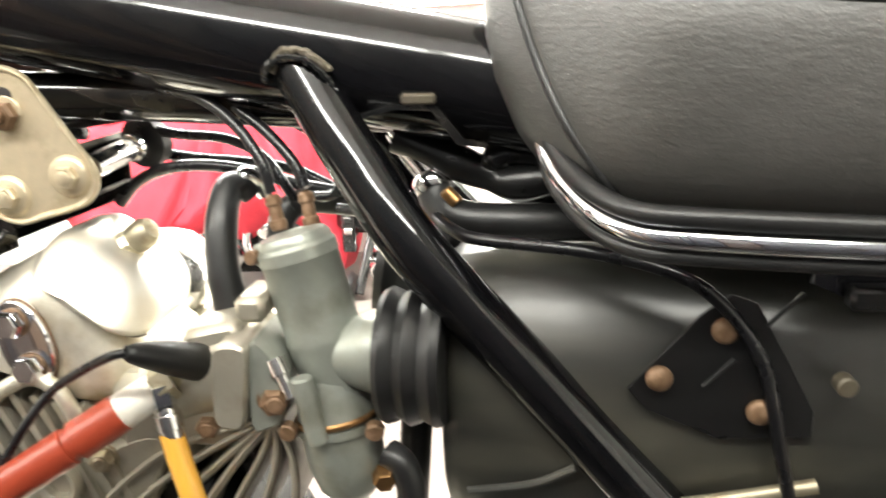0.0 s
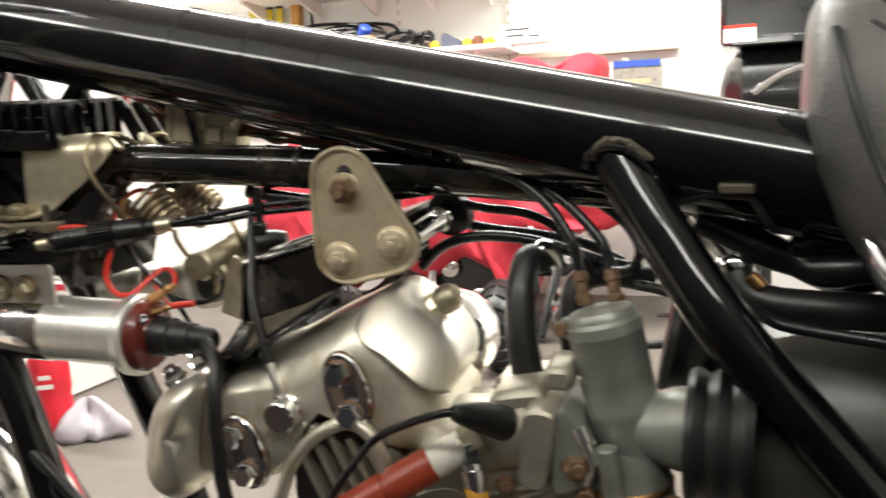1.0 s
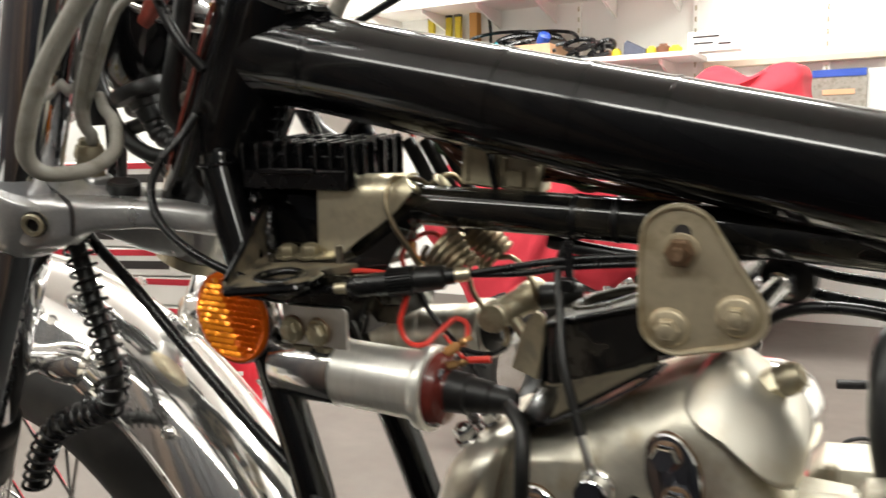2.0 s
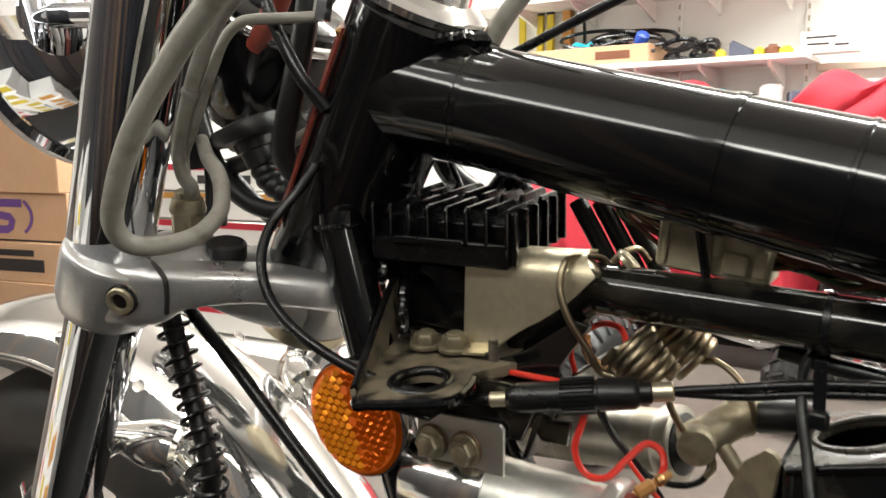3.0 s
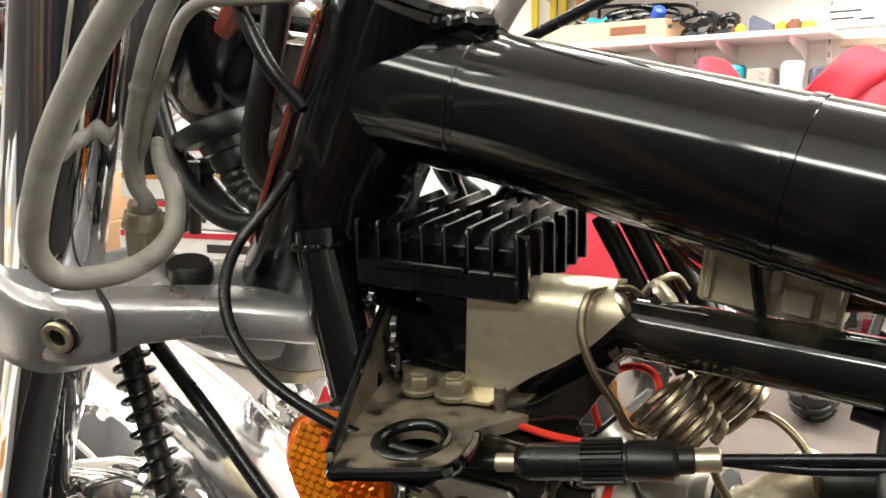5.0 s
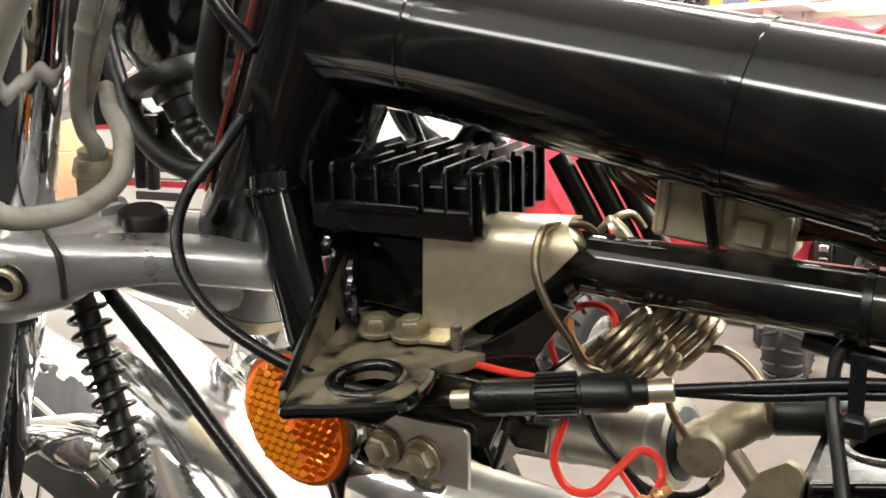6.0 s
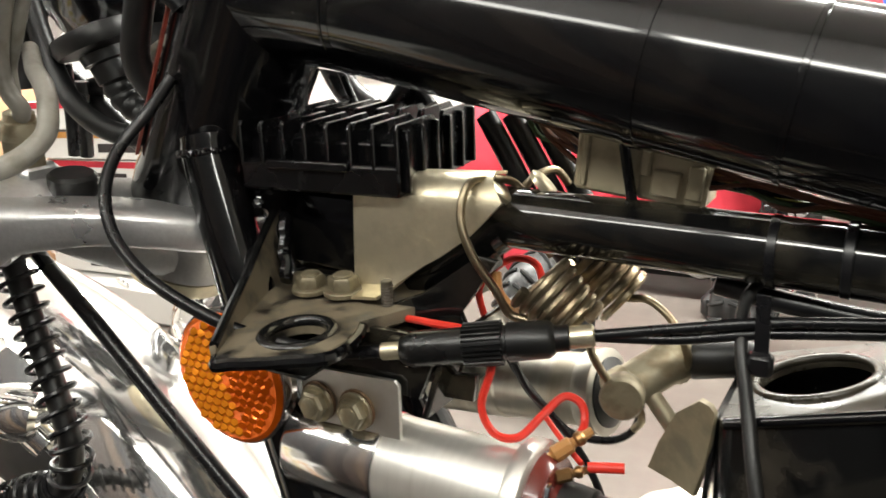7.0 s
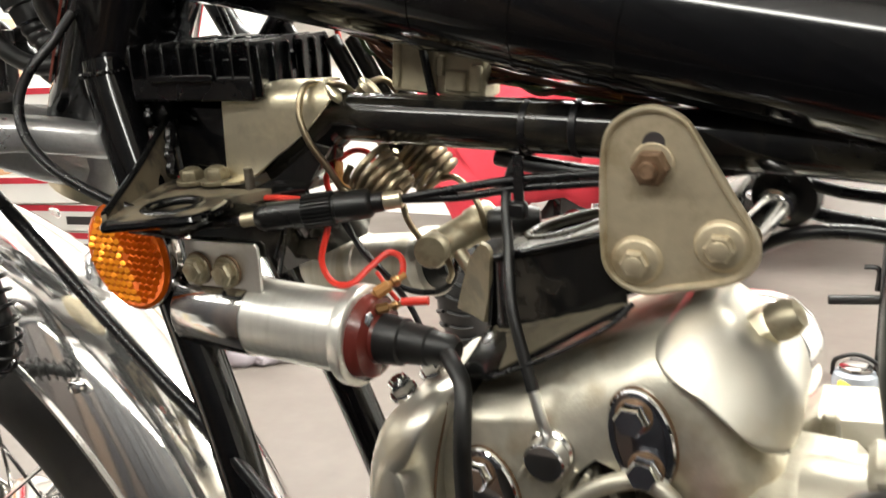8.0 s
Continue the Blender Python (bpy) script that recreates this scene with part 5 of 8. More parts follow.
for y in (-0.105, 0.105):
    yk.lathe(fork_at(-0.045, y), fork_at(-0.002, y), [(0, 0.0262), (0.001, 0.0272), (0.004, 0.0282), (0.010, 0.0286), (0.030, 0.0280), (0.038, 0.0258), (0.043, 0.0208)], 44)
    sgn = 1 if y < 0 else -1
    line = [fork_at(-0.020, y) + Vector((0.016, sgn * 0.012, 0)), steer(-0.086, 0.042, y * 0.66), steer(-0.092, 0.020, y * 0.36), steer(-0.096, 0.0, 0)]
    ctr = spline(line, 7)
    rows = []
    for i, q in enumerate(ctr):
        t = i / (len(ctr) - 1)
        a = unit(ctr[min(i + 1, len(ctr) - 1)] - ctr[max(i - 1, 0)])
        wide = Vector((-STEER.z, 0, STEER.x))
        wide = unit(wide - a * wide.dot(a))
        tall = a.cross(wide)
        rw, rt = 0.020 - 0.003 * math.sin(math.pi * t) + 0.010 * t, 0.0205 - 0.004 * math.sin(math.pi * min(1, t * 1.3))
        rows.append([q + wide * rw * (abs(math.cos(k)) ** 0.7) * math.copysign(1, math.cos(k)) + tall * rt * (abs(math.sin(k)) ** 0.7) * math.copysign(1, math.sin(k)) for k in np.linspace(0, 2 * math.pi, 25)[:-1]])
    yk.rings(rows)
yk.lathe(steer(-0.112), steer(-0.078), [(0, 0.026), (0.003, 0.031), (0.030, 0.031), (0.034, 0.029)], 36)
# boxy pinch lug that runs on into a flat-fronted beam: point, half height, half depth
BEAM = [((-0.347, -0.116, 0.7420), 0.010, 0.010), ((-0.329, -0.1140, 0.7405), 0.0165, 0.0145), ((-0.313, -0.1065, 0.7380), 0.0178, 0.0160), ((-0.300, -0.0990, 0.7380), 0.0165, 0.0160), ((-0.290, -0.0890, 0.7400), 0.0112, 0.0160),
        ((-0.2715, -0.064, 0.7380), 0.0094, 0.0175), ((-0.2535, -0.043, 0.7330), 0.0094, 0.0180), ((-0.2420, -0.024, 0.7270), 0.0098, 0.0180), ((-0.240, 0.0, 0.7230), 0.0090, 0.0150)]
mid_line = spline([b[0] for b in BEAM], 6)
rows = []
for i, q in enumerate(mid_line):
    k = i / (len(mid_line) - 1) * (len(BEAM) - 1)
    hh, hd = (float(np.interp(k, range(len(BEAM)), [b[c] for b in BEAM])) for c in (1, 2))
    a = unit(mid_line[min(i + 1, len(mid_line) - 1)] - mid_line[max(i - 1, 0)])
    deep = unit(a.cross(Vector((0, 0, 1))))
    tall = deep.cross(a)
    rows.append([q + deep * hd * abs(math.cos(t)) ** 0.5 * math.copysign(1, math.cos(t)) + tall * hh * abs(math.sin(t)) ** 0.5 * math.copysign(1, math.sin(t)) for t in np.linspace(0, 2 * math.pi, 33)[:-1]])
yk.rings(rows)
yoke = part("lower_yoke", yk, CAST, bike, "silver cast alloy lower fork yoke", 50)
cb = Vector((-0.2995, -0.1215, 0.7380))
nrm = unit((0.45, -1, -0.15))
part("pinch_bolt", Shape().lathe(cb - nrm * 0.004, cb + nrm * 0.003, [(0, 0.0075), (0.005, 0.0075), (0.006, 0.0067), (0.0058, 0.0045), (0.003, 0.0040), (0.003, 0.0)], 20), STEEL, yoke, "socket-headed pinch bolt")
part("bolt_shadow_ring", Shape().lathe(cb - nrm * 0.002, cb + nrm * 0.001, [(0, 0.0084), (0.002, 0.0082), (0.002, 0.0076)], 24), BLACK_OLD, yoke)
slit = [(-0.3067, -0.098, 0.7535), (-0.2900, -0.1045, 0.7522), (-0.2800, -0.1080, 0.7484), (-0.2790, -0.1085, 0.7400), (-0.2830, -0.1070, 0.7300)]
part("clamp_slit", Shape().tube([tuple(q) for q in slit], 0.0014, 8), INK_AND_GAP, yoke)
part("steering_stop", Shape().lathe((-0.2945, -0.0560, 0.7470), (-0.2925, -0.0565, 0.7575), [(0, 0.0105), (0.001, 0.0112), (0.009, 0.0112), (0.0105, 0.0095)], 24), RUBBER, yoke, "black rubber steering stop")
part("stem_nut", Shape().lathe(steer(-0.124), steer(-0.108), [(0, 0.016), (0.002, 0.024), (0.005, 0.030), (0.014, 0.031)], 30), ZINC, yoke)
HL = Vector((-0.432, 0.0, 0.888))
bowl = Shape().lathe(HL + Vector((-0.055, 0, -0.01)), HL + Vector((0.10, 0, 0.015)), [(0.0, 0.060), (0.0, 0.094), (0.004, 0.097), (0.012, 0.097), (0.016, 0.092), (0.035, 0.090), (0.065, 0.084), (0.095, 0.070), (0.120, 0.050), (0.138, 0.026), (0.143, 0.006)], 56)
lampb = part("headlamp", bowl, CHROME, bike, "polished chrome headlamp shell")
part("lamp_glass", Shape().lathe(HL + Vector((-0.056, 0, -0.01)), HL + Vector((-0.075, 0, -0.012)), [(0, 0.088), (0.008, 0.07), (0.014, 0.03), (0.015, 0.002)], 40), material("headlamp_glass", (0.8, 0.82, 0.82), 0.05, spec=0.8), lampb)
part("lamp_bolt", Shape().rod((-0.430, -0.100, 0.8842), (-0.262, -0.104, 0.8768), 0.0068, 18), CHROME, lampb)
part("lamp_nut", Shape().hexagon((-0.398, -0.1005, 0.8828), (-0.370, -0.101, 0.8816), 0.0142), CHROME_OLD, lampb)
part("nut_collar", Shape().lathe((-0.412, -0.1002, 0.8834), (-0.397, -0.1005, 0.8828), [(0, 0.0085), (0.002, 0.0105), (0.015, 0.0110)], 24), CHROME_OLD, lampb)
part("lamp_washer", Shape().lathe((-0.370, -0.101, 0.8816), (-0.3605, -0.1012, 0.8812), [(0, 0.0115), (0.002, 0.0130), (0.0075, 0.0130), (0.0095, 0.0115)], 28), RUBBER, lampb)
part("lamp_washer", Shape().lathe((-0.3605, -0.1012, 0.8812), (-0.3550, -0.1014, 0.8810), [(0, 0.0185), (0.001, 0.0205), (0.0035, 0.0205), (0.0055, 0.0120)], 32), CHROME, lampb)

# grey hydraulic lines and black controls by the head
part("hydraulic_line", Shape().tube([(-0.178, -0.133, 0.892), (-0.188, -0.135, 0.881), (-0.212, -0.140, 0.858), (-0.2376, -0.145, 0.8273), (-0.2540, -0.146, 0.801), (-0.2635, -0.143, 0.783), (-0.2620, -0.133, 0.7725), (-0.2520, -0.112, 0.773), (-0.2545, -0.092, 0.781), (-0.260, -0.084, 0.792), (-0.2680, -0.079, 0.800), (-0.2830, -0.0720, 0.8060), (-0.2990, -0.0620, 0.8140)], [0.0052, 0.0052, 0.0052, 0.0052, 0.0051, 0.0049, 0.0046, 0.0044, 0.0042, 0.0042, 0.0042, 0.0040, 0.0036], 18), GREY, bike, "grey plastic-sleeved hydraulic line bent in a loop")
part("hydraulic_line", Shape().tube([(-0.310, -0.066, 0.782), (-0.3015, -0.070, 0.7885), (-0.3045, -0.072, 0.795), (-0.307, -0.072, 0.8067), (-0.301, -0.072, 0.8233), (-0.2927, -0.072, 0.8393), (-0.2815, -0.072, 0.857), (-0.2671, -0.072, 0.8736), (-0.2504, -0.072, 0.8867), (-0.238, -0.072, 0.899)], [0.0040, 0.0040, 0.0040, 0.0037, 0.0037, 0.0040, 0.0042, 0.0042, 0.0042, 0.0042], 16), GREY, bike, "grey plastic-sleeved hydraulic line")
part("crimp_collar", Shape().lathe((-0.2935, -0.072, 0.8378), (-0.2915, -0.072, 0.8412), [(0, 0.0042), (0.001, 0.0047), (0.003, 0.0047), (0.004, 0.0042)], 18), GREY, bike)
part("hydraulic_line", Shape().tube([(-0.3090, -0.067, 0.794), (-0.3100, -0.066, 0.8056), (-0.3024, -0.066, 0.8172), (-0.2932, -0.065, 0.8336), (-0.2835, -0.063, 0.8518), (-0.2760, -0.060, 0.8665), (-0.2690, -0.055, 0.8740), (-0.2610, -0.050, 0.8755), (-0.248, -0.042, 0.8755), (-0.2352, -0.030, 0.8761)], 0.0029, 14), GREY, bike, "thin grey hydraulic line")
lf = part("line_fitting", Shape().hexagon((-0.2362, -0.030, 0.8740), (-0.2340, -0.029, 0.8850), 0.0050), CHROME_OLD, bike, "bright fitting on the thin hydraulic line")
part("fitting_collar", Shape().rod((-0.2345, -0.029, 0.8850), (-0.2325, -0.028, 0.8930), 0.0048, 16), CHROME, lf)
bj = part("line_union", Shape().hexagon((-0.3125, -0.066, 0.7615), (-0.3115, -0.066, 0.776), 0.0098), STEEL, bike, "steel hydraulic union nut")
part("union_collar", Shape().lathe((-0.3115, -0.066, 0.774), (-0.3095, -0.0665, 0.789), [(0, 0.0098), (0.002, 0.0102), (0.008, 0.0085), (0.0085, 0.0070), (0.012, 0.0068), (0.013, 0.005)], 24), STEEL, bj)
part("union_block", Shape().box((-0.314, -0.064, 0.756), (0.022, 0.020, 0.012), 0.003), CAST, bj)
for pts, r, m, lab in (
        ([(-0.352, -0.03, 0.895), (-0.346, -0.03, 0.856), (-0.333, -0.032, 0.812), (-0.314, -0.034, 0.785), (-0.292, -0.028, 0.771), (-0.262, -0.02, 0.772)], 0.0055, RUBBER, "thick black cable by the steering head"),
        ([(-0.268, -0.040, 0.893), (-0.260, -0.040, 0.874), (-0.244, -0.040, 0.847), (-0.234, -0.032, 0.829)], 0.0036, HOSE, "black cable by the steering head"),
        ([(-0.250, -0.02, 0.90), (-0.256, -0.022, 0.870), (-0.264, -0.026, 0.838), (-0.274, -0.026, 0.808), (-0.272, -0.020, 0.792), (-0.262, -0.014, 0.785)], 0.0068, RUBBER, "thick black cable by the steering head"),
        ([(-0.255, 0.015, 0.905), (-0.290, 0.02, 0.880), (-0.330, 0.022, 0.862), (-0.376, 0.03, 0.844)], 0.0050, RUBBER, "black wiring sleeve behind the forks"),
        ([(-0.33, 0.02, 0.90), (-0.338, 0.02, 0.86), (-0.345, 0.03, 0.83), (-0.33, 0.03, 0.80), (-0.29, 0.02, 0.785)], 0.0075, RUBBER, "black wiring loom behind the forks"),
        ([(-0.305, 0.02, 0.91), (-0.312, 0.03, 0.87), (-0.325, 0.04, 0.84), (-0.36, 0.045, 0.82)], 0.0062, HOSE, "black cable behind the forks"),
        ([(-0.285, 0.0, 0.91), (-0.300, 0.0, 0.885), (-0.322, 0.004, 0.865)], 0.0075, RED_DIRTY, "faded red wiring sleeve behind the forks"),
        ([(-0.4400, 0.03, 0.815), (-0.4182, 0.03, 0.799), (-0.3905, 0.03, 0.7812), (-0.3617, 0.03, 0.7604), (-0.330, 0.03, 0.742)], 0.0058, RUBBER, "black cable behind the forks"),
        ([(-0.4000, 0.03, 0.782), (-0.371, 0.03, 0.7886), (-0.3415, 0.03, 0.7957), (-0.300, 0.03, 0.806)], 0.0060, RUBBER, "black cable behind the forks"),
        ([(-0.3950, 0.02, 0.800), (-0.3969, 0.02, 0.7695), (-0.4002, 0.02, 0.745)], 0.0040, HOSE, "dark blue-black cable behind the forks"),
        ([(-0.3820, 0.02, 0.790), (-0.3849, 0.02, 0.7663), (-0.3885, 0.02, 0.745)], 0.0040, HOSE, "dark blue-black cable behind the forks"),
        ([(-0.245, 0.07, 0.815), (-0.2340, 0.07, 0.797), (-0.2238, 0.07, 0.7819), (-0.205, 0.066, 0.772)], 0.0080, HOSE, "thick black cable behind the regulator"),
        ([(-0.312, -0.004, 0.796), (-0.290, -0.002, 0.808), (-0.262, 0.002, 0.822)], 0.0036, GREY, "grey control rod behind the forks"),
        ([(-0.162, 0.032, 0.853), (-0.128, 0.032, 0.867), (-0.090, 0.032, 0.882), (-0.05, 0.034, 0.896)], 0.0026, HOSE, "thin black cable above the spine tube"),
        ([(-0.170, 0.020, 0.852), (-0.158, 0.02, 0.870), (-0.144, 0.022, 0.886), (-0.12, 0.024, 0.91)], 0.0052, GREY, "grey line rising behind the steering head")):
    part("control_cable", Shape().tube(pts, r, 12), m, bike, lab)
for pts, rad, lab in (
        ([(-0.352, -0.030, 0.900), (-0.353, -0.030, 0.860), (-0.354, -0.030, 0.825), (-0.352, -0.030, 0.792)], [0.010, 0.0125, 0.0125, 0.010], "black rubber sleeve full of wires behind the fork"),
        ([(-0.330, 0.028, 0.905), (-0.345, 0.030, 0.870), (-0.362, 0.030, 0.838), (-0.352, 0.030, 0.815), (-0.322, 0.026, 0.806)], [0.012, 0.020, 0.026, 0.022, 0.012], "bulky black wiring bundle behind the forks"),
        ([(-0.395, 0.045, 0.800), (-0.370, 0.035, 0.815), (-0.330, 0.030, 0.815), (-0.300, 0.020, 0.800)], [0.008, 0.014, 0.012, 0.008], "black wiring bundle behind the forks")):
    part("wiring_sleeve", Shape().tube(pts, rad, 16), RUBBER, bike, lab)
pod = part("instrument_pod", Shape().lathe((-0.372, 0.040, 0.812), (-0.330, 0.040, 0.890), [(0, 0.016), (0.006, 0.034), (0.022, 0.044), (0.060, 0.047), (0.086, 0.046), (0.090, 0.040)], 36), BLACK, bike, "black rounded instrument housing behind the forks")
part("pod_ring", Shape().lathe((-0.3365, 0.040, 0.878), (-0.3330, 0.040, 0.8845), [(0, 0.0475), (0.002, 0.0485), (0.005, 0.0485), (0.007, 0.047)], 36), CHROME_OLD, pod)
gr = part("rubber_grommet", Shape().lathe((-0.312, -0.020, 0.822), (-0.303, -0.016, 0.795), [(0, 0.010), (0.002, 0.021), (0.007, 0.0225), (0.011, 0.021), (0.013, 0.012), (0.018, 0.0115), (0.019, 0.0095), (0.028, 0.009)], 28), RUBBER, bike, "black rubber grommet with a ribbed sleeve")
part("ribbed_sleeve", Shape().tube([(-0.305, -0.017, 0.800), (-0.300, -0.014, 0.786), (-0.286, -0.010, 0.776), (-0.27, -0.006, 0.772)], [0.0085 if k % 2 else 0.0072 for k in range(17)], 14), RUBBER, gr)

# front wheel and mudguard
WC = Vector((-0.53, 0, 0.300))
mg = []
for k in range(49):
    a = radians(-28 + 3.4 * k)
    row = []
    for j in range(13):
        u = -1 + 2 * j / 12
        r = 0.378 - 0.038 * (abs(u) ** 2.6)
        row.append((WC.x + r * math.cos(a), 0.062 * u * (1 - 0.08 * abs(u) ** 4), WC.z + r * math.sin(a)))
    mg.append(row)
guard = part("mudguard", Shape().sheet(mg, 0.0016), POLISHED, bike, "polished alloy front mudguard", 60)
for sy in (-1, 1):
    part("guard_lip", Shape().tube([(WC.x + 0.3405 * math.cos(radians(a)), sy * 0.0572, WC.z + 0.3405 * math.sin(radians(a))) for a in range(-28, 136, 6)], 0.0026, 8, 2), POLISHED, guard)
    for a in (60, 72, 84, 48):
        q = Vector((WC.x + 0.366 * math.cos(radians(a)), sy * 0.050, WC.z + 0.366 * math.sin(radians(a))))
        part("rivet", Shape().lathe(q, q + Vector((0.3 * math.cos(radians(a)), sy * 0.8, 0.5)) * 0.01, [(0, 0.0055), (0.002, 0.005), (0.004, 0.002)], 12), POLISHED, guard)
    stay = Shape().tube([(-0.350, sy * 0.060, 0.600), (-0.372, sy * 0.070, 0.622), (-0.400, sy * 0.086, 0.615), (-0.43, sy * 0.105, 0.56)], 0.010, 18)
    part("guard_stay", stay, POLISHED, guard, "polished tubular mudguard stay")
    part("stay_clamp", Shape().lathe((-0.352, sy * 0.058, 0.615), (-0.388, sy * 0.078, 0.624), [(0, 0.012), (0.003, 0.0155), (0.012, 0.0165), (0.022, 0.0155), (0.036, 0.011)], 24), POLISHED, guard)
tyre = []
for k in range(72):
    a = 2 * math.pi * k / 72
    tyre.append([(WC.x + (0.273 + 0.045 * math.cos(t)) * math.cos(a), 0.047 * math.sin(t), WC.z + (0.273 + 0.045 * math.cos(t)) * math.sin(a)) for t in np.linspace(0, 2 * math.pi, 19)[:-1]])
wheel = part("front_wheel", Shape().rings(tyre + [tyre[0]], (False, False)), TYRE, bike, "worn black front tyre")
rimr = []
for k in range(72):
    a = 2 * math.pi * k / 72
    rimr.append([(WC.x + r * math.cos(a), y, WC.z + r * math.sin(a)) for r, y in ((0.245, -0.034), (0.252, -0.036), (0.240, -0.022), (0.232, 0), (0.240, 0.022), (0.252, 0.036), (0.245, 0.034), (0.228, 0.0))])
part("rim", Shape().rings(rimr + [rimr[0]], (False, False)), CHROME, wheel, "chrome wheel rim")
part("hub", Shape().lathe(WC + Vector((0, -0.06, 0)), WC + Vector((0, 0.06, 0)), [(0, 0.03), (0.002, 0.07), (0.02, 0.075), (0.03, 0.045), (0.09, 0.045), (0.10, 0.075), (0.118, 0.07), (0.12, 0.03)], 36), POLISHED, wheel)
for k in range(36):
    a, sy = 2 * math.pi * k / 36, (-1) ** k
    b = a + 0.55 * (-1) ** (k // 2)
    part("spoke", Shape().tube([(WC.x + 0.065 * math.cos(b), sy * 0.04, WC.z + 0.065 * math.sin(b)), (WC.x + 0.234 * math.cos(a), sy * 0.006, WC.z + 0.234 * math.sin(a))], 0.0018, 6, 1, smooth=False), CHROME_OLD, wheel)

# armoured cable and hose behind the fork
SPR = [(-0.336, -0.070, 0.726), (-0.331, -0.071, 0.713), (-0.3155, -0.075, 0.677), (-0.299, -0.080, 0.645), (-0.292, -0.083, 0.622), (-0.300, -0.086, 0.603), (-0.325, -0.089, 0.593), (-0.352, -0.093, 0.578), (-0.368, -0.096, 0.556), (-0.378, -0.098, 0.53)]
sc = part("armoured_hose", Shape().tube(SPR, 0.0058, 14), RUBBER, bike, "black brake hose wound with a steel wire guard")
part("wire_guard", Shape().helix(SPR, 0.0092, 0.0092, 0.0014, 0.0085, 6, 16), HOSE, sc, "black coiled wire guard")
part("brake_hose", Shape().tube([(-0.345, -0.055, 0.730), (-0.330, -0.058, 0.713), (-0.294, -0.060, 0.687), (-0.240, -0.060, 0.640), (-0.195, -0.060, 0.602), (-0.155, -0.060, 0.570), (-0.10, -0.062, 0.52)], 0.0040, 12), HOSE, bike, "straight black cable running down to the engine")

# wiring round the lower tube
con = part("wiring_connector", Shape().box((-0.057, 0.024, 0.7655), (0.026, 0.022, 0.026), 0.0015, pose(0, 0, 0, 0, 6, 0).to_3x3()), NYLON, bike, "yellowed nylon wiring connector tied under the spine")
part("connector_half", Shape().box((-0.0315, 0.024, 0.7615), (0.027, 0.020, 0.0225), 0.0015, pose(0, 0, 0, 0, 6, 0).to_3x3()), NYLON, con)
for x, z, a, b in ((-0.0335, 0.7585, 0.011, 0.010), (-0.0225, 0.7595, 0.006, 0.013), (-0.0415, 0.7660, 0.004, 0.010), (-0.0655, 0.7665, 0.0025, 0.022)):
    part("latch", Shape().box((x, 0.0132, z), (a, 0.003, b), 0.0008, pose(0, 0, 0, 0, 6, 0).to_3x3()), NYLON, con)
part("tie", Shape().tube([(-0.050, 0.010, 0.778), (-0.048, 0.0105, 0.765), (-0.0455, 0.0115, 0.749)], 0.0022, 8), HOSE, con)
for k in range(3):
    part("loom_sleeve", Shape().tube([(-0.122 + 0.011 * k, 0.036 + 0.004 * k, 0.778), (-0.110 + 0.011 * k, 0.034 + 0.004 * k, 0.760), (-0.096 + 0.011 * k, 0.032 + 0.004 * k, 0.738), (-0.080 + 0.011 * k, 0.032, 0.715)], 0.0048, 14), RUBBER, bike, "black wiring loom sleeve")
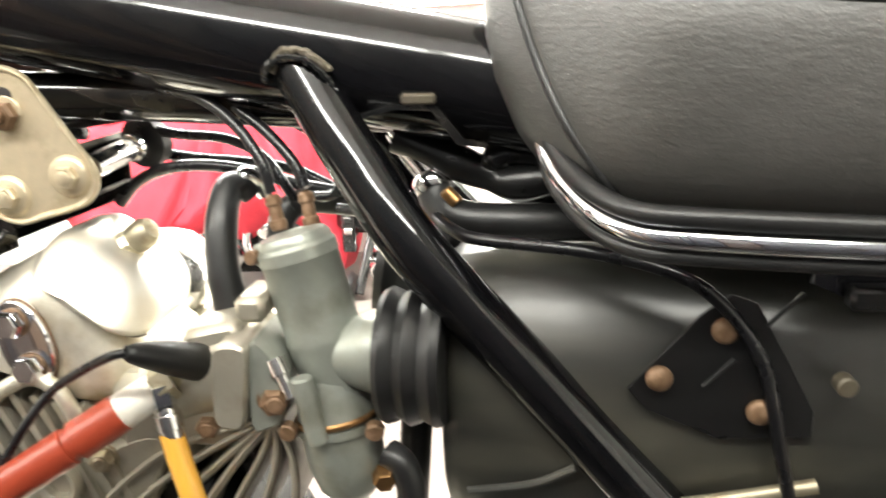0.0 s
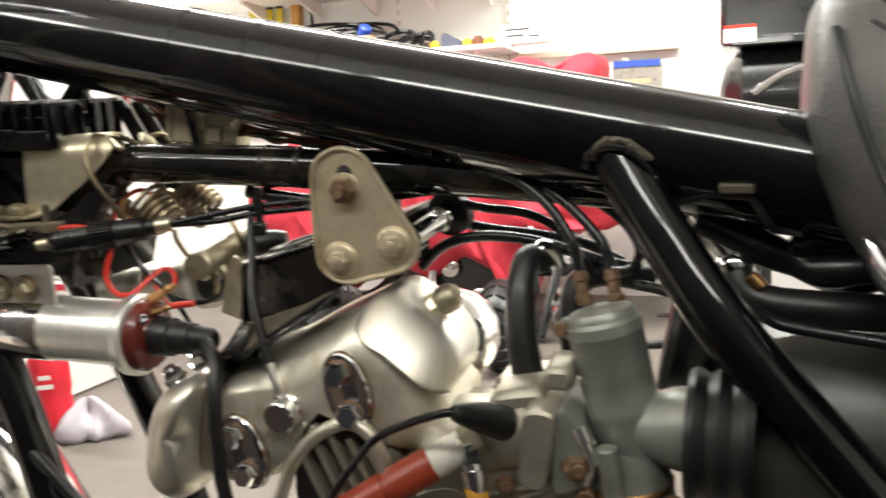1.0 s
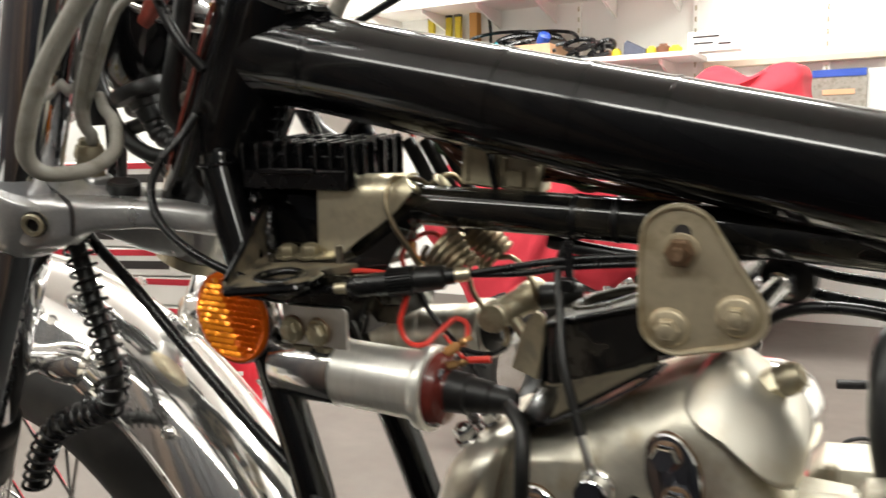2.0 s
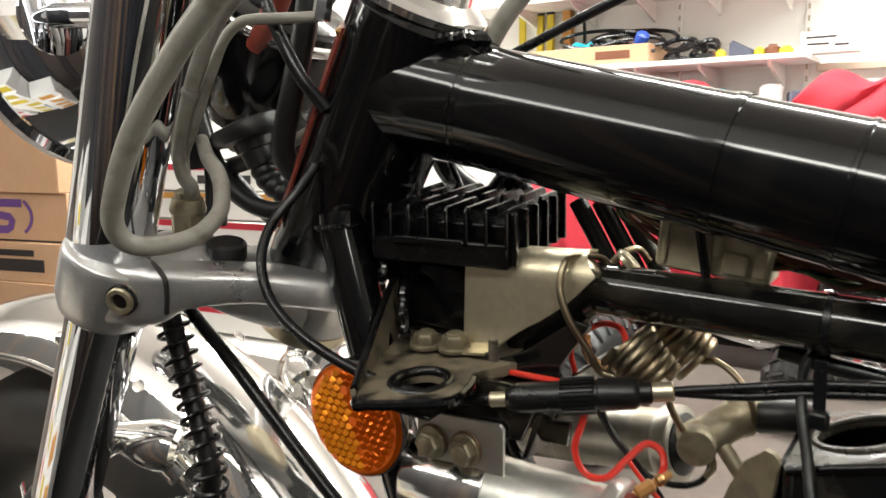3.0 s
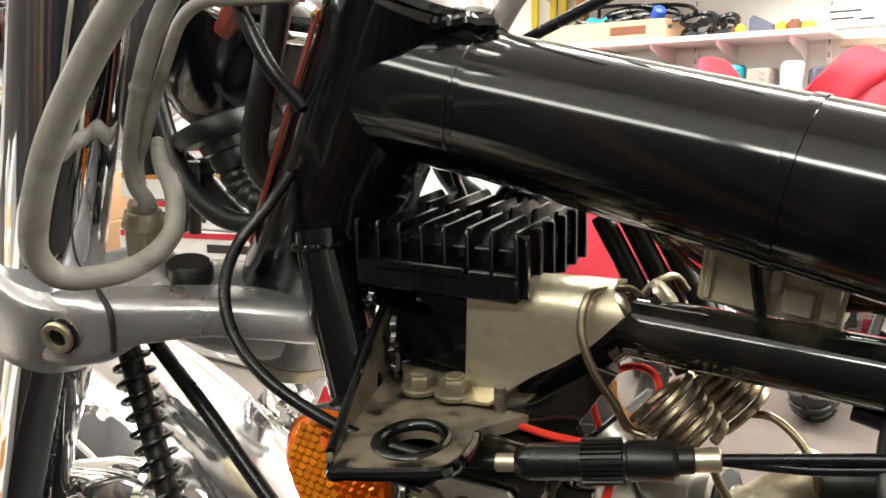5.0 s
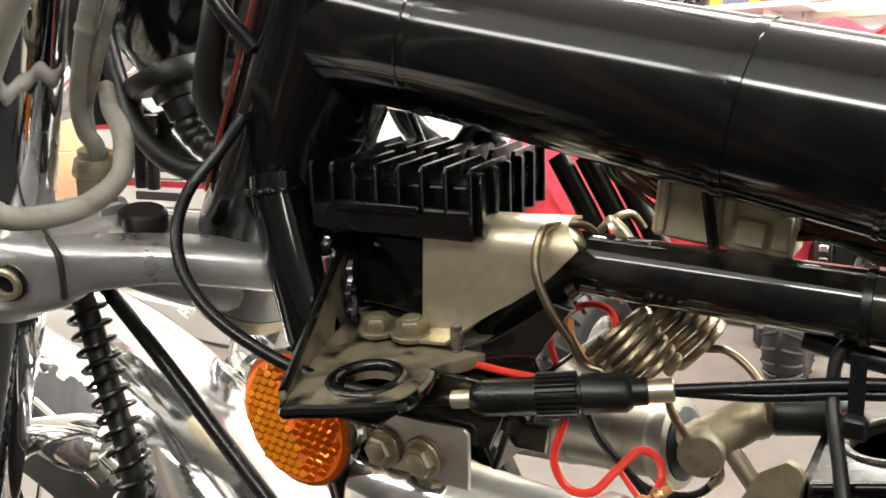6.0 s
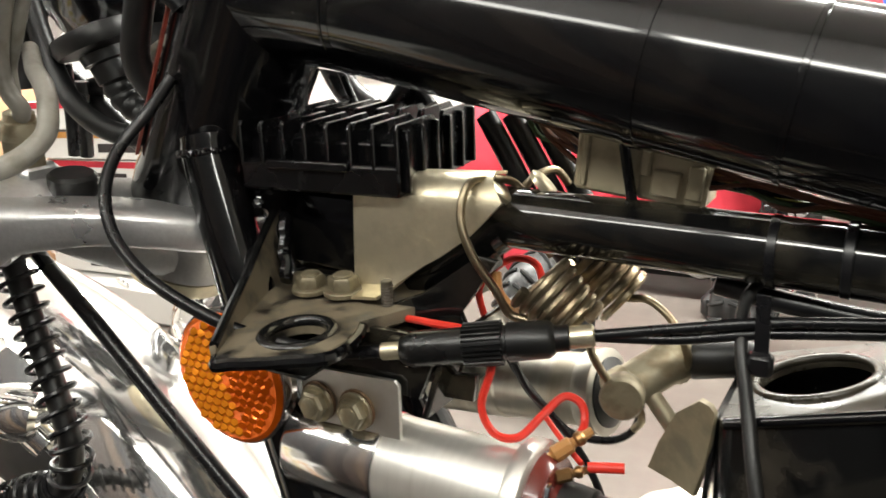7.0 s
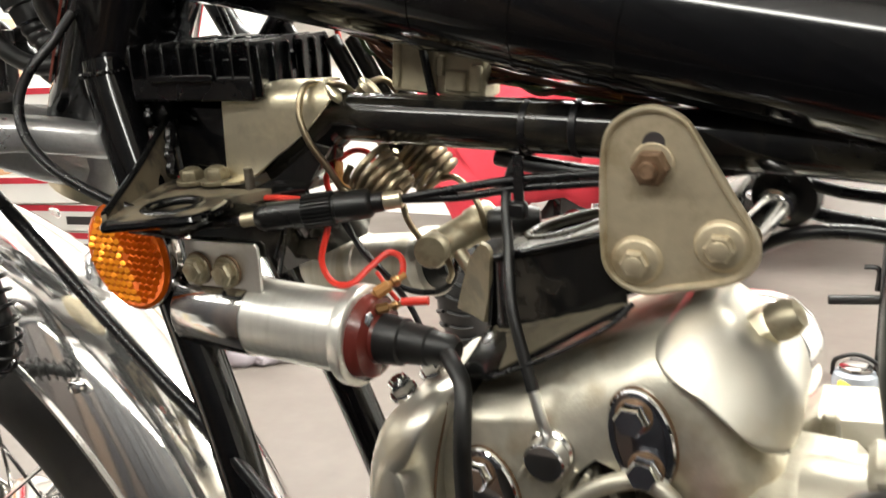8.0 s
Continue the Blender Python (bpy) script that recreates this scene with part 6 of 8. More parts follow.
WIRES = (
    (RED, 0.0016, [(-0.136, -0.027, 0.7015), (-0.124, -0.030, 0.7035), (-0.110, -0.034, 0.7055), (-0.096, -0.030, 0.704), (-0.088, -0.022, 0.700)], "red wire from the bracket stud"),
    (RED, 0.0017, [(-0.087, -0.026, 0.700), (-0.0855, -0.033, 0.690), (-0.0885, -0.036, 0.675), (-0.083, -0.036, 0.6645), (-0.074, -0.033, 0.6635), (-0.068, -0.024, 0.670), (-0.0625, -0.015, 0.6755), (-0.0555, -0.014, 0.6735), (-0.0525, -0.018, 0.6675), (-0.053, -0.026, 0.6640)], "looped red wire above the coil"),
    (RED, 0.0016, [(-0.105, 0.0, 0.695), (-0.108, 0.0, 0.708), (-0.105, 0.006, 0.7155), (-0.096, 0.01, 0.7215), (-0.086, 0.01, 0.7205), (-0.083, 0.01, 0.711), (-0.086, 0.008, 0.70)], "looped red wire under the frame tube"),
    (RED, 0.0017, [(-0.125, 0.045, 0.79), (-0.121, 0.042, 0.772), (-0.116, 0.040, 0.757), (-0.100, 0.036, 0.742)], "red wire beside the regulator"),
    (TAN_WIRE, 0.0026, [(-0.102, 0.004, 0.716), (-0.099, 0.0, 0.709), (-0.092, -0.002, 0.704), (-0.084, -0.002, 0.7015)], "tan cloth-wrapped wire"),
    (HOSE, 0.0017, [(-0.088, -0.018, 0.694), (-0.082, -0.016, 0.682), (-0.073, -0.010, 0.666), (-0.064, -0.002, 0.652), (-0.050, 0.006, 0.648), (-0.042, 0.014, 0.652), (-0.041, 0.02, 0.664)], "thin black wire below the springs"),
    (HOSE, 0.0017, [(-0.084, -0.018, 0.690), (-0.078, -0.016, 0.676), (-0.068, -0.010, 0.661), (-0.056, -0.008, 0.645), (-0.046, -0.010, 0.625), (-0.044, -0.012, 0.60)], "thin black wire below the springs"),
    (RED, 0.0012, [(-0.070, -0.015, 0.664), (-0.060, -0.022, 0.660), (-0.049, -0.030, 0.6572)], "short red wire at the coil"),
    (COPPER, 0.0014, [(-0.105, 0.03, 0.782), (-0.092, 0.024, 0.779), (-0.080, 0.022, 0.775), (-0.068, 0.022, 0.768)], "brown wire into the connector"),
    (COPPER, 0.0014, [(-0.110, 0.034, 0.784), (-0.095, 0.026, 0.783), (-0.080, 0.025, 0.772), (-0.068, 0.026, 0.762)], "brown wire into the connector"),
    (HOSE, 0.0014, [(-0.100, 0.03, 0.786), (-0.085, 0.022, 0.782), (-0.076, 0.022, 0.777), (-0.068, 0.020, 0.772)], "black wire into the connector"),
    (COPPER, 0.0015, [(-0.018, 0.022, 0.764), (0.0, 0.018, 0.760), (0.020, 0.014, 0.757), (0.045, 0.012, 0.754)], "brown wire out of the connector"),
    (TAN_WIRE, 0.0013, [(-0.018, 0.024, 0.760), (0.004, 0.020, 0.757), (0.028, 0.016, 0.756), (0.05, 0.012, 0.752)], "tan wire out of the connector"),
    (GREEN_WIRE, 0.0014, [(-0.018, 0.026, 0.757), (0.006, 0.024, 0.754), (0.030, 0.02, 0.751), (0.055, 0.014, 0.748)], "green wire out of the connector"),
    (HOSE, 0.0017, [(-0.018, 0.020, 0.767), (0.008, 0.016, 0.762), (0.03, 0.012, 0.760), (0.06, 0.010, 0.755)], "black wire out of the connector"),
)
for m, r, pts, lab in WIRES:
    part("wire", Shape().tube(pts, r, 8), m, bike, lab)
rnd = random.Random(21)
for k in range(7):
    m = (COPPER, HOSE, COPPER, TAN_WIRE, HOSE, GREEN_WIRE, COPPER)[k]
    d, e = rnd.uniform(-0.006, 0.006), rnd.uniform(-0.005, 0.005)
    part("wire", Shape().tube([(-0.118 + d, 0.040 + e, 0.790 + e), (-0.100 + e, 0.031 + d * 0.4, 0.785 + e), (-0.084 + d, 0.026, 0.777 + d), (-0.068, 0.020 + 0.0014 * k, 0.760 + 0.0022 * k)], 0.0012, 7), m, bike, "thin wire into the connector")
    part("wire", Shape().tube([(-0.020, 0.018 + 0.0014 * k, 0.757 + 0.0018 * k), (0.006 + d, 0.018 + e * 0.5, 0.757 + e), (0.034 + e, 0.014, 0.755 + d * 0.6), (0.075, 0.012 + e * 0.5, 0.750 + d * 0.6)], 0.0012, 7), m, bike, "thin wire out of the connector")
part("throttle_cable", Shape().tube([(-0.012, 0.012, 0.722), (0.015, 0.010, 0.719), (0.05, 0.012, 0.716), (0.09, 0.016, 0.716)], 0.0042, 10), HOSE, bike, "black cable clipped under the frame tube")

# head steady
STEADY = spline([(0.0515, -0.022, 0.735), (0.0545, -0.022, 0.7455), (0.063, -0.022, 0.7525), (0.074, -0.022, 0.7545), (0.085, -0.022, 0.750), (0.0925, -0.022, 0.740), (0.104, -0.022, 0.722), (0.1145, -0.022, 0.705), (0.1155, -0.022, 0.694), (0.109, -0.022, 0.6855), (0.098, -0.022, 0.681), (0.084, -0.022, 0.6775), (0.072, -0.022, 0.6745), (0.061, -0.022, 0.677), (0.0535, -0.022, 0.6845), (0.0515, -0.022, 0.697), (0.051, -0.022, 0.715)], 5, True)
sp = Shape().pillow(STEADY, [(0.0, 0.0006), (-0.0006, 0.0), (-0.0022, 0.0), (-0.0032, 0.0006), (-0.0034, 0.0016), (-0.0030, 0.0026), (-0.0016, 0.0034), (-0.0016, 0.006)])
steady = part("head_steady_plate", sp, BEIGE, bike, "dull zinc-plated triangular head steady plate", 30)
part("slot", Shape().slab([(0.073 + 0.0046 * math.cos(t) + (0.0), -0.0240, 0.7365 + 0.0046 * math.sin(t) + (0.0028 if math.sin(t) > 0 else 0)) for t in np.linspace(0, 2 * math.pi, 25)[:-1]], (0, 0.0006, 0), 0.0001), INK_AND_GAP, steady)
part("washer", Shape().rod((0.073, -0.0238, 0.731), (0.073, -0.0252, 0.731), 0.0088, 24, 0.0004), BEIGE, steady)
bolt((0.073, -0.025, 0.7300), (0, -1, 0), 0.0077, 0.0055, RUST, steady, 0, "nut", True)
part("stud", Shape().rod((0.073, -0.025, 0.7300), (0.073, -0.034, 0.7300), 0.0036, 14), RUST, steady)
for x, z in ((0.0675, 0.6893), (0.1010, 0.6993)):
    part("boss", Shape().lathe((x, -0.0230, z), (x, -0.0262, z), [(0, 0.0112), (0.0012, 0.0108), (0.0026, 0.0094), (0.003, 0.0088)], 28), BEIGE, steady)
    bolt((x, -0.0258, z), (0, -1, 0), 0.0062, 0.0045, BEIGE, steady, 0, "bolt")
sb = Shape()


def box_top(x):
    return 0.6825 + 0.31 * x


def box_weld(x):
    return 0.6435 + 0.37 * x


# rounded front corner, front face and left end of the box
foot = [(-0.004, 0.045), (-0.0045, -0.006), (-0.0035, -0.0130), (-0.0005, -0.0170), (0.004, -0.0185), (0.030, -0.0185), (0.050, -0.0185), (0.062, -0.0185)]
sb.sheet([[(x, y, box_weld(x) - 0.006 - (0.03 if x < 0 else 0)) for x, y in foot], [(x, y, (box_weld(x) + box_top(x)) / 2) for x, y in foot], [(x, y, box_top(x) - 0.001) for x, y in foot]], 0.0024)
box = part("head_steady_box", sb, BLACK_OLD, bike, "black pressed-steel head steady box", 50)
fl_up = [(-0.0040, -0.012), (0.004, -0.0190), (0.022, -0.0190), (0.040, -0.0190), (0.062, -0.0190)]
fl_low = [(-0.0045, -0.038, 0.6290), (0.006, -0.041, 0.6310), (0.022, -0.040, 0.6420), (0.040, -0.038, 0.6545), (0.066, -0.034, 0.6715)]
flange = part("box_flange", Shape().sheet([[(x, y, box_weld(x) - 0.001) for x, y in fl_up], fl_low], 0.0022), DUST_TAN, box, "dusty lower flange of the box")
weld("weld", [(x, y - 0.001, box_weld(x)) for x, y in fl_up], 0.0016, box, DUST_TAN)
part("flange_rim", Shape().tube(fl_low, 0.0012, 8), BLACK, box)
part("box_end", Shape().slab([(-0.0050, 0.002, 0.6800), (-0.0055, -0.012, 0.6790), (-0.0070, -0.016, 0.645), (-0.0100, -0.041, 0.629), (-0.0110, -0.046, 0.606), (-0.0110, 0.03, 0.606), (-0.0050, 0.03, 0.68)], (0.0018, 0, 0), 0.0005), BLACK_OLD, box)
part("box_skirt", Shape().sheet([[(x, y, box_weld(x) - 0.001) for x, y in ((-0.0070, -0.013), (-0.0040, -0.0185), (0.0060, -0.0196), (0.0105, -0.0194))], [(-0.0100, -0.040, 0.6285), (-0.006, -0.0425, 0.6290), (0.006, -0.0425, 0.6325), (0.0105, -0.0420, 0.6350)]], 0.0022), BLACK_OLD, box, "black folded corner of the box")
part("box_tab", Shape().sheet([[(-0.0320, 0.000, 0.6440), (-0.0215, -0.003, 0.6425), (-0.0110, -0.012, 0.6440)], [(-0.0275, -0.002, 0.6580), (-0.0170, -0.007, 0.6600), (-0.0070, -0.014, 0.6600)], [(-0.0200, -0.007, 0.6750), (-0.0115, -0.013, 0.6760), (-0.0050, -0.016, 0.6740)], [(-0.0100, -0.015, 0.6860), (-0.0060, -0.0165, 0.6855), (-0.0040, -0.0170, 0.6830)]], 0.0022), BEIGE_DULL, box, "dusty tan tab on the end of the box", 60)
part("box_wire", Shape().tube([(0.010, -0.047, 0.635), (0.036, -0.044, 0.6485), (0.060, -0.038, 0.6640), (0.069, -0.034, 0.6740)], 0.0011, 10), HOSE, box)
hc = Vector((0.0250, 0.0125, 0.6905))
e_x, e_y = Vector((1, 0.0, 0.31)).normalized(), Vector((0, 1, 0))
inner = [hc + e_x * 0.0200 * math.cos(t) + e_y * 0.0180 * math.sin(t) for t in np.linspace(0, 2 * math.pi, 41)[:-1]]
rect = []
for t in np.linspace(0, 2 * math.pi, 41)[:-1]:
    c, s = math.cos(t), math.sin(t)
    k = 1 / max(abs(c), abs(s))
    rect.append(hc + e_x * (0.0255 + 0.0535 * c * k) + e_y * 0.0312 * s * k)
nz = e_x.cross(e_y)
top = Shape().rings([[q - nz * 0.003 for q in inner], [q - nz * 0.001 for q in inner], [hc + (q - hc) * 1.05 + nz * 0.0012 for q in inner], [hc + (q - hc) * 1.22 for q in inner], rect, [q - nz * 0.003 for q in rect], [q - nz * 0.003 for q in inner]], (False, False))
tp = part("top_plate", top, BOX_TOP, box, "worn black steel top plate with an oval hole", 45)
part("hole_rim", Shape().tube([tuple(hc + (q - hc) * 1.06 + nz * 0.0006) for q in inner + inner[:1]], 0.0017, 10, 1, smooth=False), BOX_TOP, tp, "rolled rim of the oval hole")
part("front_fold", Shape().tube([tuple(hc + e_x * u - e_y * 0.0310 - nz * 0.0016) for u in (-0.027, 0.0, 0.03, 0.06, 0.078)], 0.0022, 10, 3), BLACK, tp, "glossy folded front edge of the box")
part("box_floor", Shape().slab([(-0.002, -0.017, box_weld(-0.002) + 0.004), (0.098, -0.017, box_weld(0.098) + 0.004), (0.098, 0.042, box_weld(0.098) + 0.004), (-0.002, 0.042, box_weld(-0.002) + 0.004)], (0, 0, 0.002)), BLACK_OLD, box)
part("box_back", Shape().slab([(-0.003, 0.042, 0.640), (0.098, 0.042, 0.676), (0.098, 0.042, 0.712), (-0.003, 0.042, 0.680)], (0, 0.002, 0)), BLACK_OLD, box)
part("mount_tube", Shape().lathe((0.1095, -0.0175, 0.7025), (0.1195, 0.0290, 0.7098), [(0, 0.0062), (0.030, 0.0062), (0.0305, 0.0078), (0.038, 0.0078), (0.0385, 0.005)], 28), CHROME_OLD, box, "bright alloy mounting tube")
part("rubber_mount", Shape().lathe((0.1178, 0.0210, 0.7086), (0.1200, 0.0310, 0.7101), [(0, 0.0108), (0.001, 0.0140), (0.008, 0.0145), (0.010, 0.0125)], 28), RUBBER, box)
# ---------------------------------------------------------------- engine
def xz(pts, y):
    return [(x, y, z) for x, z in pts]


BODY = spline(xz([(-0.036, 0.600), (-0.024, 0.617), (-0.006, 0.626), (0.020, 0.637), (0.046, 0.652), (0.066, 0.662), (0.084, 0.670), (0.100, 0.669), (0.113, 0.660), (0.123, 0.646), (0.130, 0.628), (0.136, 0.610), (0.136, 0.594), (0.124, 0.588), (0.112, 0.594), (0.098, 0.600), (0.086, 0.605), (0.070, 0.604), (0.054, 0.599), (0.040, 0.588), (0.030, 0.572), (0.020, 0.556), (-0.010, 0.548), (-0.030, 0.556)], 0), 4, True)


def domed(front, radius, back):
    """Layers of a block whose front edge is rounded by a radius."""
    return [(back, 0.0)] + [(front + radius * (1 - math.sin(t)), radius * (1 - math.cos(t))) for t in np.linspace(0, radians(78), 9)]


rocker = part("rocker_box", Shape().pillow(BODY, domed(-0.0625, 0.034, 0.02)), ROCKER, bike, "aged polished alloy rocker box", 60)
RK = Vector((-0.005, 0.017, -0.009))
rocker.location = RK
LID_XZ = [(0.082, 0.662), (0.0945, 0.6555), (0.108, 0.6465), (0.1205, 0.6370), (0.1310, 0.6290), (0.1390, 0.6280), (0.1415, 0.6385), (0.1385, 0.6505), (0.131, 0.661), (0.1175, 0.6710), (0.1045, 0.679), (0.094, 0.679), (0.086, 0.672)]
LID_Y = [-0.044, -0.0530, -0.0570, -0.0565, -0.0520, -0.0440, -0.034, -0.029, -0.026, -0.026, -0.028, -0.032, -0.038]
# the rim's outline, and a smooth dome over it
LID = spline([(x, y, z) for (x, z), y in zip(LID_XZ, LID_Y)], 5, True)
lid_mid = Vector((0.1105, -0.0680, 0.6480))


LID_N = np.linalg.lstsq(np.array([(x, z, 1.0) for x, z in LID_XZ]), np.array(LID_Y), rcond=None)[0]


def lid_ring(k):
    """The lid at a fraction k of its outline: a tilted, nearly flat face with a rounded rim."""
    out = []
    for q in LID:
        x, z = lid_mid.x + (q.x - lid_mid.x) * k, lid_mid.z + (q.z - lid_mid.z) * k
        face = float(LID_N[0] * x + LID_N[1] * z + LID_N[2])
        rim = q.y - float(LID_N[0] * q.x + LID_N[1] * q.z + LID_N[2])
        out.append(Vector((x, face + rim * k ** 4 - 0.0135 * (1 - k ** 3.4) ** 0.5, z)))
    return out


lid = part("valve_cover", Shape().rings([[Vector((lid_mid.x + (q.x - lid_mid.x) * k, y, lid_mid.z + (q.z - lid_mid.z) * k)) for q in LID] for k, y in ((0.80, 0.012), (0.93, 0.008), (0.99, -0.002))] + [lid_ring(k) for k in (1.0, 0.99, 0.97, 0.94, 0.90, 0.85, 0.78, 0.70, 0.60, 0.48, 0.34, 0.18, 0.02)]), LID_ALLOY, bike, "polished alloy valve cover", 60)
lid.location = RK
part("joint_line", Shape().tube([(q.x - 0.0004, q.y - 0.0010, q.z - 0.0004) for q in LID[:26:2]], 0.0010, 8, 2), INK_AND_GAP, lid, "dark joint line of the cover")
part("valve_cover", Shape().lathe((0.100, 0.052, 0.622), (0.142, 0.054, 0.620), [(0, 0.030), (0.012, 0.031), (0.022, 0.029), (0.031, 0.023), (0.037, 0.014), (0.040, 0.004)], 36), POLISHED, bike, "bright polished valve cover on the far side", 60)
EXH = spline(xz([(-0.030, 0.6165), (-0.022, 0.6205), (-0.0135, 0.6190), (-0.0155, 0.605), (-0.019, 0.590), (-0.022, 0.570), (-0.024, 0.548), (-0.040, 0.540), (-0.054, 0.550), (-0.0555, 0.575), (-0.050, 0.596), (-0.041, 0.610)], 0), 5, True)
ex = part("valve_cover", Shape().pillow(EXH, domed(-0.070, 0.020, 0.03)), LID_ALLOY, bike, "polished alloy exhaust valve cover", 60)
part("gasket", Shape().tube([(-0.0140, -0.0490, 0.6180), (-0.0158, -0.0510, 0.605), (-0.0192, -0.0510, 0.590), (-0.0222, -0.0510, 0.570), (-0.0242, -0.0505, 0.549)], 0.0011, 8), RUST, ex)
for at in ((-0.044, -0.038, 0.612), (-0.036, -0.022, 0.618)):
    bolt(at, (-0.25, -0.35, 1), 0.0062, 0.008, CHROME_OLD, ex, 0.0075, "acorn_nut")
nb = part("domed_nut", Shape().hexagon((0.1080, -0.0035, 0.6525), (0.1215, -0.0042, 0.6618), 0.0092), ZINC, bike, "brass-tinted domed nut")
part("dome", Shape().lathe((0.1205, -0.0041, 0.6611), (0.1325, -0.0050, 0.6690), [(0, 0.0082), (0.002, 0.0086), (0.008, 0.0084), (0.012, 0.006), (0.0135, 0.002)], 24), STEEL, nb)


def cover_plate(c, along, half, wide, y, mat):
    a = unit((along[0], 0, along[1]))
    b = Vector((a.z, 0, -a.x))
    pts = [Vector((c[0], y, c[1])) + a * half * math.cos(t) + b * wide * math.sin(t) for t in np.linspace(0, 2 * math.pi, 41)[:-1]]
    cov = part("spindle_cover", Shape().pillow(pts, [(0.004, 0.0), (-0.0022, 0.0), (-0.0030, 0.0008), (-0.0032, 0.004)]), mat, rocker, "chrome oval rocker spindle cover with rusty rim")
    part("rust_rim", Shape().tube([tuple(q + Vector((0, 0.0004, 0))) for q in pts + pts[:1]], 0.0007, 8, 1, smooth=False), RUST, cov)
    for s in (-1, 1):
        q = Vector((c[0], y - 0.003, c[1])) + a * half * 0.52 * s
        part("rust_washer", Shape().rod(q, q + Vector((0, -0.0014, 0)), 0.0078, 24, 0.0003), RUST, cov)
        part("cover_bolt", Shape().hexagon(q, q + Vector((0, -0.0085, 0.0006)), 0.0072), CHROME, cov, "chrome hexagon bolt")
    return cov


cover_plate((0.0825, 0.628), (0.010, -0.042), 0.0235, 0.0140, -0.0632, CHROME)
cover_plate((0.0110, 0.5820), (0.012, -0.042), 0.0240, 0.0150, -0.0632, CHROME)
fb = Vector((0.0420, -0.0590, 0.6120))
fd = part("feed_union", Shape().rod(fb, fb + Vector((0, -0.006, 0)), 0.0104, 32), CHROME_OLD, rocker, "rusty chrome oil feed union")
part("feed_bolt", Shape().rod(fb + Vector((0, -0.006, -0.0006)), fb + Vector((0, -0.0145, -0.001)), 0.0096, 32, 0.0008), CHROME, fd, "round polished bolt head")
part("feed_stem", Shape().tube([tuple(fb + Vector((-0.001, -0.004, 0.007))), (0.0395, -0.0665, 0.627), (0.0330, -0.0630, 0.643)], 0.0027, 12), ALU, fd, "bright steel oil feed stem")
part("oil_feed_pipe", Shape().tube([(0.0290, -0.0465, 0.6315), (0.0235, -0.0430, 0.645), (0.0150, -0.0360, 0.666), (0.0080, -0.022, 0.688), (0.0020, -0.010, 0.708), (0.0, 0.004, 0.720), (0.006, 0.014, 0.728)], [0.0030, 0.0028, 0.0026, 0.0025, 0.0024, 0.0024, 0.0024], 14), RUBBER, bike, "black rubber oil feed pipe to the rocker box")
for k in range(6):
    q = Vector((0.028 + 0.0056 * k, -0.0605, 0.598 + 0.0016 * k - 0.0003 * k * k))
    part("cast_rib", Shape().box(q, (0.0026, 0.006, 0.012), 0.001, pose(0, 0, 0, 0, 28, 0).to_3x3()), ROCKER, rocker)

# cylinder head below
hd = Shape()
hd.box((0.075, 0.02, 0.556), (0.10, 0.10, 0.09), 0.008)
hd.box((0.140, -0.01, 0.575), (0.05, 0.075, 0.05), 0.008)
cyl_head = part("cylinder_head", hd, HEAD, bike, "dull cast alloy cylinder head")
# black sheet that stands in for the shade deep behind the fins
part("recess_shade", Shape().slab(spline(xz([(0.032, 0.555), (0.040, 0.580), (0.055, 0.5965), (0.075, 0.6015), (0.094, 0.594), (0.106, 0.575), (0.112, 0.54), (0.070, 0.52), (0.036, 0.53)], -0.0335), 4, True), (0, 0.002, 0), 0.0003), INK_AND_GAP, cyl_head)
for k in range(6):
    x = 0.040 + 0.0112 * k
    hgt = 0.583 + 0.012 * math.sin(math.pi * (k + 0.9) / 6.5)
    part("cooling_fin", Shape().slab([(x, -0.030, hgt), (x + 0.036, -0.030, hgt - 0.075), (x + 0.036, -0.050, hgt - 0.077), (x + 0.002, -0.0485, hgt - 0.004)], (0.0034, 0, 0.0016), 0.0008), HEAD, cyl_head, "dull alloy cooling fin")
    part("fin_edge", Shape().slab([(x + 0.002, -0.0485, hgt - 0.004), (x + 0.036, -0.050, hgt - 0.077), (x + 0.036, -0.0515, hgt - 0.077), (x + 0.002, -0.0500, hgt - 0.004)], (0.0034, 0, 0.0016), 0.0005), HEAD, cyl_head, "alloy edge strip of the fin")
part("arch_rim", Shape().tube([(0.0300, -0.050, 0.5467), (0.0390, -0.050, 0.5687), (0.0520, -0.050, 0.5860), (0.0640, -0.050, 0.5955), (0.0790, -0.050, 0.6015), (0.0915, -0.050, 0.5955), (0.0985, -0.050, 0.5814), (0.104, -0.050, 0.560)], 0.0042, 12), ROCKER, cyl_head, "cast rim arching over the fins")
ledge = part("head_ledge", Shape().slab(spline(xz([(0.0600, 0.5220), (0.0862, 0.5481), (0.1100, 0.5605), (0.1357, 0.5693), (0.1480, 0.5640), (0.1384, 0.5450), (0.1250, 0.5250)], -0.048), 3, True), (0, 0.05, 0), 0.003), HEAD, cyl_head, "cast ledge below the spark plug")
part("ledge_boss", Shape().lathe((0.0852, -0.046, 0.5429), (0.0852, -0.056, 0.5429), [(0, 0.013), (0.008, 0.012), (0.010, 0.0105), (0.0085, 0.0075), (0.004, 0.007)], 28), HEAD, ledge)
bolt((0.1100, -0.049, 0.5560), (0.1, -1, 0), 0.0062, 0.006, STEEL, ledge, 0.008)
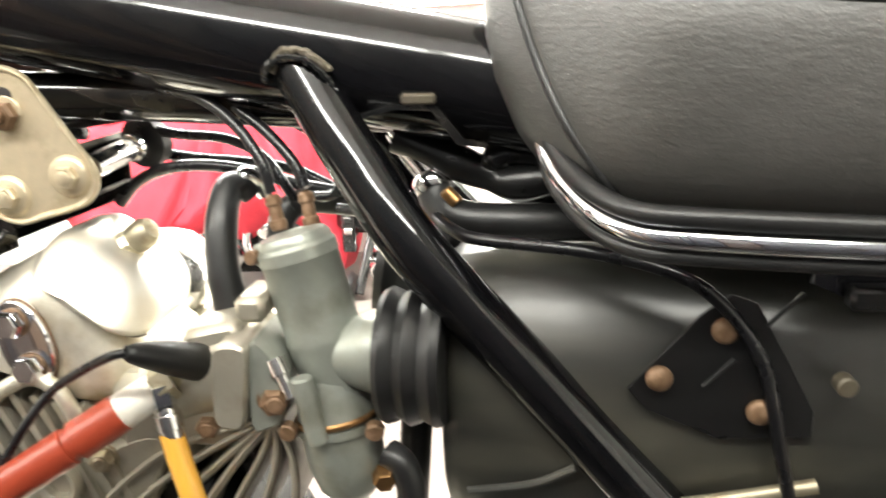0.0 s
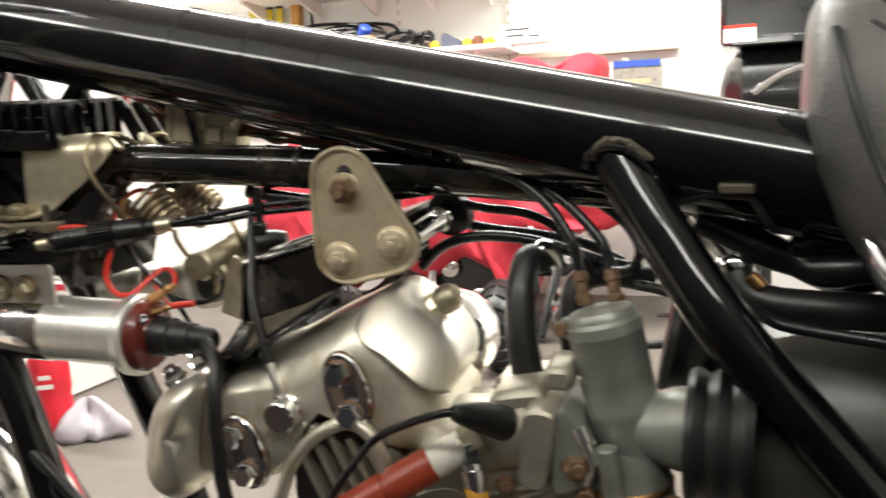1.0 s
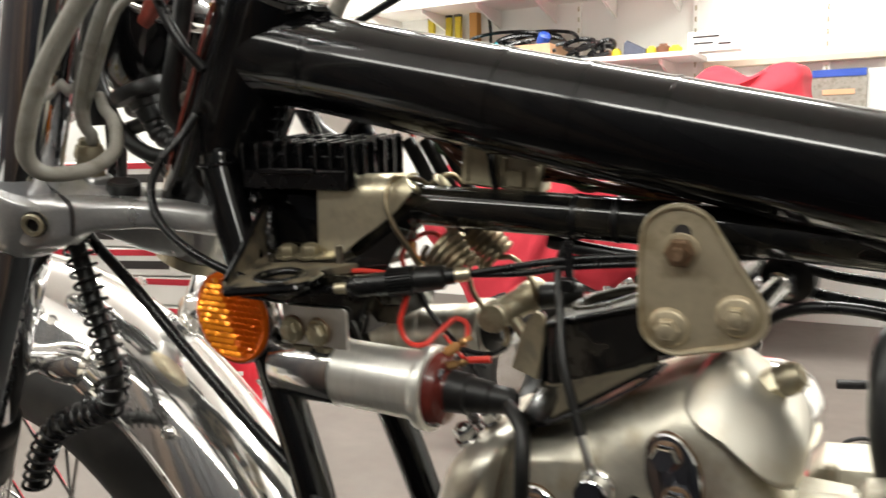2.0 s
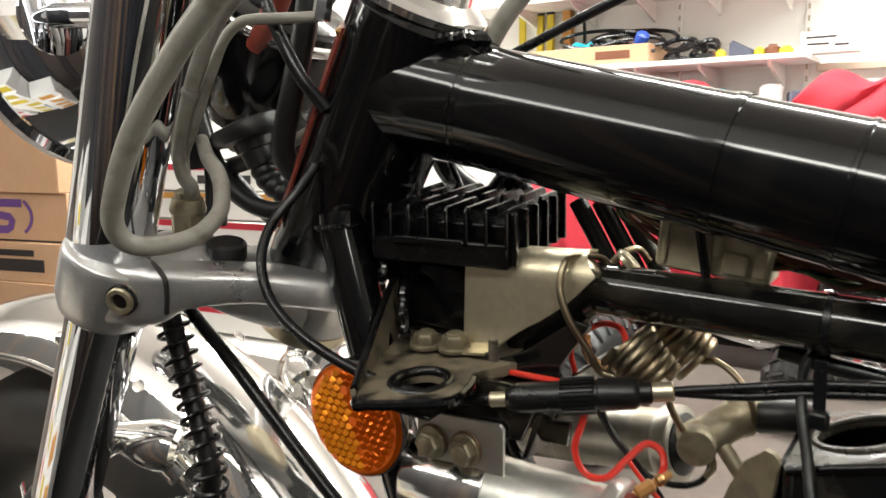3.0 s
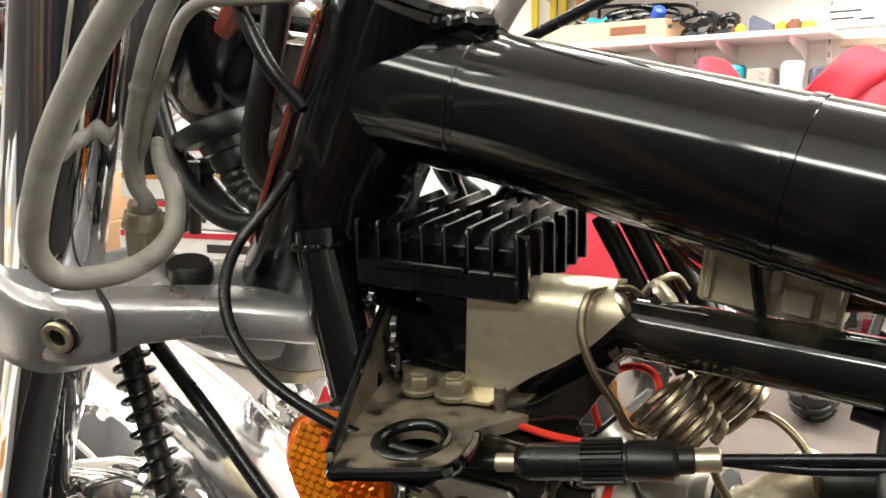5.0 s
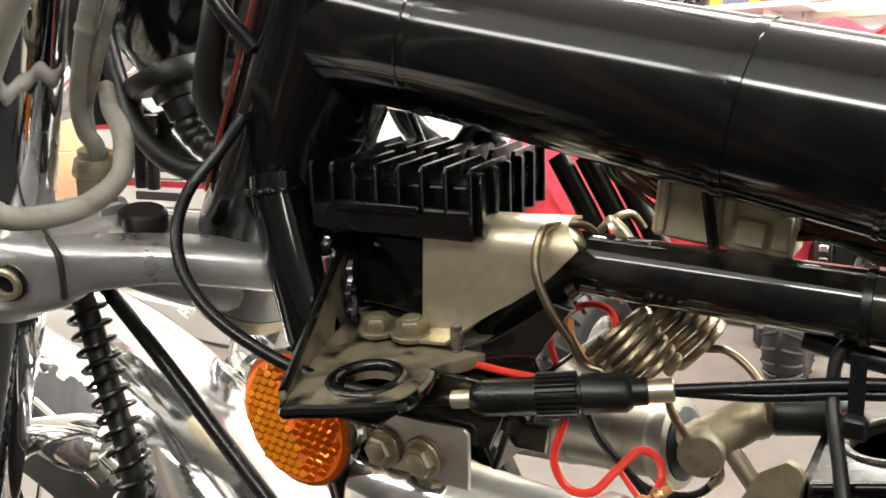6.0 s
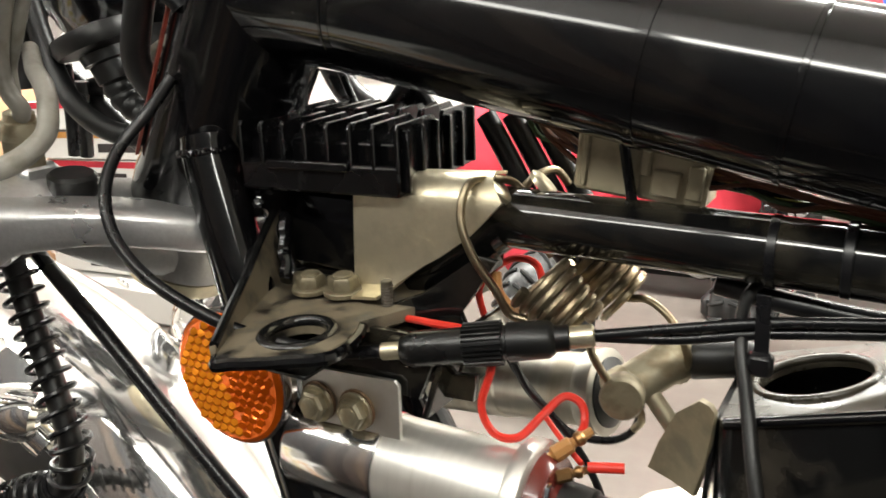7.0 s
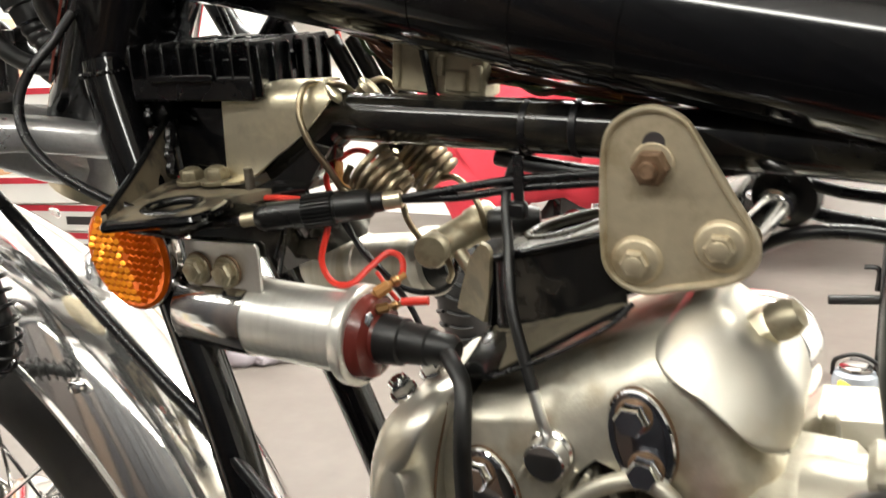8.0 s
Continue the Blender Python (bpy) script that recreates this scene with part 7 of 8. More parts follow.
# fins fan out from the foot of the inlet; each sweeps forward and down
for low_end, mid in (((0.112, 0.536), (0.150, 0.5655)), ((0.1265, 0.533), (0.160, 0.5590)), ((0.1480, 0.533), (0.174, 0.5585)), ((0.1640, 0.534), (0.185, 0.5620)), ((0.1795, 0.535), (0.1955, 0.5625)), ((0.1948, 0.536), (0.2028, 0.5600)), ((0.2105, 0.537), (0.2112, 0.5620))):
    tail = (0.1995 + 0.06 * (low_end[0] - 0.112), 0.5830 - 0.03 * (low_end[0] - 0.112))
    line = spline([(low_end[0] - 0.010, 0, low_end[1] - 0.022), (low_end[0], 0, low_end[1]), (mid[0], 0, mid[1]), (tail[0], 0, tail[1])], 5)
    fan = Shape().sheet([[(q.x, -0.052, q.z) for q in line], [(q.x, 0.055, q.z) for q in line]], 0.0026)
    bf = part("barrel_fin", fan, HEAD if low_end[0] < 0.17 else WORN, cyl_head, "cooling fin, darker towards the rear of the row")
    part("fin_edge", Shape().tube([(q.x, -0.0525, q.z) for q in line], 0.0015, 8, 1, smooth=False), HEAD, bf, "alloy edge strip of the fin")
part("barrel", Shape().box((0.135, 0.015, 0.475), (0.10, 0.10, 0.16), 0.02, pose(0, 0, 0, 0, -25, 0).to_3x3()), FINNED, bike, "black finned cylinder barrel")
part("port_flange", Shape().slab(spline(xz([(0.142, 0.600), (0.160, 0.608), (0.176, 0.612), (0.186, 0.600), (0.184, 0.572), (0.170, 0.566), (0.150, 0.572)], -0.052), 4, True), (0, 0.05, 0), 0.002), HEAD, cyl_head)
bolt((0.170, -0.050, 0.578), (0.1, -1, 0), 0.006, 0.006, RUST, cyl_head, 0.008)
bolt((0.158, -0.050, 0.604), (0.1, -1, 0.1), 0.006, 0.007, STEEL, cyl_head, 0.008)
P0, P1 = Vector((0.150, -0.058, 0.6015)), Vector((0.070, -0.098, 0.556))
px = unit(P1 - P0)
cap = part("plug_cap", Shape().lathe(P0 + px * 0.020, P1, [(0, 0.0085), (0.001, 0.0097), (0.024, 0.0100), (0.0245, 0.0085), (0.028, 0.0085), (0.0285, 0.0098), (0.078, 0.0094), (0.080, 0.008)], 28), CAP, bike, "red-brown spark plug cap")
part("plug_insulator", Shape().lathe(P0, P0 + px * 0.022, [(0, 0.0065), (0.002, 0.0085), (0.020, 0.0092), (0.022, 0.008)], 24), WHITE_BOOT, cap)
part("plug_seat", Shape().hexagon(P0 - px * 0.008, P0 + px * 0.002, 0.0098), STEEL, cap)
yl = part("fuel_hose", Shape().tube([(0.1555, -0.0625, 0.580), (0.160, -0.066, 0.566), (0.167, -0.070, 0.545), (0.178, -0.075, 0.50)], 0.0060, 16), AMBER_HOSE, bike, "amber translucent hose pushed on a chrome fitting")
part("hose_fitting", Shape().hexagon((0.1515, -0.0605, 0.6045), (0.1535, -0.0612, 0.5925), 0.0070), CHROME, yl)
part("fitting_barrel", Shape().lathe((0.1535, -0.0612, 0.594), (0.157, -0.0635, 0.576), [(0, 0.0052), (0.004, 0.0058), (0.0045, 0.0066), (0.012, 0.0066), (0.0125, 0.0056), (0.018, 0.0056)], 20), CHROME_OLD, yl)
bt = part("terminal_boot", Shape().tube([(0.1530, -0.0880, 0.6330), (0.1555, -0.0840, 0.6305), (0.1620, -0.0700, 0.6230), (0.1695, -0.0530, 0.6130), (0.1745, -0.0400, 0.6060)], [0.0030, 0.0050, 0.0080, 0.0094, 0.0070], 18), RUBBER, bike, "black rubber terminal boot on a thin wire")
part("boot_wire", Shape().tube([(0.1535, -0.0875, 0.6328), (0.1460, -0.0880, 0.6310), (0.1260, -0.0800, 0.6200), (0.105, -0.074, 0.606), (0.092, -0.080, 0.590), (0.080, -0.086, 0.570), (0.070, -0.09, 0.55)], 0.0022, 10), HOSE, bt)
part("boot_screw", Shape().rod((0.1740, -0.0420, 0.6065), (0.1800, -0.0380, 0.6050), 0.0046, 14), CHROME_OLD, bt)

# carburettor
K0, K1 = Vector((0.2170, -0.0360, 0.6710)), Vector((0.2375, -0.0420, 0.590))
cb = part("carburettor", Shape().lathe(K0, K1, [(0.0, 0.0137), (0.001, 0.0170), (0.004, 0.0187), (0.0045, 0.0192), (0.010, 0.0193), (0.0105, 0.0189), (0.048, 0.0184), (0.050, 0.0189), (0.052, 0.0184), (0.075, 0.0176), (0.086, 0.0158)], 44), ZAMAK, bike, "grey cast zinc carburettor")
kx = unit(K1 - K0)
part("top_cap", Shape().lathe(K0 - kx * 0.003, K0 + kx * 0.004, [(0, 0.0116), (0.001, 0.0158), (0.004, 0.0178), (0.007, 0.0178)], 40), ZAMAK, cb)
for at in ((0.1990, -0.0385, 0.6620),):
    part("cap_screw", Shape().rod(at, (at[0] - 0.002, at[1] - 0.006, at[2] + 0.001), 0.0036, 14), RUST, cb)
    part("screw_ear", Shape().rod((at[0] + 0.006, at[1] + 0.008, at[2]), at, 0.0058, 14), ZAMAK, cb)
part("inlet_bell", Shape().lathe((0.2320, -0.0420, 0.6135), (0.2680, -0.0460, 0.6175), [(0, 0.0134), (0.006, 0.0147), (0.016, 0.0181), (0.024, 0.0206), (0.032, 0.0212)], 40), ZAMAK, cb)
part("float_bowl", Shape().lathe((0.2345, -0.0430, 0.581), (0.2410, -0.0460, 0.532), [(0, 0.0181), (0.001, 0.0212), (0.005, 0.0214), (0.0055, 0.0200), (0.024, 0.0192), (0.036, 0.0160), (0.043, 0.0101), (0.046, 0.0034)], 40), ZAMAK, cb, "rounded grey float bowl")
part("bowl_gasket", Shape().lathe((0.2338, -0.0428, 0.5845), (0.2344, -0.0430, 0.5810), [(0, 0.0210), (0.001, 0.0220), (0.0025, 0.0220), (0.0035, 0.0210)], 40), BRASS, cb)
part("lower_body", Shape().lathe((0.2320, -0.0420, 0.606), (0.2345, -0.0430, 0.5845), [(0, 0.0160), (0.004, 0.0176), (0.015, 0.0189), (0.022, 0.0208)], 36), ZAMAK, cb)
part("cylinder_boss", Shape().rod((0.2235, -0.0640, 0.611), (0.2295, -0.0650, 0.578), 0.0052, 18), ZAMAK, cb)
part("idle_screw", Shape().lathe((0.2095, -0.0580, 0.6175), (0.2190, -0.0640, 0.5985), [(0, 0.0048), (0.008, 0.005), (0.0085, 0.0036), (0.02, 0.0032)], 16), CHROME_OLD, cb)
part("bowl_screw", Shape().rod((0.2140, -0.0560, 0.5805), (0.2132, -0.0620, 0.5800), 0.0046, 14), RUST, cb)
part("bowl_screw", Shape().rod((0.2560, -0.0580, 0.5830), (0.2565, -0.0640, 0.5825), 0.0046, 14), RUST, cb)
part("drain_plug", Shape().hexagon((0.2580, -0.0540, 0.556), (0.2600, -0.0620, 0.5545), 0.006), BRASS, cb)
part("union", Shape().tube([(0.2600, -0.0520, 0.566), (0.2680, -0.0560, 0.562), (0.2720, -0.0580, 0.548), (0.2700, -0.0580, 0.53)], 0.0072, 14), RUBBER, cb)
part("overflow_hose", Shape().tube([(0.266, -0.022, 0.600), (0.270, -0.020, 0.575), (0.268, -0.018, 0.545), (0.264, -0.016, 0.50)], 0.0085, 14), RUBBER, cb, "black overflow hose")
fl = part("carburettor_flange", Shape().slab(spline(xz([(0.184, 0.626), (0.195, 0.6265), (0.1985, 0.620), (0.1945, 0.590), (0.191, 0.5835), (0.182, 0.5845), (0.1795, 0.592), (0.1815, 0.618)], -0.066), 3, True), (0, 0.05, 0), 0.0015), HEAD, bike, "alloy carburettor flange")
part("flange_plate", Shape().slab(spline(xz([(0.199, 0.626), (0.208, 0.622), (0.214, 0.608), (0.212, 0.588), (0.204, 0.582), (0.196, 0.584)], -0.062), 3, True), (0, 0.045, 0), 0.0015), ZAMAK, fl)
bolt((0.2075, -0.059, 0.5975), (0.35, -1, 0), 0.0068, 0.008, RUST, fl, 0.008, "nut")
mf = part("inlet_manifold", Shape().box((0.172, 0.070, 0.572), (0.078, 0.056, 0.046), 0.009, pose(0, 0, 0, 0, -8, 0).to_3x3()), HEAD, bike, "pale cast alloy inlet manifold on the far side")
part("manifold_rib", Shape().box((0.148, 0.042, 0.575), (0.008, 0.008, 0.048), 0.002, pose(0, 0, 0, 0, -8, 0).to_3x3()), HEAD, mf)
part("inlet_stub", Shape().lathe((0.145, -0.035, 0.594), (0.186, -0.040, 0.606), [(0, 0.024), (0.02, 0.021), (0.043, 0.0205)], 32), HEAD, fl)
part("lug", Shape().box((0.198, -0.040, 0.640), (0.015, 0.03, 0.013), 0.003), HEAD, fl)
part("manifold_web", Shape().box((0.176, -0.036, 0.622), (0.030, 0.030, 0.016), 0.005, pose(0, 0, 0, 0, -12, 0).to_3x3()), HEAD, fl)
for q, nm in (((0.2075, -0.0270, 0.6720), "a"), ((0.2235, -0.0250, 0.6730), "b")):
    sh = Shape().lathe(q, (q[0] - 0.0035, q[1] + 0.003, q[2] + 0.0175), [(0, 0.0036), (0.002, 0.0044), (0.005, 0.0044), (0.0055, 0.0034), (0.012, 0.0032), (0.013, 0.0042), (0.0165, 0.0040), (0.018, 0.0026)], 16)
    part("cable_adjuster_screw", sh, RUST, cb, "rusty throttle cable adjuster")
bel = Shape().lathe((0.2605, -0.048, 0.6165), (0.2905, -0.050, 0.6165), [(0, 0.0234), (0.001, 0.0311), (0.004, 0.0326), (0.008, 0.0311), (0.010, 0.0297), (0.012, 0.0311), (0.015, 0.0331), (0.019, 0.0315), (0.021, 0.0302), (0.023, 0.0315), (0.027, 0.0333), (0.031, 0.0319)], 48)
part("intake_bellows", bel, RUBBER, bike, "black ribbed rubber intake bellows")
bel2 = Shape().lathe((0.246, 0.034, 0.640), (0.292, 0.034, 0.632), [(0, 0.022), (0.001, 0.0335), (0.006, 0.0362), (0.012, 0.0330), (0.016, 0.0330), (0.022, 0.0368), (0.028, 0.0335), (0.032, 0.0335), (0.038, 0.037), (0.046, 0.0355)], 40)
part("intake_bellows", bel2, RUBBER, bike, "black ribbed rubber intake bellows on the far side")
part("balance_hose", Shape().tube([(0.1790, 0.0170, 0.6800), (0.1745, 0.0145, 0.6865), (0.1690, 0.0090, 0.6845), (0.1680, -0.0020, 0.6700), (0.1695, -0.0107, 0.6495), (0.1735, -0.0155, 0.6310), (0.1778, -0.0190, 0.6135)], [0.0060, 0.0072, 0.0082, 0.0086, 0.0088, 0.0090, 0.0092], 20), RUBBER, bike, "black rubber hose bent down to the intake")
part("bright_elbow", Shape().tube([(0.1735, 0.0120, 0.6875), (0.1775, 0.0160, 0.6915), (0.1830, 0.0190, 0.6880), (0.1860, 0.0210, 0.6800)], 0.0052, 14), CHROME_OLD, bike, "bright steel elbow at the top of the hose")
part("balance_hose", Shape().tube([(0.238, 0.03, 0.672), (0.210, 0.022, 0.676), (0.197, 0.016, 0.670), (0.194, 0.010, 0.652), (0.197, 0.006, 0.632)], 0.0075, 16), RUBBER, bike, "black rubber hose behind the carburettor")

# control cables over the engine
for pts, r, lab in (
        ([(0.062, 0.02, 0.722), (0.098, 0.012, 0.7345), (0.135, 0.0, 0.7400), (0.165, -0.008, 0.7355), (0.186, -0.015, 0.722), (0.2000, -0.022, 0.704), (0.2040, -0.0245, 0.690)], 0.0029, "black throttle cable arching to the carburettor"),
        ([(0.070, 0.024, 0.716), (0.120, 0.014, 0.735), (0.165, 0.002, 0.736), (0.192, -0.008, 0.724), (0.2130, -0.018, 0.706), (0.2205, -0.0225, 0.692)], 0.0029, "black throttle cable arching to the carburettor"),
        ([(0.118, 0.022, 0.718), (0.140, 0.020, 0.7135), (0.167, 0.018, 0.711), (0.187, 0.016, 0.702), (0.200, 0.012, 0.686), (0.206, 0.012, 0.674)], 0.0028, "black cable over the engine"),
        ([(0.118, 0.032, 0.702), (0.145, 0.030, 0.6985), (0.172, 0.028, 0.6965), (0.200, 0.028, 0.692), (0.222, 0.024, 0.683)], 0.0032, "black cable over the engine"),
        ([(0.100, 0.022, 0.675), (0.112, 0.022, 0.687), (0.128, 0.022, 0.694), (0.150, 0.020, 0.6965), (0.176, 0.018, 0.694), (0.205, 0.018, 0.686), (0.232, 0.020, 0.680)], 0.0034, "black cable over the engine"),
        ([(0.165, 0.02, 0.727), (0.20, 0.015, 0.722), (0.222, 0.010, 0.710), (0.232, 0.008, 0.694), (0.226, 0.010, 0.682), (0.212, 0.014, 0.680)], 0.0028, "black cable looped beside the frame tube"),
        ([(0.08, 0.03, 0.728), (0.13, 0.026, 0.730), (0.18, 0.024, 0.727), (0.23, 0.02, 0.722)], 0.0034, "black cable under the spine tube"),
        ([(0.231, 0.0, 0.6765), (0.245, -0.006, 0.676), (0.262, -0.012, 0.672), (0.285, -0.02, 0.664)], 0.0030, "black pipe behind the carburettor"),
        ([(0.284, -0.022, 0.677), (0.295, -0.036, 0.6735), (0.308, -0.045, 0.672), (0.356, -0.062, 0.671), (0.391, -0.072, 0.664), (0.412, -0.072, 0.648), (0.428, -0.072, 0.623), (0.438, -0.072, 0.582), (0.447, -0.072, 0.545)], 0.0030, "thin black breather pipe arching over the air box")):
    part("control_cable", Shape().tube(pts, r, 12), HOSE, bike, lab)
part("breather_hose", Shape().tube([(0.279, 0.004, 0.690), (0.284, -0.002, 0.680), (0.296, -0.010, 0.6735), (0.320, -0.012, 0.672), (0.36, -0.012, 0.6715), (0.42, -0.012, 0.67)], 0.0093, 18), RUBBER, bike, "thick black breather hose")
hc2 = part("hose_clip", Shape().lathe((0.2785, 0.005, 0.692), (0.286, -0.003, 0.6785), [(0, 0.0095), (0.002, 0.0108), (0.007, 0.0108), (0.009, 0.0098)], 22), CHROME_OLD, bike, "steel hose clip")
part("clip_screw", Shape().rod((0.288, -0.012, 0.688), (0.294, -0.014, 0.682), 0.0036, 12), BRASS, hc2)
part("steel_pipe", Shape().tube([(0.262, 0.012, 0.715), (0.270, 0.008, 0.704), (0.280, 0.004, 0.692)], 0.0078, 16), CHROME_OLD, bike, "bright steel breather pipe")
for pts, r in (([(0.262, 0.006, 0.712), (0.285, 0.002, 0.703), (0.308, 0.0, 0.6935), (0.322, -0.004, 0.690), (0.345, -0.01, 0.694)], 0.0085), ([(0.305, 0.0, 0.695), (0.318, -0.002, 0.704), (0.345, -0.006, 0.706)], 0.0070), ([(0.315, 0.0, 0.690), (0.328, 0.0, 0.684), (0.350, 0.0, 0.685)], 0.0062)):
    part("taped_loom", Shape().tube(pts, [r * (1 + 0.12 * math.sin(5 * k)) for k in range(12)], 14), SATIN, bike, "black taped wiring loom under the seat")
clip = Shape().slab([(0.252, -0.034, 0.7285), (0.268, -0.031, 0.7325), (0.287, -0.030, 0.7318), (0.299, -0.024, 0.7145), (0.310, -0.024, 0.7125), (0.3095, -0.024, 0.7105), (0.296, -0.024, 0.7120), (0.2845, -0.030, 0.7292), (0.268, -0.031, 0.7300), (0.253, -0.034, 0.7265)], (0, 0.012, 0), 0.0004)
part("tank_clip", clip, BLACK_OLD, bike, "bent dusty steel clip under the spine")
part("clip_tab", Shape().box((0.279, -0.027, 0.7345), (0.016, 0.012, 0.005), 0.001), WORN, bike)

# air box
ab = Shape()
n_a = 40


def section(x, s, dz=0.0, squeeze=1.0):
    out = []
    for k in range(n_a):
        t = 2 * math.pi * k / n_a
        c, q = math.cos(t), math.sin(t)
        e = 0.75
        y = 0.008 + s * 0.072 * math.copysign(abs(c) ** e, c) * squeeze
        z = 0.586 + dz + s * 0.077 * math.copysign(abs(q) ** e, q)
        out.append((x, y, z))
    return out


ab.rings([section(0.287, 0.80), section(0.289, 0.87), section(0.296, 0.93), section(0.315, 0.965), section(0.36, 0.985), section(0.42, 0.98), section(0.50, 0.96), section(0.56, 0.93), section(0.60, 0.8)])
airbox = part("air_box", ab, MOULD, bike, "large satin black moulded air box", 50)
part("box_ridge", Shape().tube([(0.300, -0.0625, 0.553), (0.330, -0.0645, 0.559), (0.350, -0.0645, 0.568)], 0.002, 8), MOULD, airbox)
sv = Shape().slab([(0.372, -0.0655, 0.610), (0.402, -0.0655, 0.645), (0.414, -0.0655, 0.654), (0.425, -0.0655, 0.650), (0.452, -0.0655, 0.600), (0.452, -0.0655, 0.588), (0.412, -0.0655, 0.586), (0.380, -0.0655, 0.600)], (0, -0.0012, 0), 0.0004)
side = part("side_plate", sv, SATIN, airbox, "flat black plate held by three rusty screws")
for x, z in ((0.4118, 0.6385), (0.3852, 0.6160), (0.4285, 0.6008)):
    part("rusty_screw", Shape().lathe((x, -0.068, z), (x, -0.0735, z), [(0, 0.0058), (0.0015, 0.0060), (0.003, 0.0054), (0.0042, 0.0035), (0.0046, 0.001)], 20), RUST, side, "rusty round-headed screw")
for a, b in (((0.4035, -0.0700, 0.613), (0.4160, -0.0700, 0.6260)), ((0.428, -0.0700, 0.641), (0.4420, -0.0700, 0.6560))):
    part("scored_line", Shape().rod(a, b, 0.0009, 6), PIPING, side)
br = part("seat_bracket", Shape().slab([(0.444, -0.070, 0.660), (0.446, -0.070, 0.670), (0.50, -0.070, 0.668), (0.50, -0.070, 0.648), (0.470, -0.070, 0.648), (0.455, -0.070, 0.655)], (0, 0.006, 0), 0.001), BLACK, bike, "black steel bracket below the seat")
part("bracket_block", Shape().box((0.468, -0.075, 0.656), (0.022, 0.010, 0.010), 0.002), SATIN, br)
part("stay_rod", Shape().tube([(0.385, -0.066, 0.549), (0.42, -0.068, 0.557), (0.455, -0.070, 0.566)], 0.0035, 10), STEEL, bike, "dull steel rod below the air box")
part("stay_rod", Shape().tube([(0.392, -0.069, 0.5425), (0.43, -0.070, 0.5505), (0.465, -0.070, 0.557)], 0.0026, 10), STEEL, bike, "dull steel rod below the air box")
part("frame_stub", Shape().rod((0.462, -0.066, 0.615), (0.462, -0.074, 0.615), 0.0045, 18), WORN, br)

# seat
TRIM = [(0.3345, -0.040, 0.7225), (0.3380, -0.048, 0.7095), (0.3445, -0.060, 0.7000), (0.3550, -0.078, 0.6925), (0.3700, -0.092, 0.6880), (0.3950, -0.100, 0.6870), (0.46, -0.104, 0.6845), (0.56, -0.108, 0.681), (0.70, -0.110, 0.676)]
SEAT = ((0.3085, 0.012, 0.800, 0.770), (0.3095, 0.026, 0.815, 0.758), (0.3140, 0.036, 0.824, 0.736), (0.3240, 0.046, 0.831, 0.716), (0.336, 0.058, 0.835, 0.700), (0.352, 0.076, 0.838, 0.692), (0.37, 0.092, 0.839, 0.687), (0.40, 0.102, 0.838, 0.684), (0.46, 0.106, 0.834, 0.681), (0.56, 0.112, 0.828, 0.677), (0.72, 0.114, 0.83, 0.672))
SIDE_UP, SIDE_LOW, LEAN = 1.0, 0.55, 0.26


def seat_side(c, s):
    """Half width of the seat as a share, from the turn round its section."""
    return abs(c) ** (SIDE_UP if s > 0 else SIDE_LOW) * (1 - LEAN * max(0, s))


def on_seat(x, z, proud=0.0):
    """The point of the seat's near side at x and z."""
    wd, zt, zb = (float(np.interp(x, [r[0] for r in SEAT], [r[k] for r in SEAT])) for k in (1, 2, 3))
    u = max(-0.98, min(0.98, (z - (zt + zb) / 2) / ((zt - zb) / 2)))
    t = math.copysign(abs(u) ** (1 / (0.8 if u > 0 else 0.45)), u)
    return (x, -wd * seat_side(math.sqrt(1 - t * t), t) - proud, z)


rows = []
for x, wd, zt, zb in SEAT:
    ring = []
    for k in range(48):
        t = 2 * math.pi * k / 48
        c, q = math.cos(t), math.sin(t)
        z = (zt + zb) / 2 + (zt - zb) / 2 * math.copysign(abs(q) ** (0.8 if q > 0 else 0.45), q)
        ring.append((x, math.copysign(wd * seat_side(c, q), c), z))
    rows.append(ring)
seat = part("seat", Shape().rings(rows), VINYL, bike, "padded black vinyl seat with chrome trim", 70)
part("chrome_trim", Shape().tube(TRIM, 0.0046, 16), CHROME, seat, "chrome trim strip along the seat base")
part("seat_edging", Shape().tube([(x, y - 0.001, z + 0.0085) for x, y, z in TRIM], 0.0042, 14), PIPING, seat)
part("seat_edging", Shape().tube([(x, y + 0.002, z - 0.0075) for x, y, z in TRIM], 0.0034, 12), PIPING, seat)
SEAM = [on_seat(x, z, 0.0002) for x, z in ((0.3165, 0.806), (0.3190, 0.795), (0.3240, 0.776), (0.3330, 0.750), (0.3450, 0.725), (0.3600, 0.704), (0.3660, 0.697))]
part("seam", Shape().tube(SEAM, 0.0019, 10), PIPING, seat, "stitched seam of the seat")
line = spline(SEAM, 14)
for k in range(2, len(line) - 1, 2):
    a = line[k] + Vector((0.0030, -0.0012, 0.0012))
    part("stitch", Shape().rod(a, a + (line[k + 1] - line[k]) * 0.9, 0.0006, 6), PIPING, seat)
for drop in (0.0, 0.012):
    fold = [on_seat(x, z + drop, -0.0004) for x, z in ((0.3300, 0.8080), (0.3399, 0.8003), (0.3543, 0.7904), (0.3702, 0.7829), (0.3986, 0.7762), (0.46, 0.770), (0.56, 0.765), (0.70, 0.76))]
    part("top_seam", Shape().tube(fold, 0.0011, 10), PIPING, seat, "narrow sewn fold along the seat")

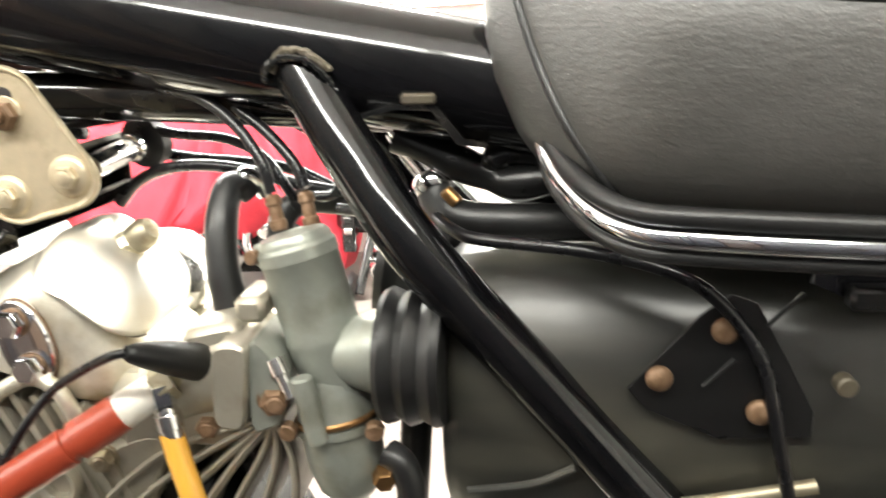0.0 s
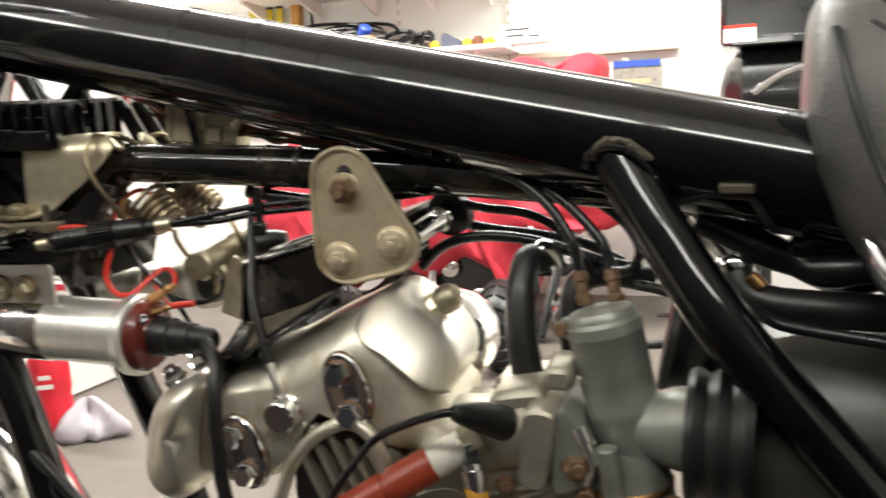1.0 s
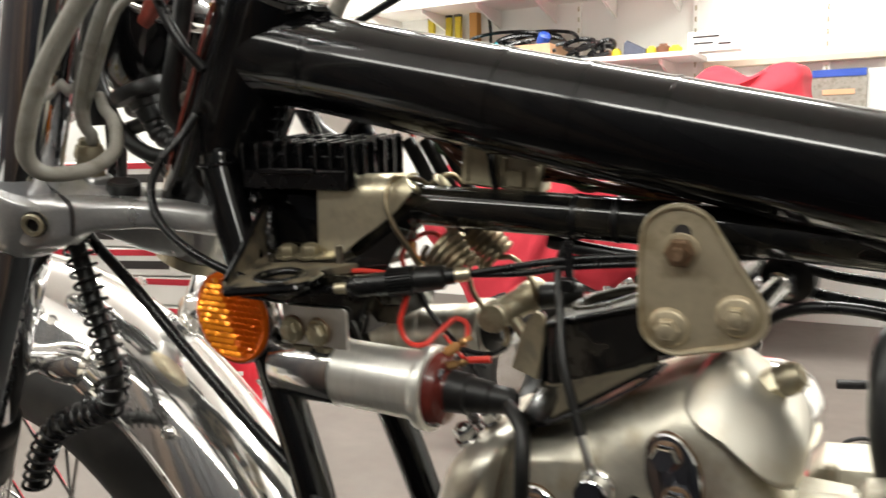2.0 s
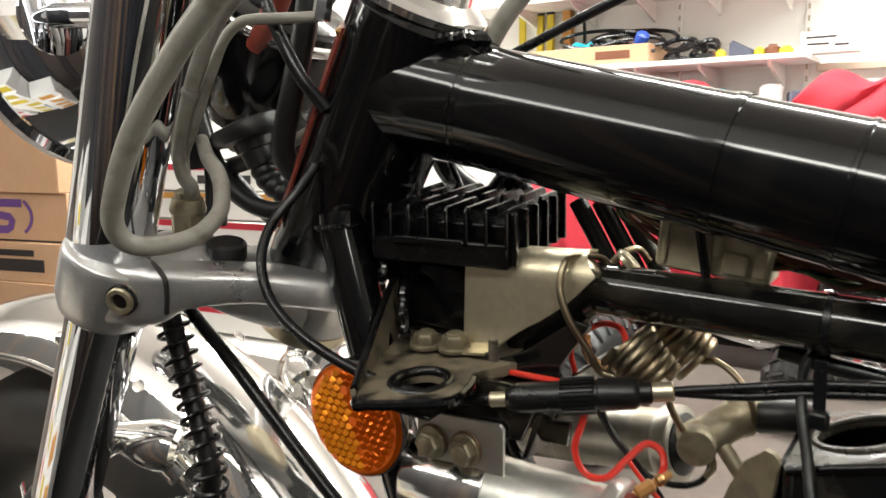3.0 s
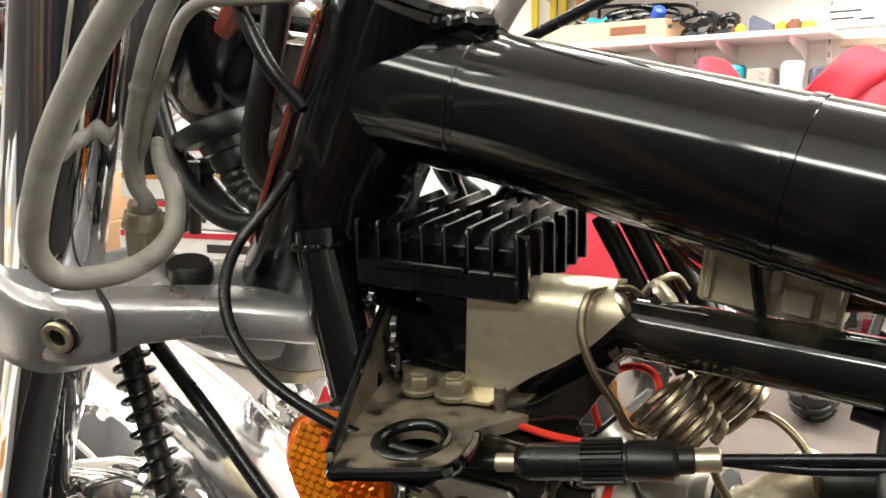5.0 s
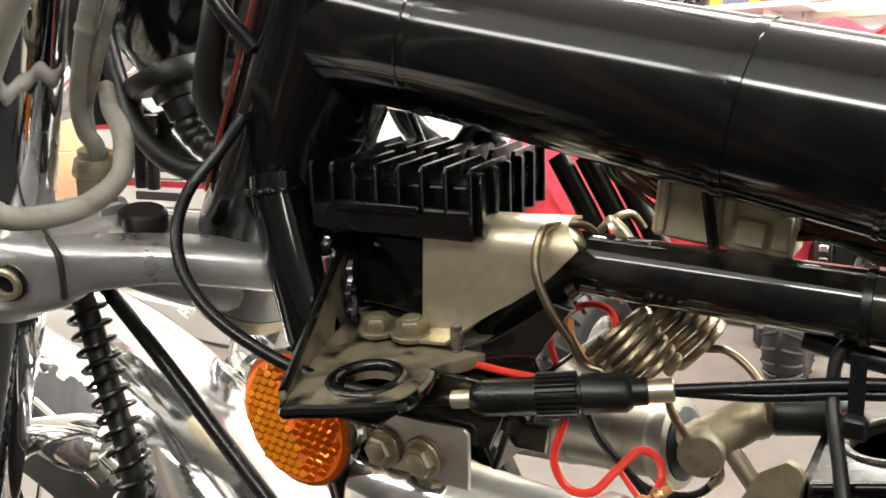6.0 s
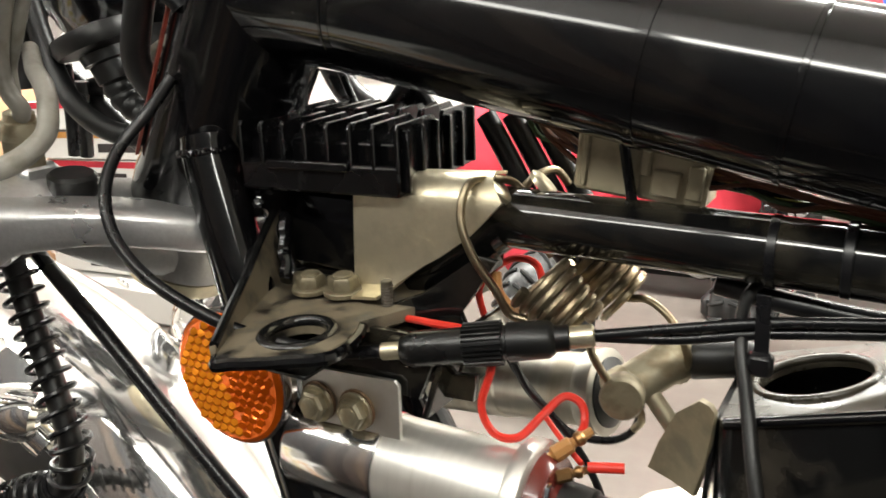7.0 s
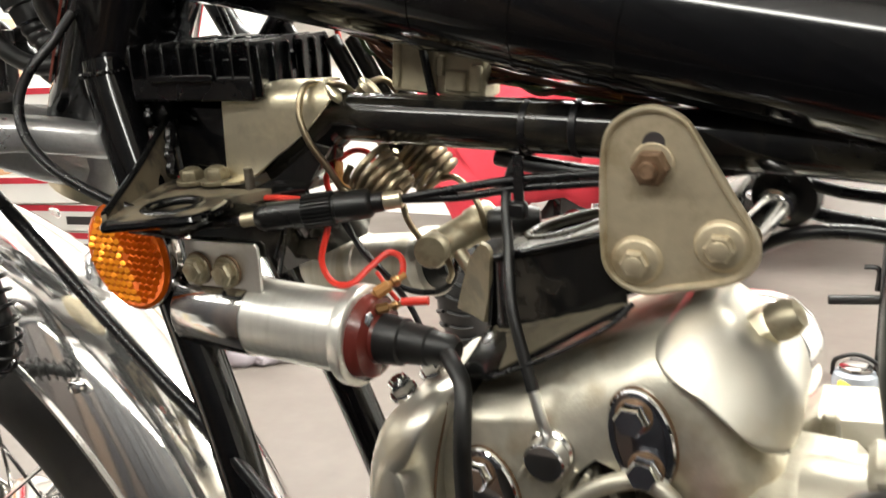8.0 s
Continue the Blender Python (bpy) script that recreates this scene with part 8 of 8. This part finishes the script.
# rear wheel and the rest that stands under the bike
RW = Vector((0.90, 0, 0.362))
tyre = []
for k in range(60):
    a = 2 * math.pi * k / 60
    tyre.append([(RW.x + (0.28 + 0.05 * math.cos(t)) * math.cos(a), 0.055 * math.sin(t), RW.z + (0.28 + 0.05 * math.cos(t)) * math.sin(a)) for t in np.linspace(0, 2 * math.pi, 17)[:-1]])
rear = part("rear_wheel", Shape().rings(tyre + [tyre[0]], (False, False)), TYRE, bike, "black rear tyre")
rimr = []
for k in range(60):
    a = 2 * math.pi * k / 60
    rimr.append([(RW.x + r * math.cos(a), y, RW.z + r * math.sin(a)) for r, y in ((0.242, -0.034), (0.250, -0.036), (0.238, -0.022), (0.228, 0), (0.238, 0.022), (0.250, 0.036), (0.242, 0.034), (0.224, 0.0))])
part("rim", Shape().rings(rimr + [rimr[0]], (False, False)), CHROME, rear, "chrome wheel rim")
part("hub", Shape().lathe(RW + Vector((0, -0.07, 0)), RW + Vector((0, 0.07, 0)), [(0, 0.03), (0.002, 0.08), (0.02, 0.085), (0.03, 0.045), (0.11, 0.045), (0.12, 0.085), (0.138, 0.08), (0.14, 0.03)], 32), POLISHED, rear)
for k in range(32):
    a, sy = 2 * math.pi * k / 32, (-1) ** k
    b = a + 0.55 * (-1) ** (k // 2)
    part("spoke", Shape().tube([(RW.x + 0.075 * math.cos(b), sy * 0.045, RW.z + 0.075 * math.sin(b)), (RW.x + 0.232 * math.cos(a), sy * 0.006, RW.z + 0.232 * math.sin(a))], 0.0018, 6, 1, smooth=False), CHROME_OLD, rear)
for sy in (-1, 1):
    part("swinging_arm", Shape().tube([(0.46, sy * 0.075, 0.30), (0.66, sy * 0.085, 0.33), (0.92, sy * 0.085, 0.362)], 0.018, 16), BLACK, bike, "black rear swinging arm")
    part("rear_damper", Shape().lathe((0.88, sy * 0.095, 0.375), (0.74, sy * 0.095, 0.66), [(0, 0.014), (0.03, 0.026), (0.22, 0.026), (0.23, 0.020), (0.34, 0.020)], 20), CHROME, bike, "chrome rear damper")
part("crankcase", Shape().lathe((0.12, -0.10, 0.30), (0.12, 0.10, 0.30), [(0, 0.09), (0.004, 0.115), (0.012, 0.13), (0.03, 0.14), (0.17, 0.14), (0.19, 0.13), (0.20, 0.11)], 48), HEAD, bike, "dull alloy crankcase")
part("cradle_tube", Shape().tube([(-0.09, -0.07, 0.30), (-0.06, -0.07, 0.17), (0.05, -0.07, 0.14), (0.40, -0.07, 0.14), (0.50, -0.07, 0.25), (0.50, -0.07, 0.42)], 0.0127, 16), BLACK, bike, "black frame cradle tube")
part("cradle_tube", Shape().tube([(-0.09, 0.07, 0.30), (-0.06, 0.07, 0.17), (0.05, 0.07, 0.14), (0.40, 0.07, 0.14), (0.50, 0.07, 0.25), (0.50, 0.07, 0.42)], 0.0127, 16), BLACK, bike, "black frame cradle tube")
part("side_stand", Shape().tube([(0.10, -0.09, 0.15), (0.08, -0.16, 0.08), (0.07, -0.21, 0.012)], 0.009, 14), BLACK, bike, "black steel side stand")
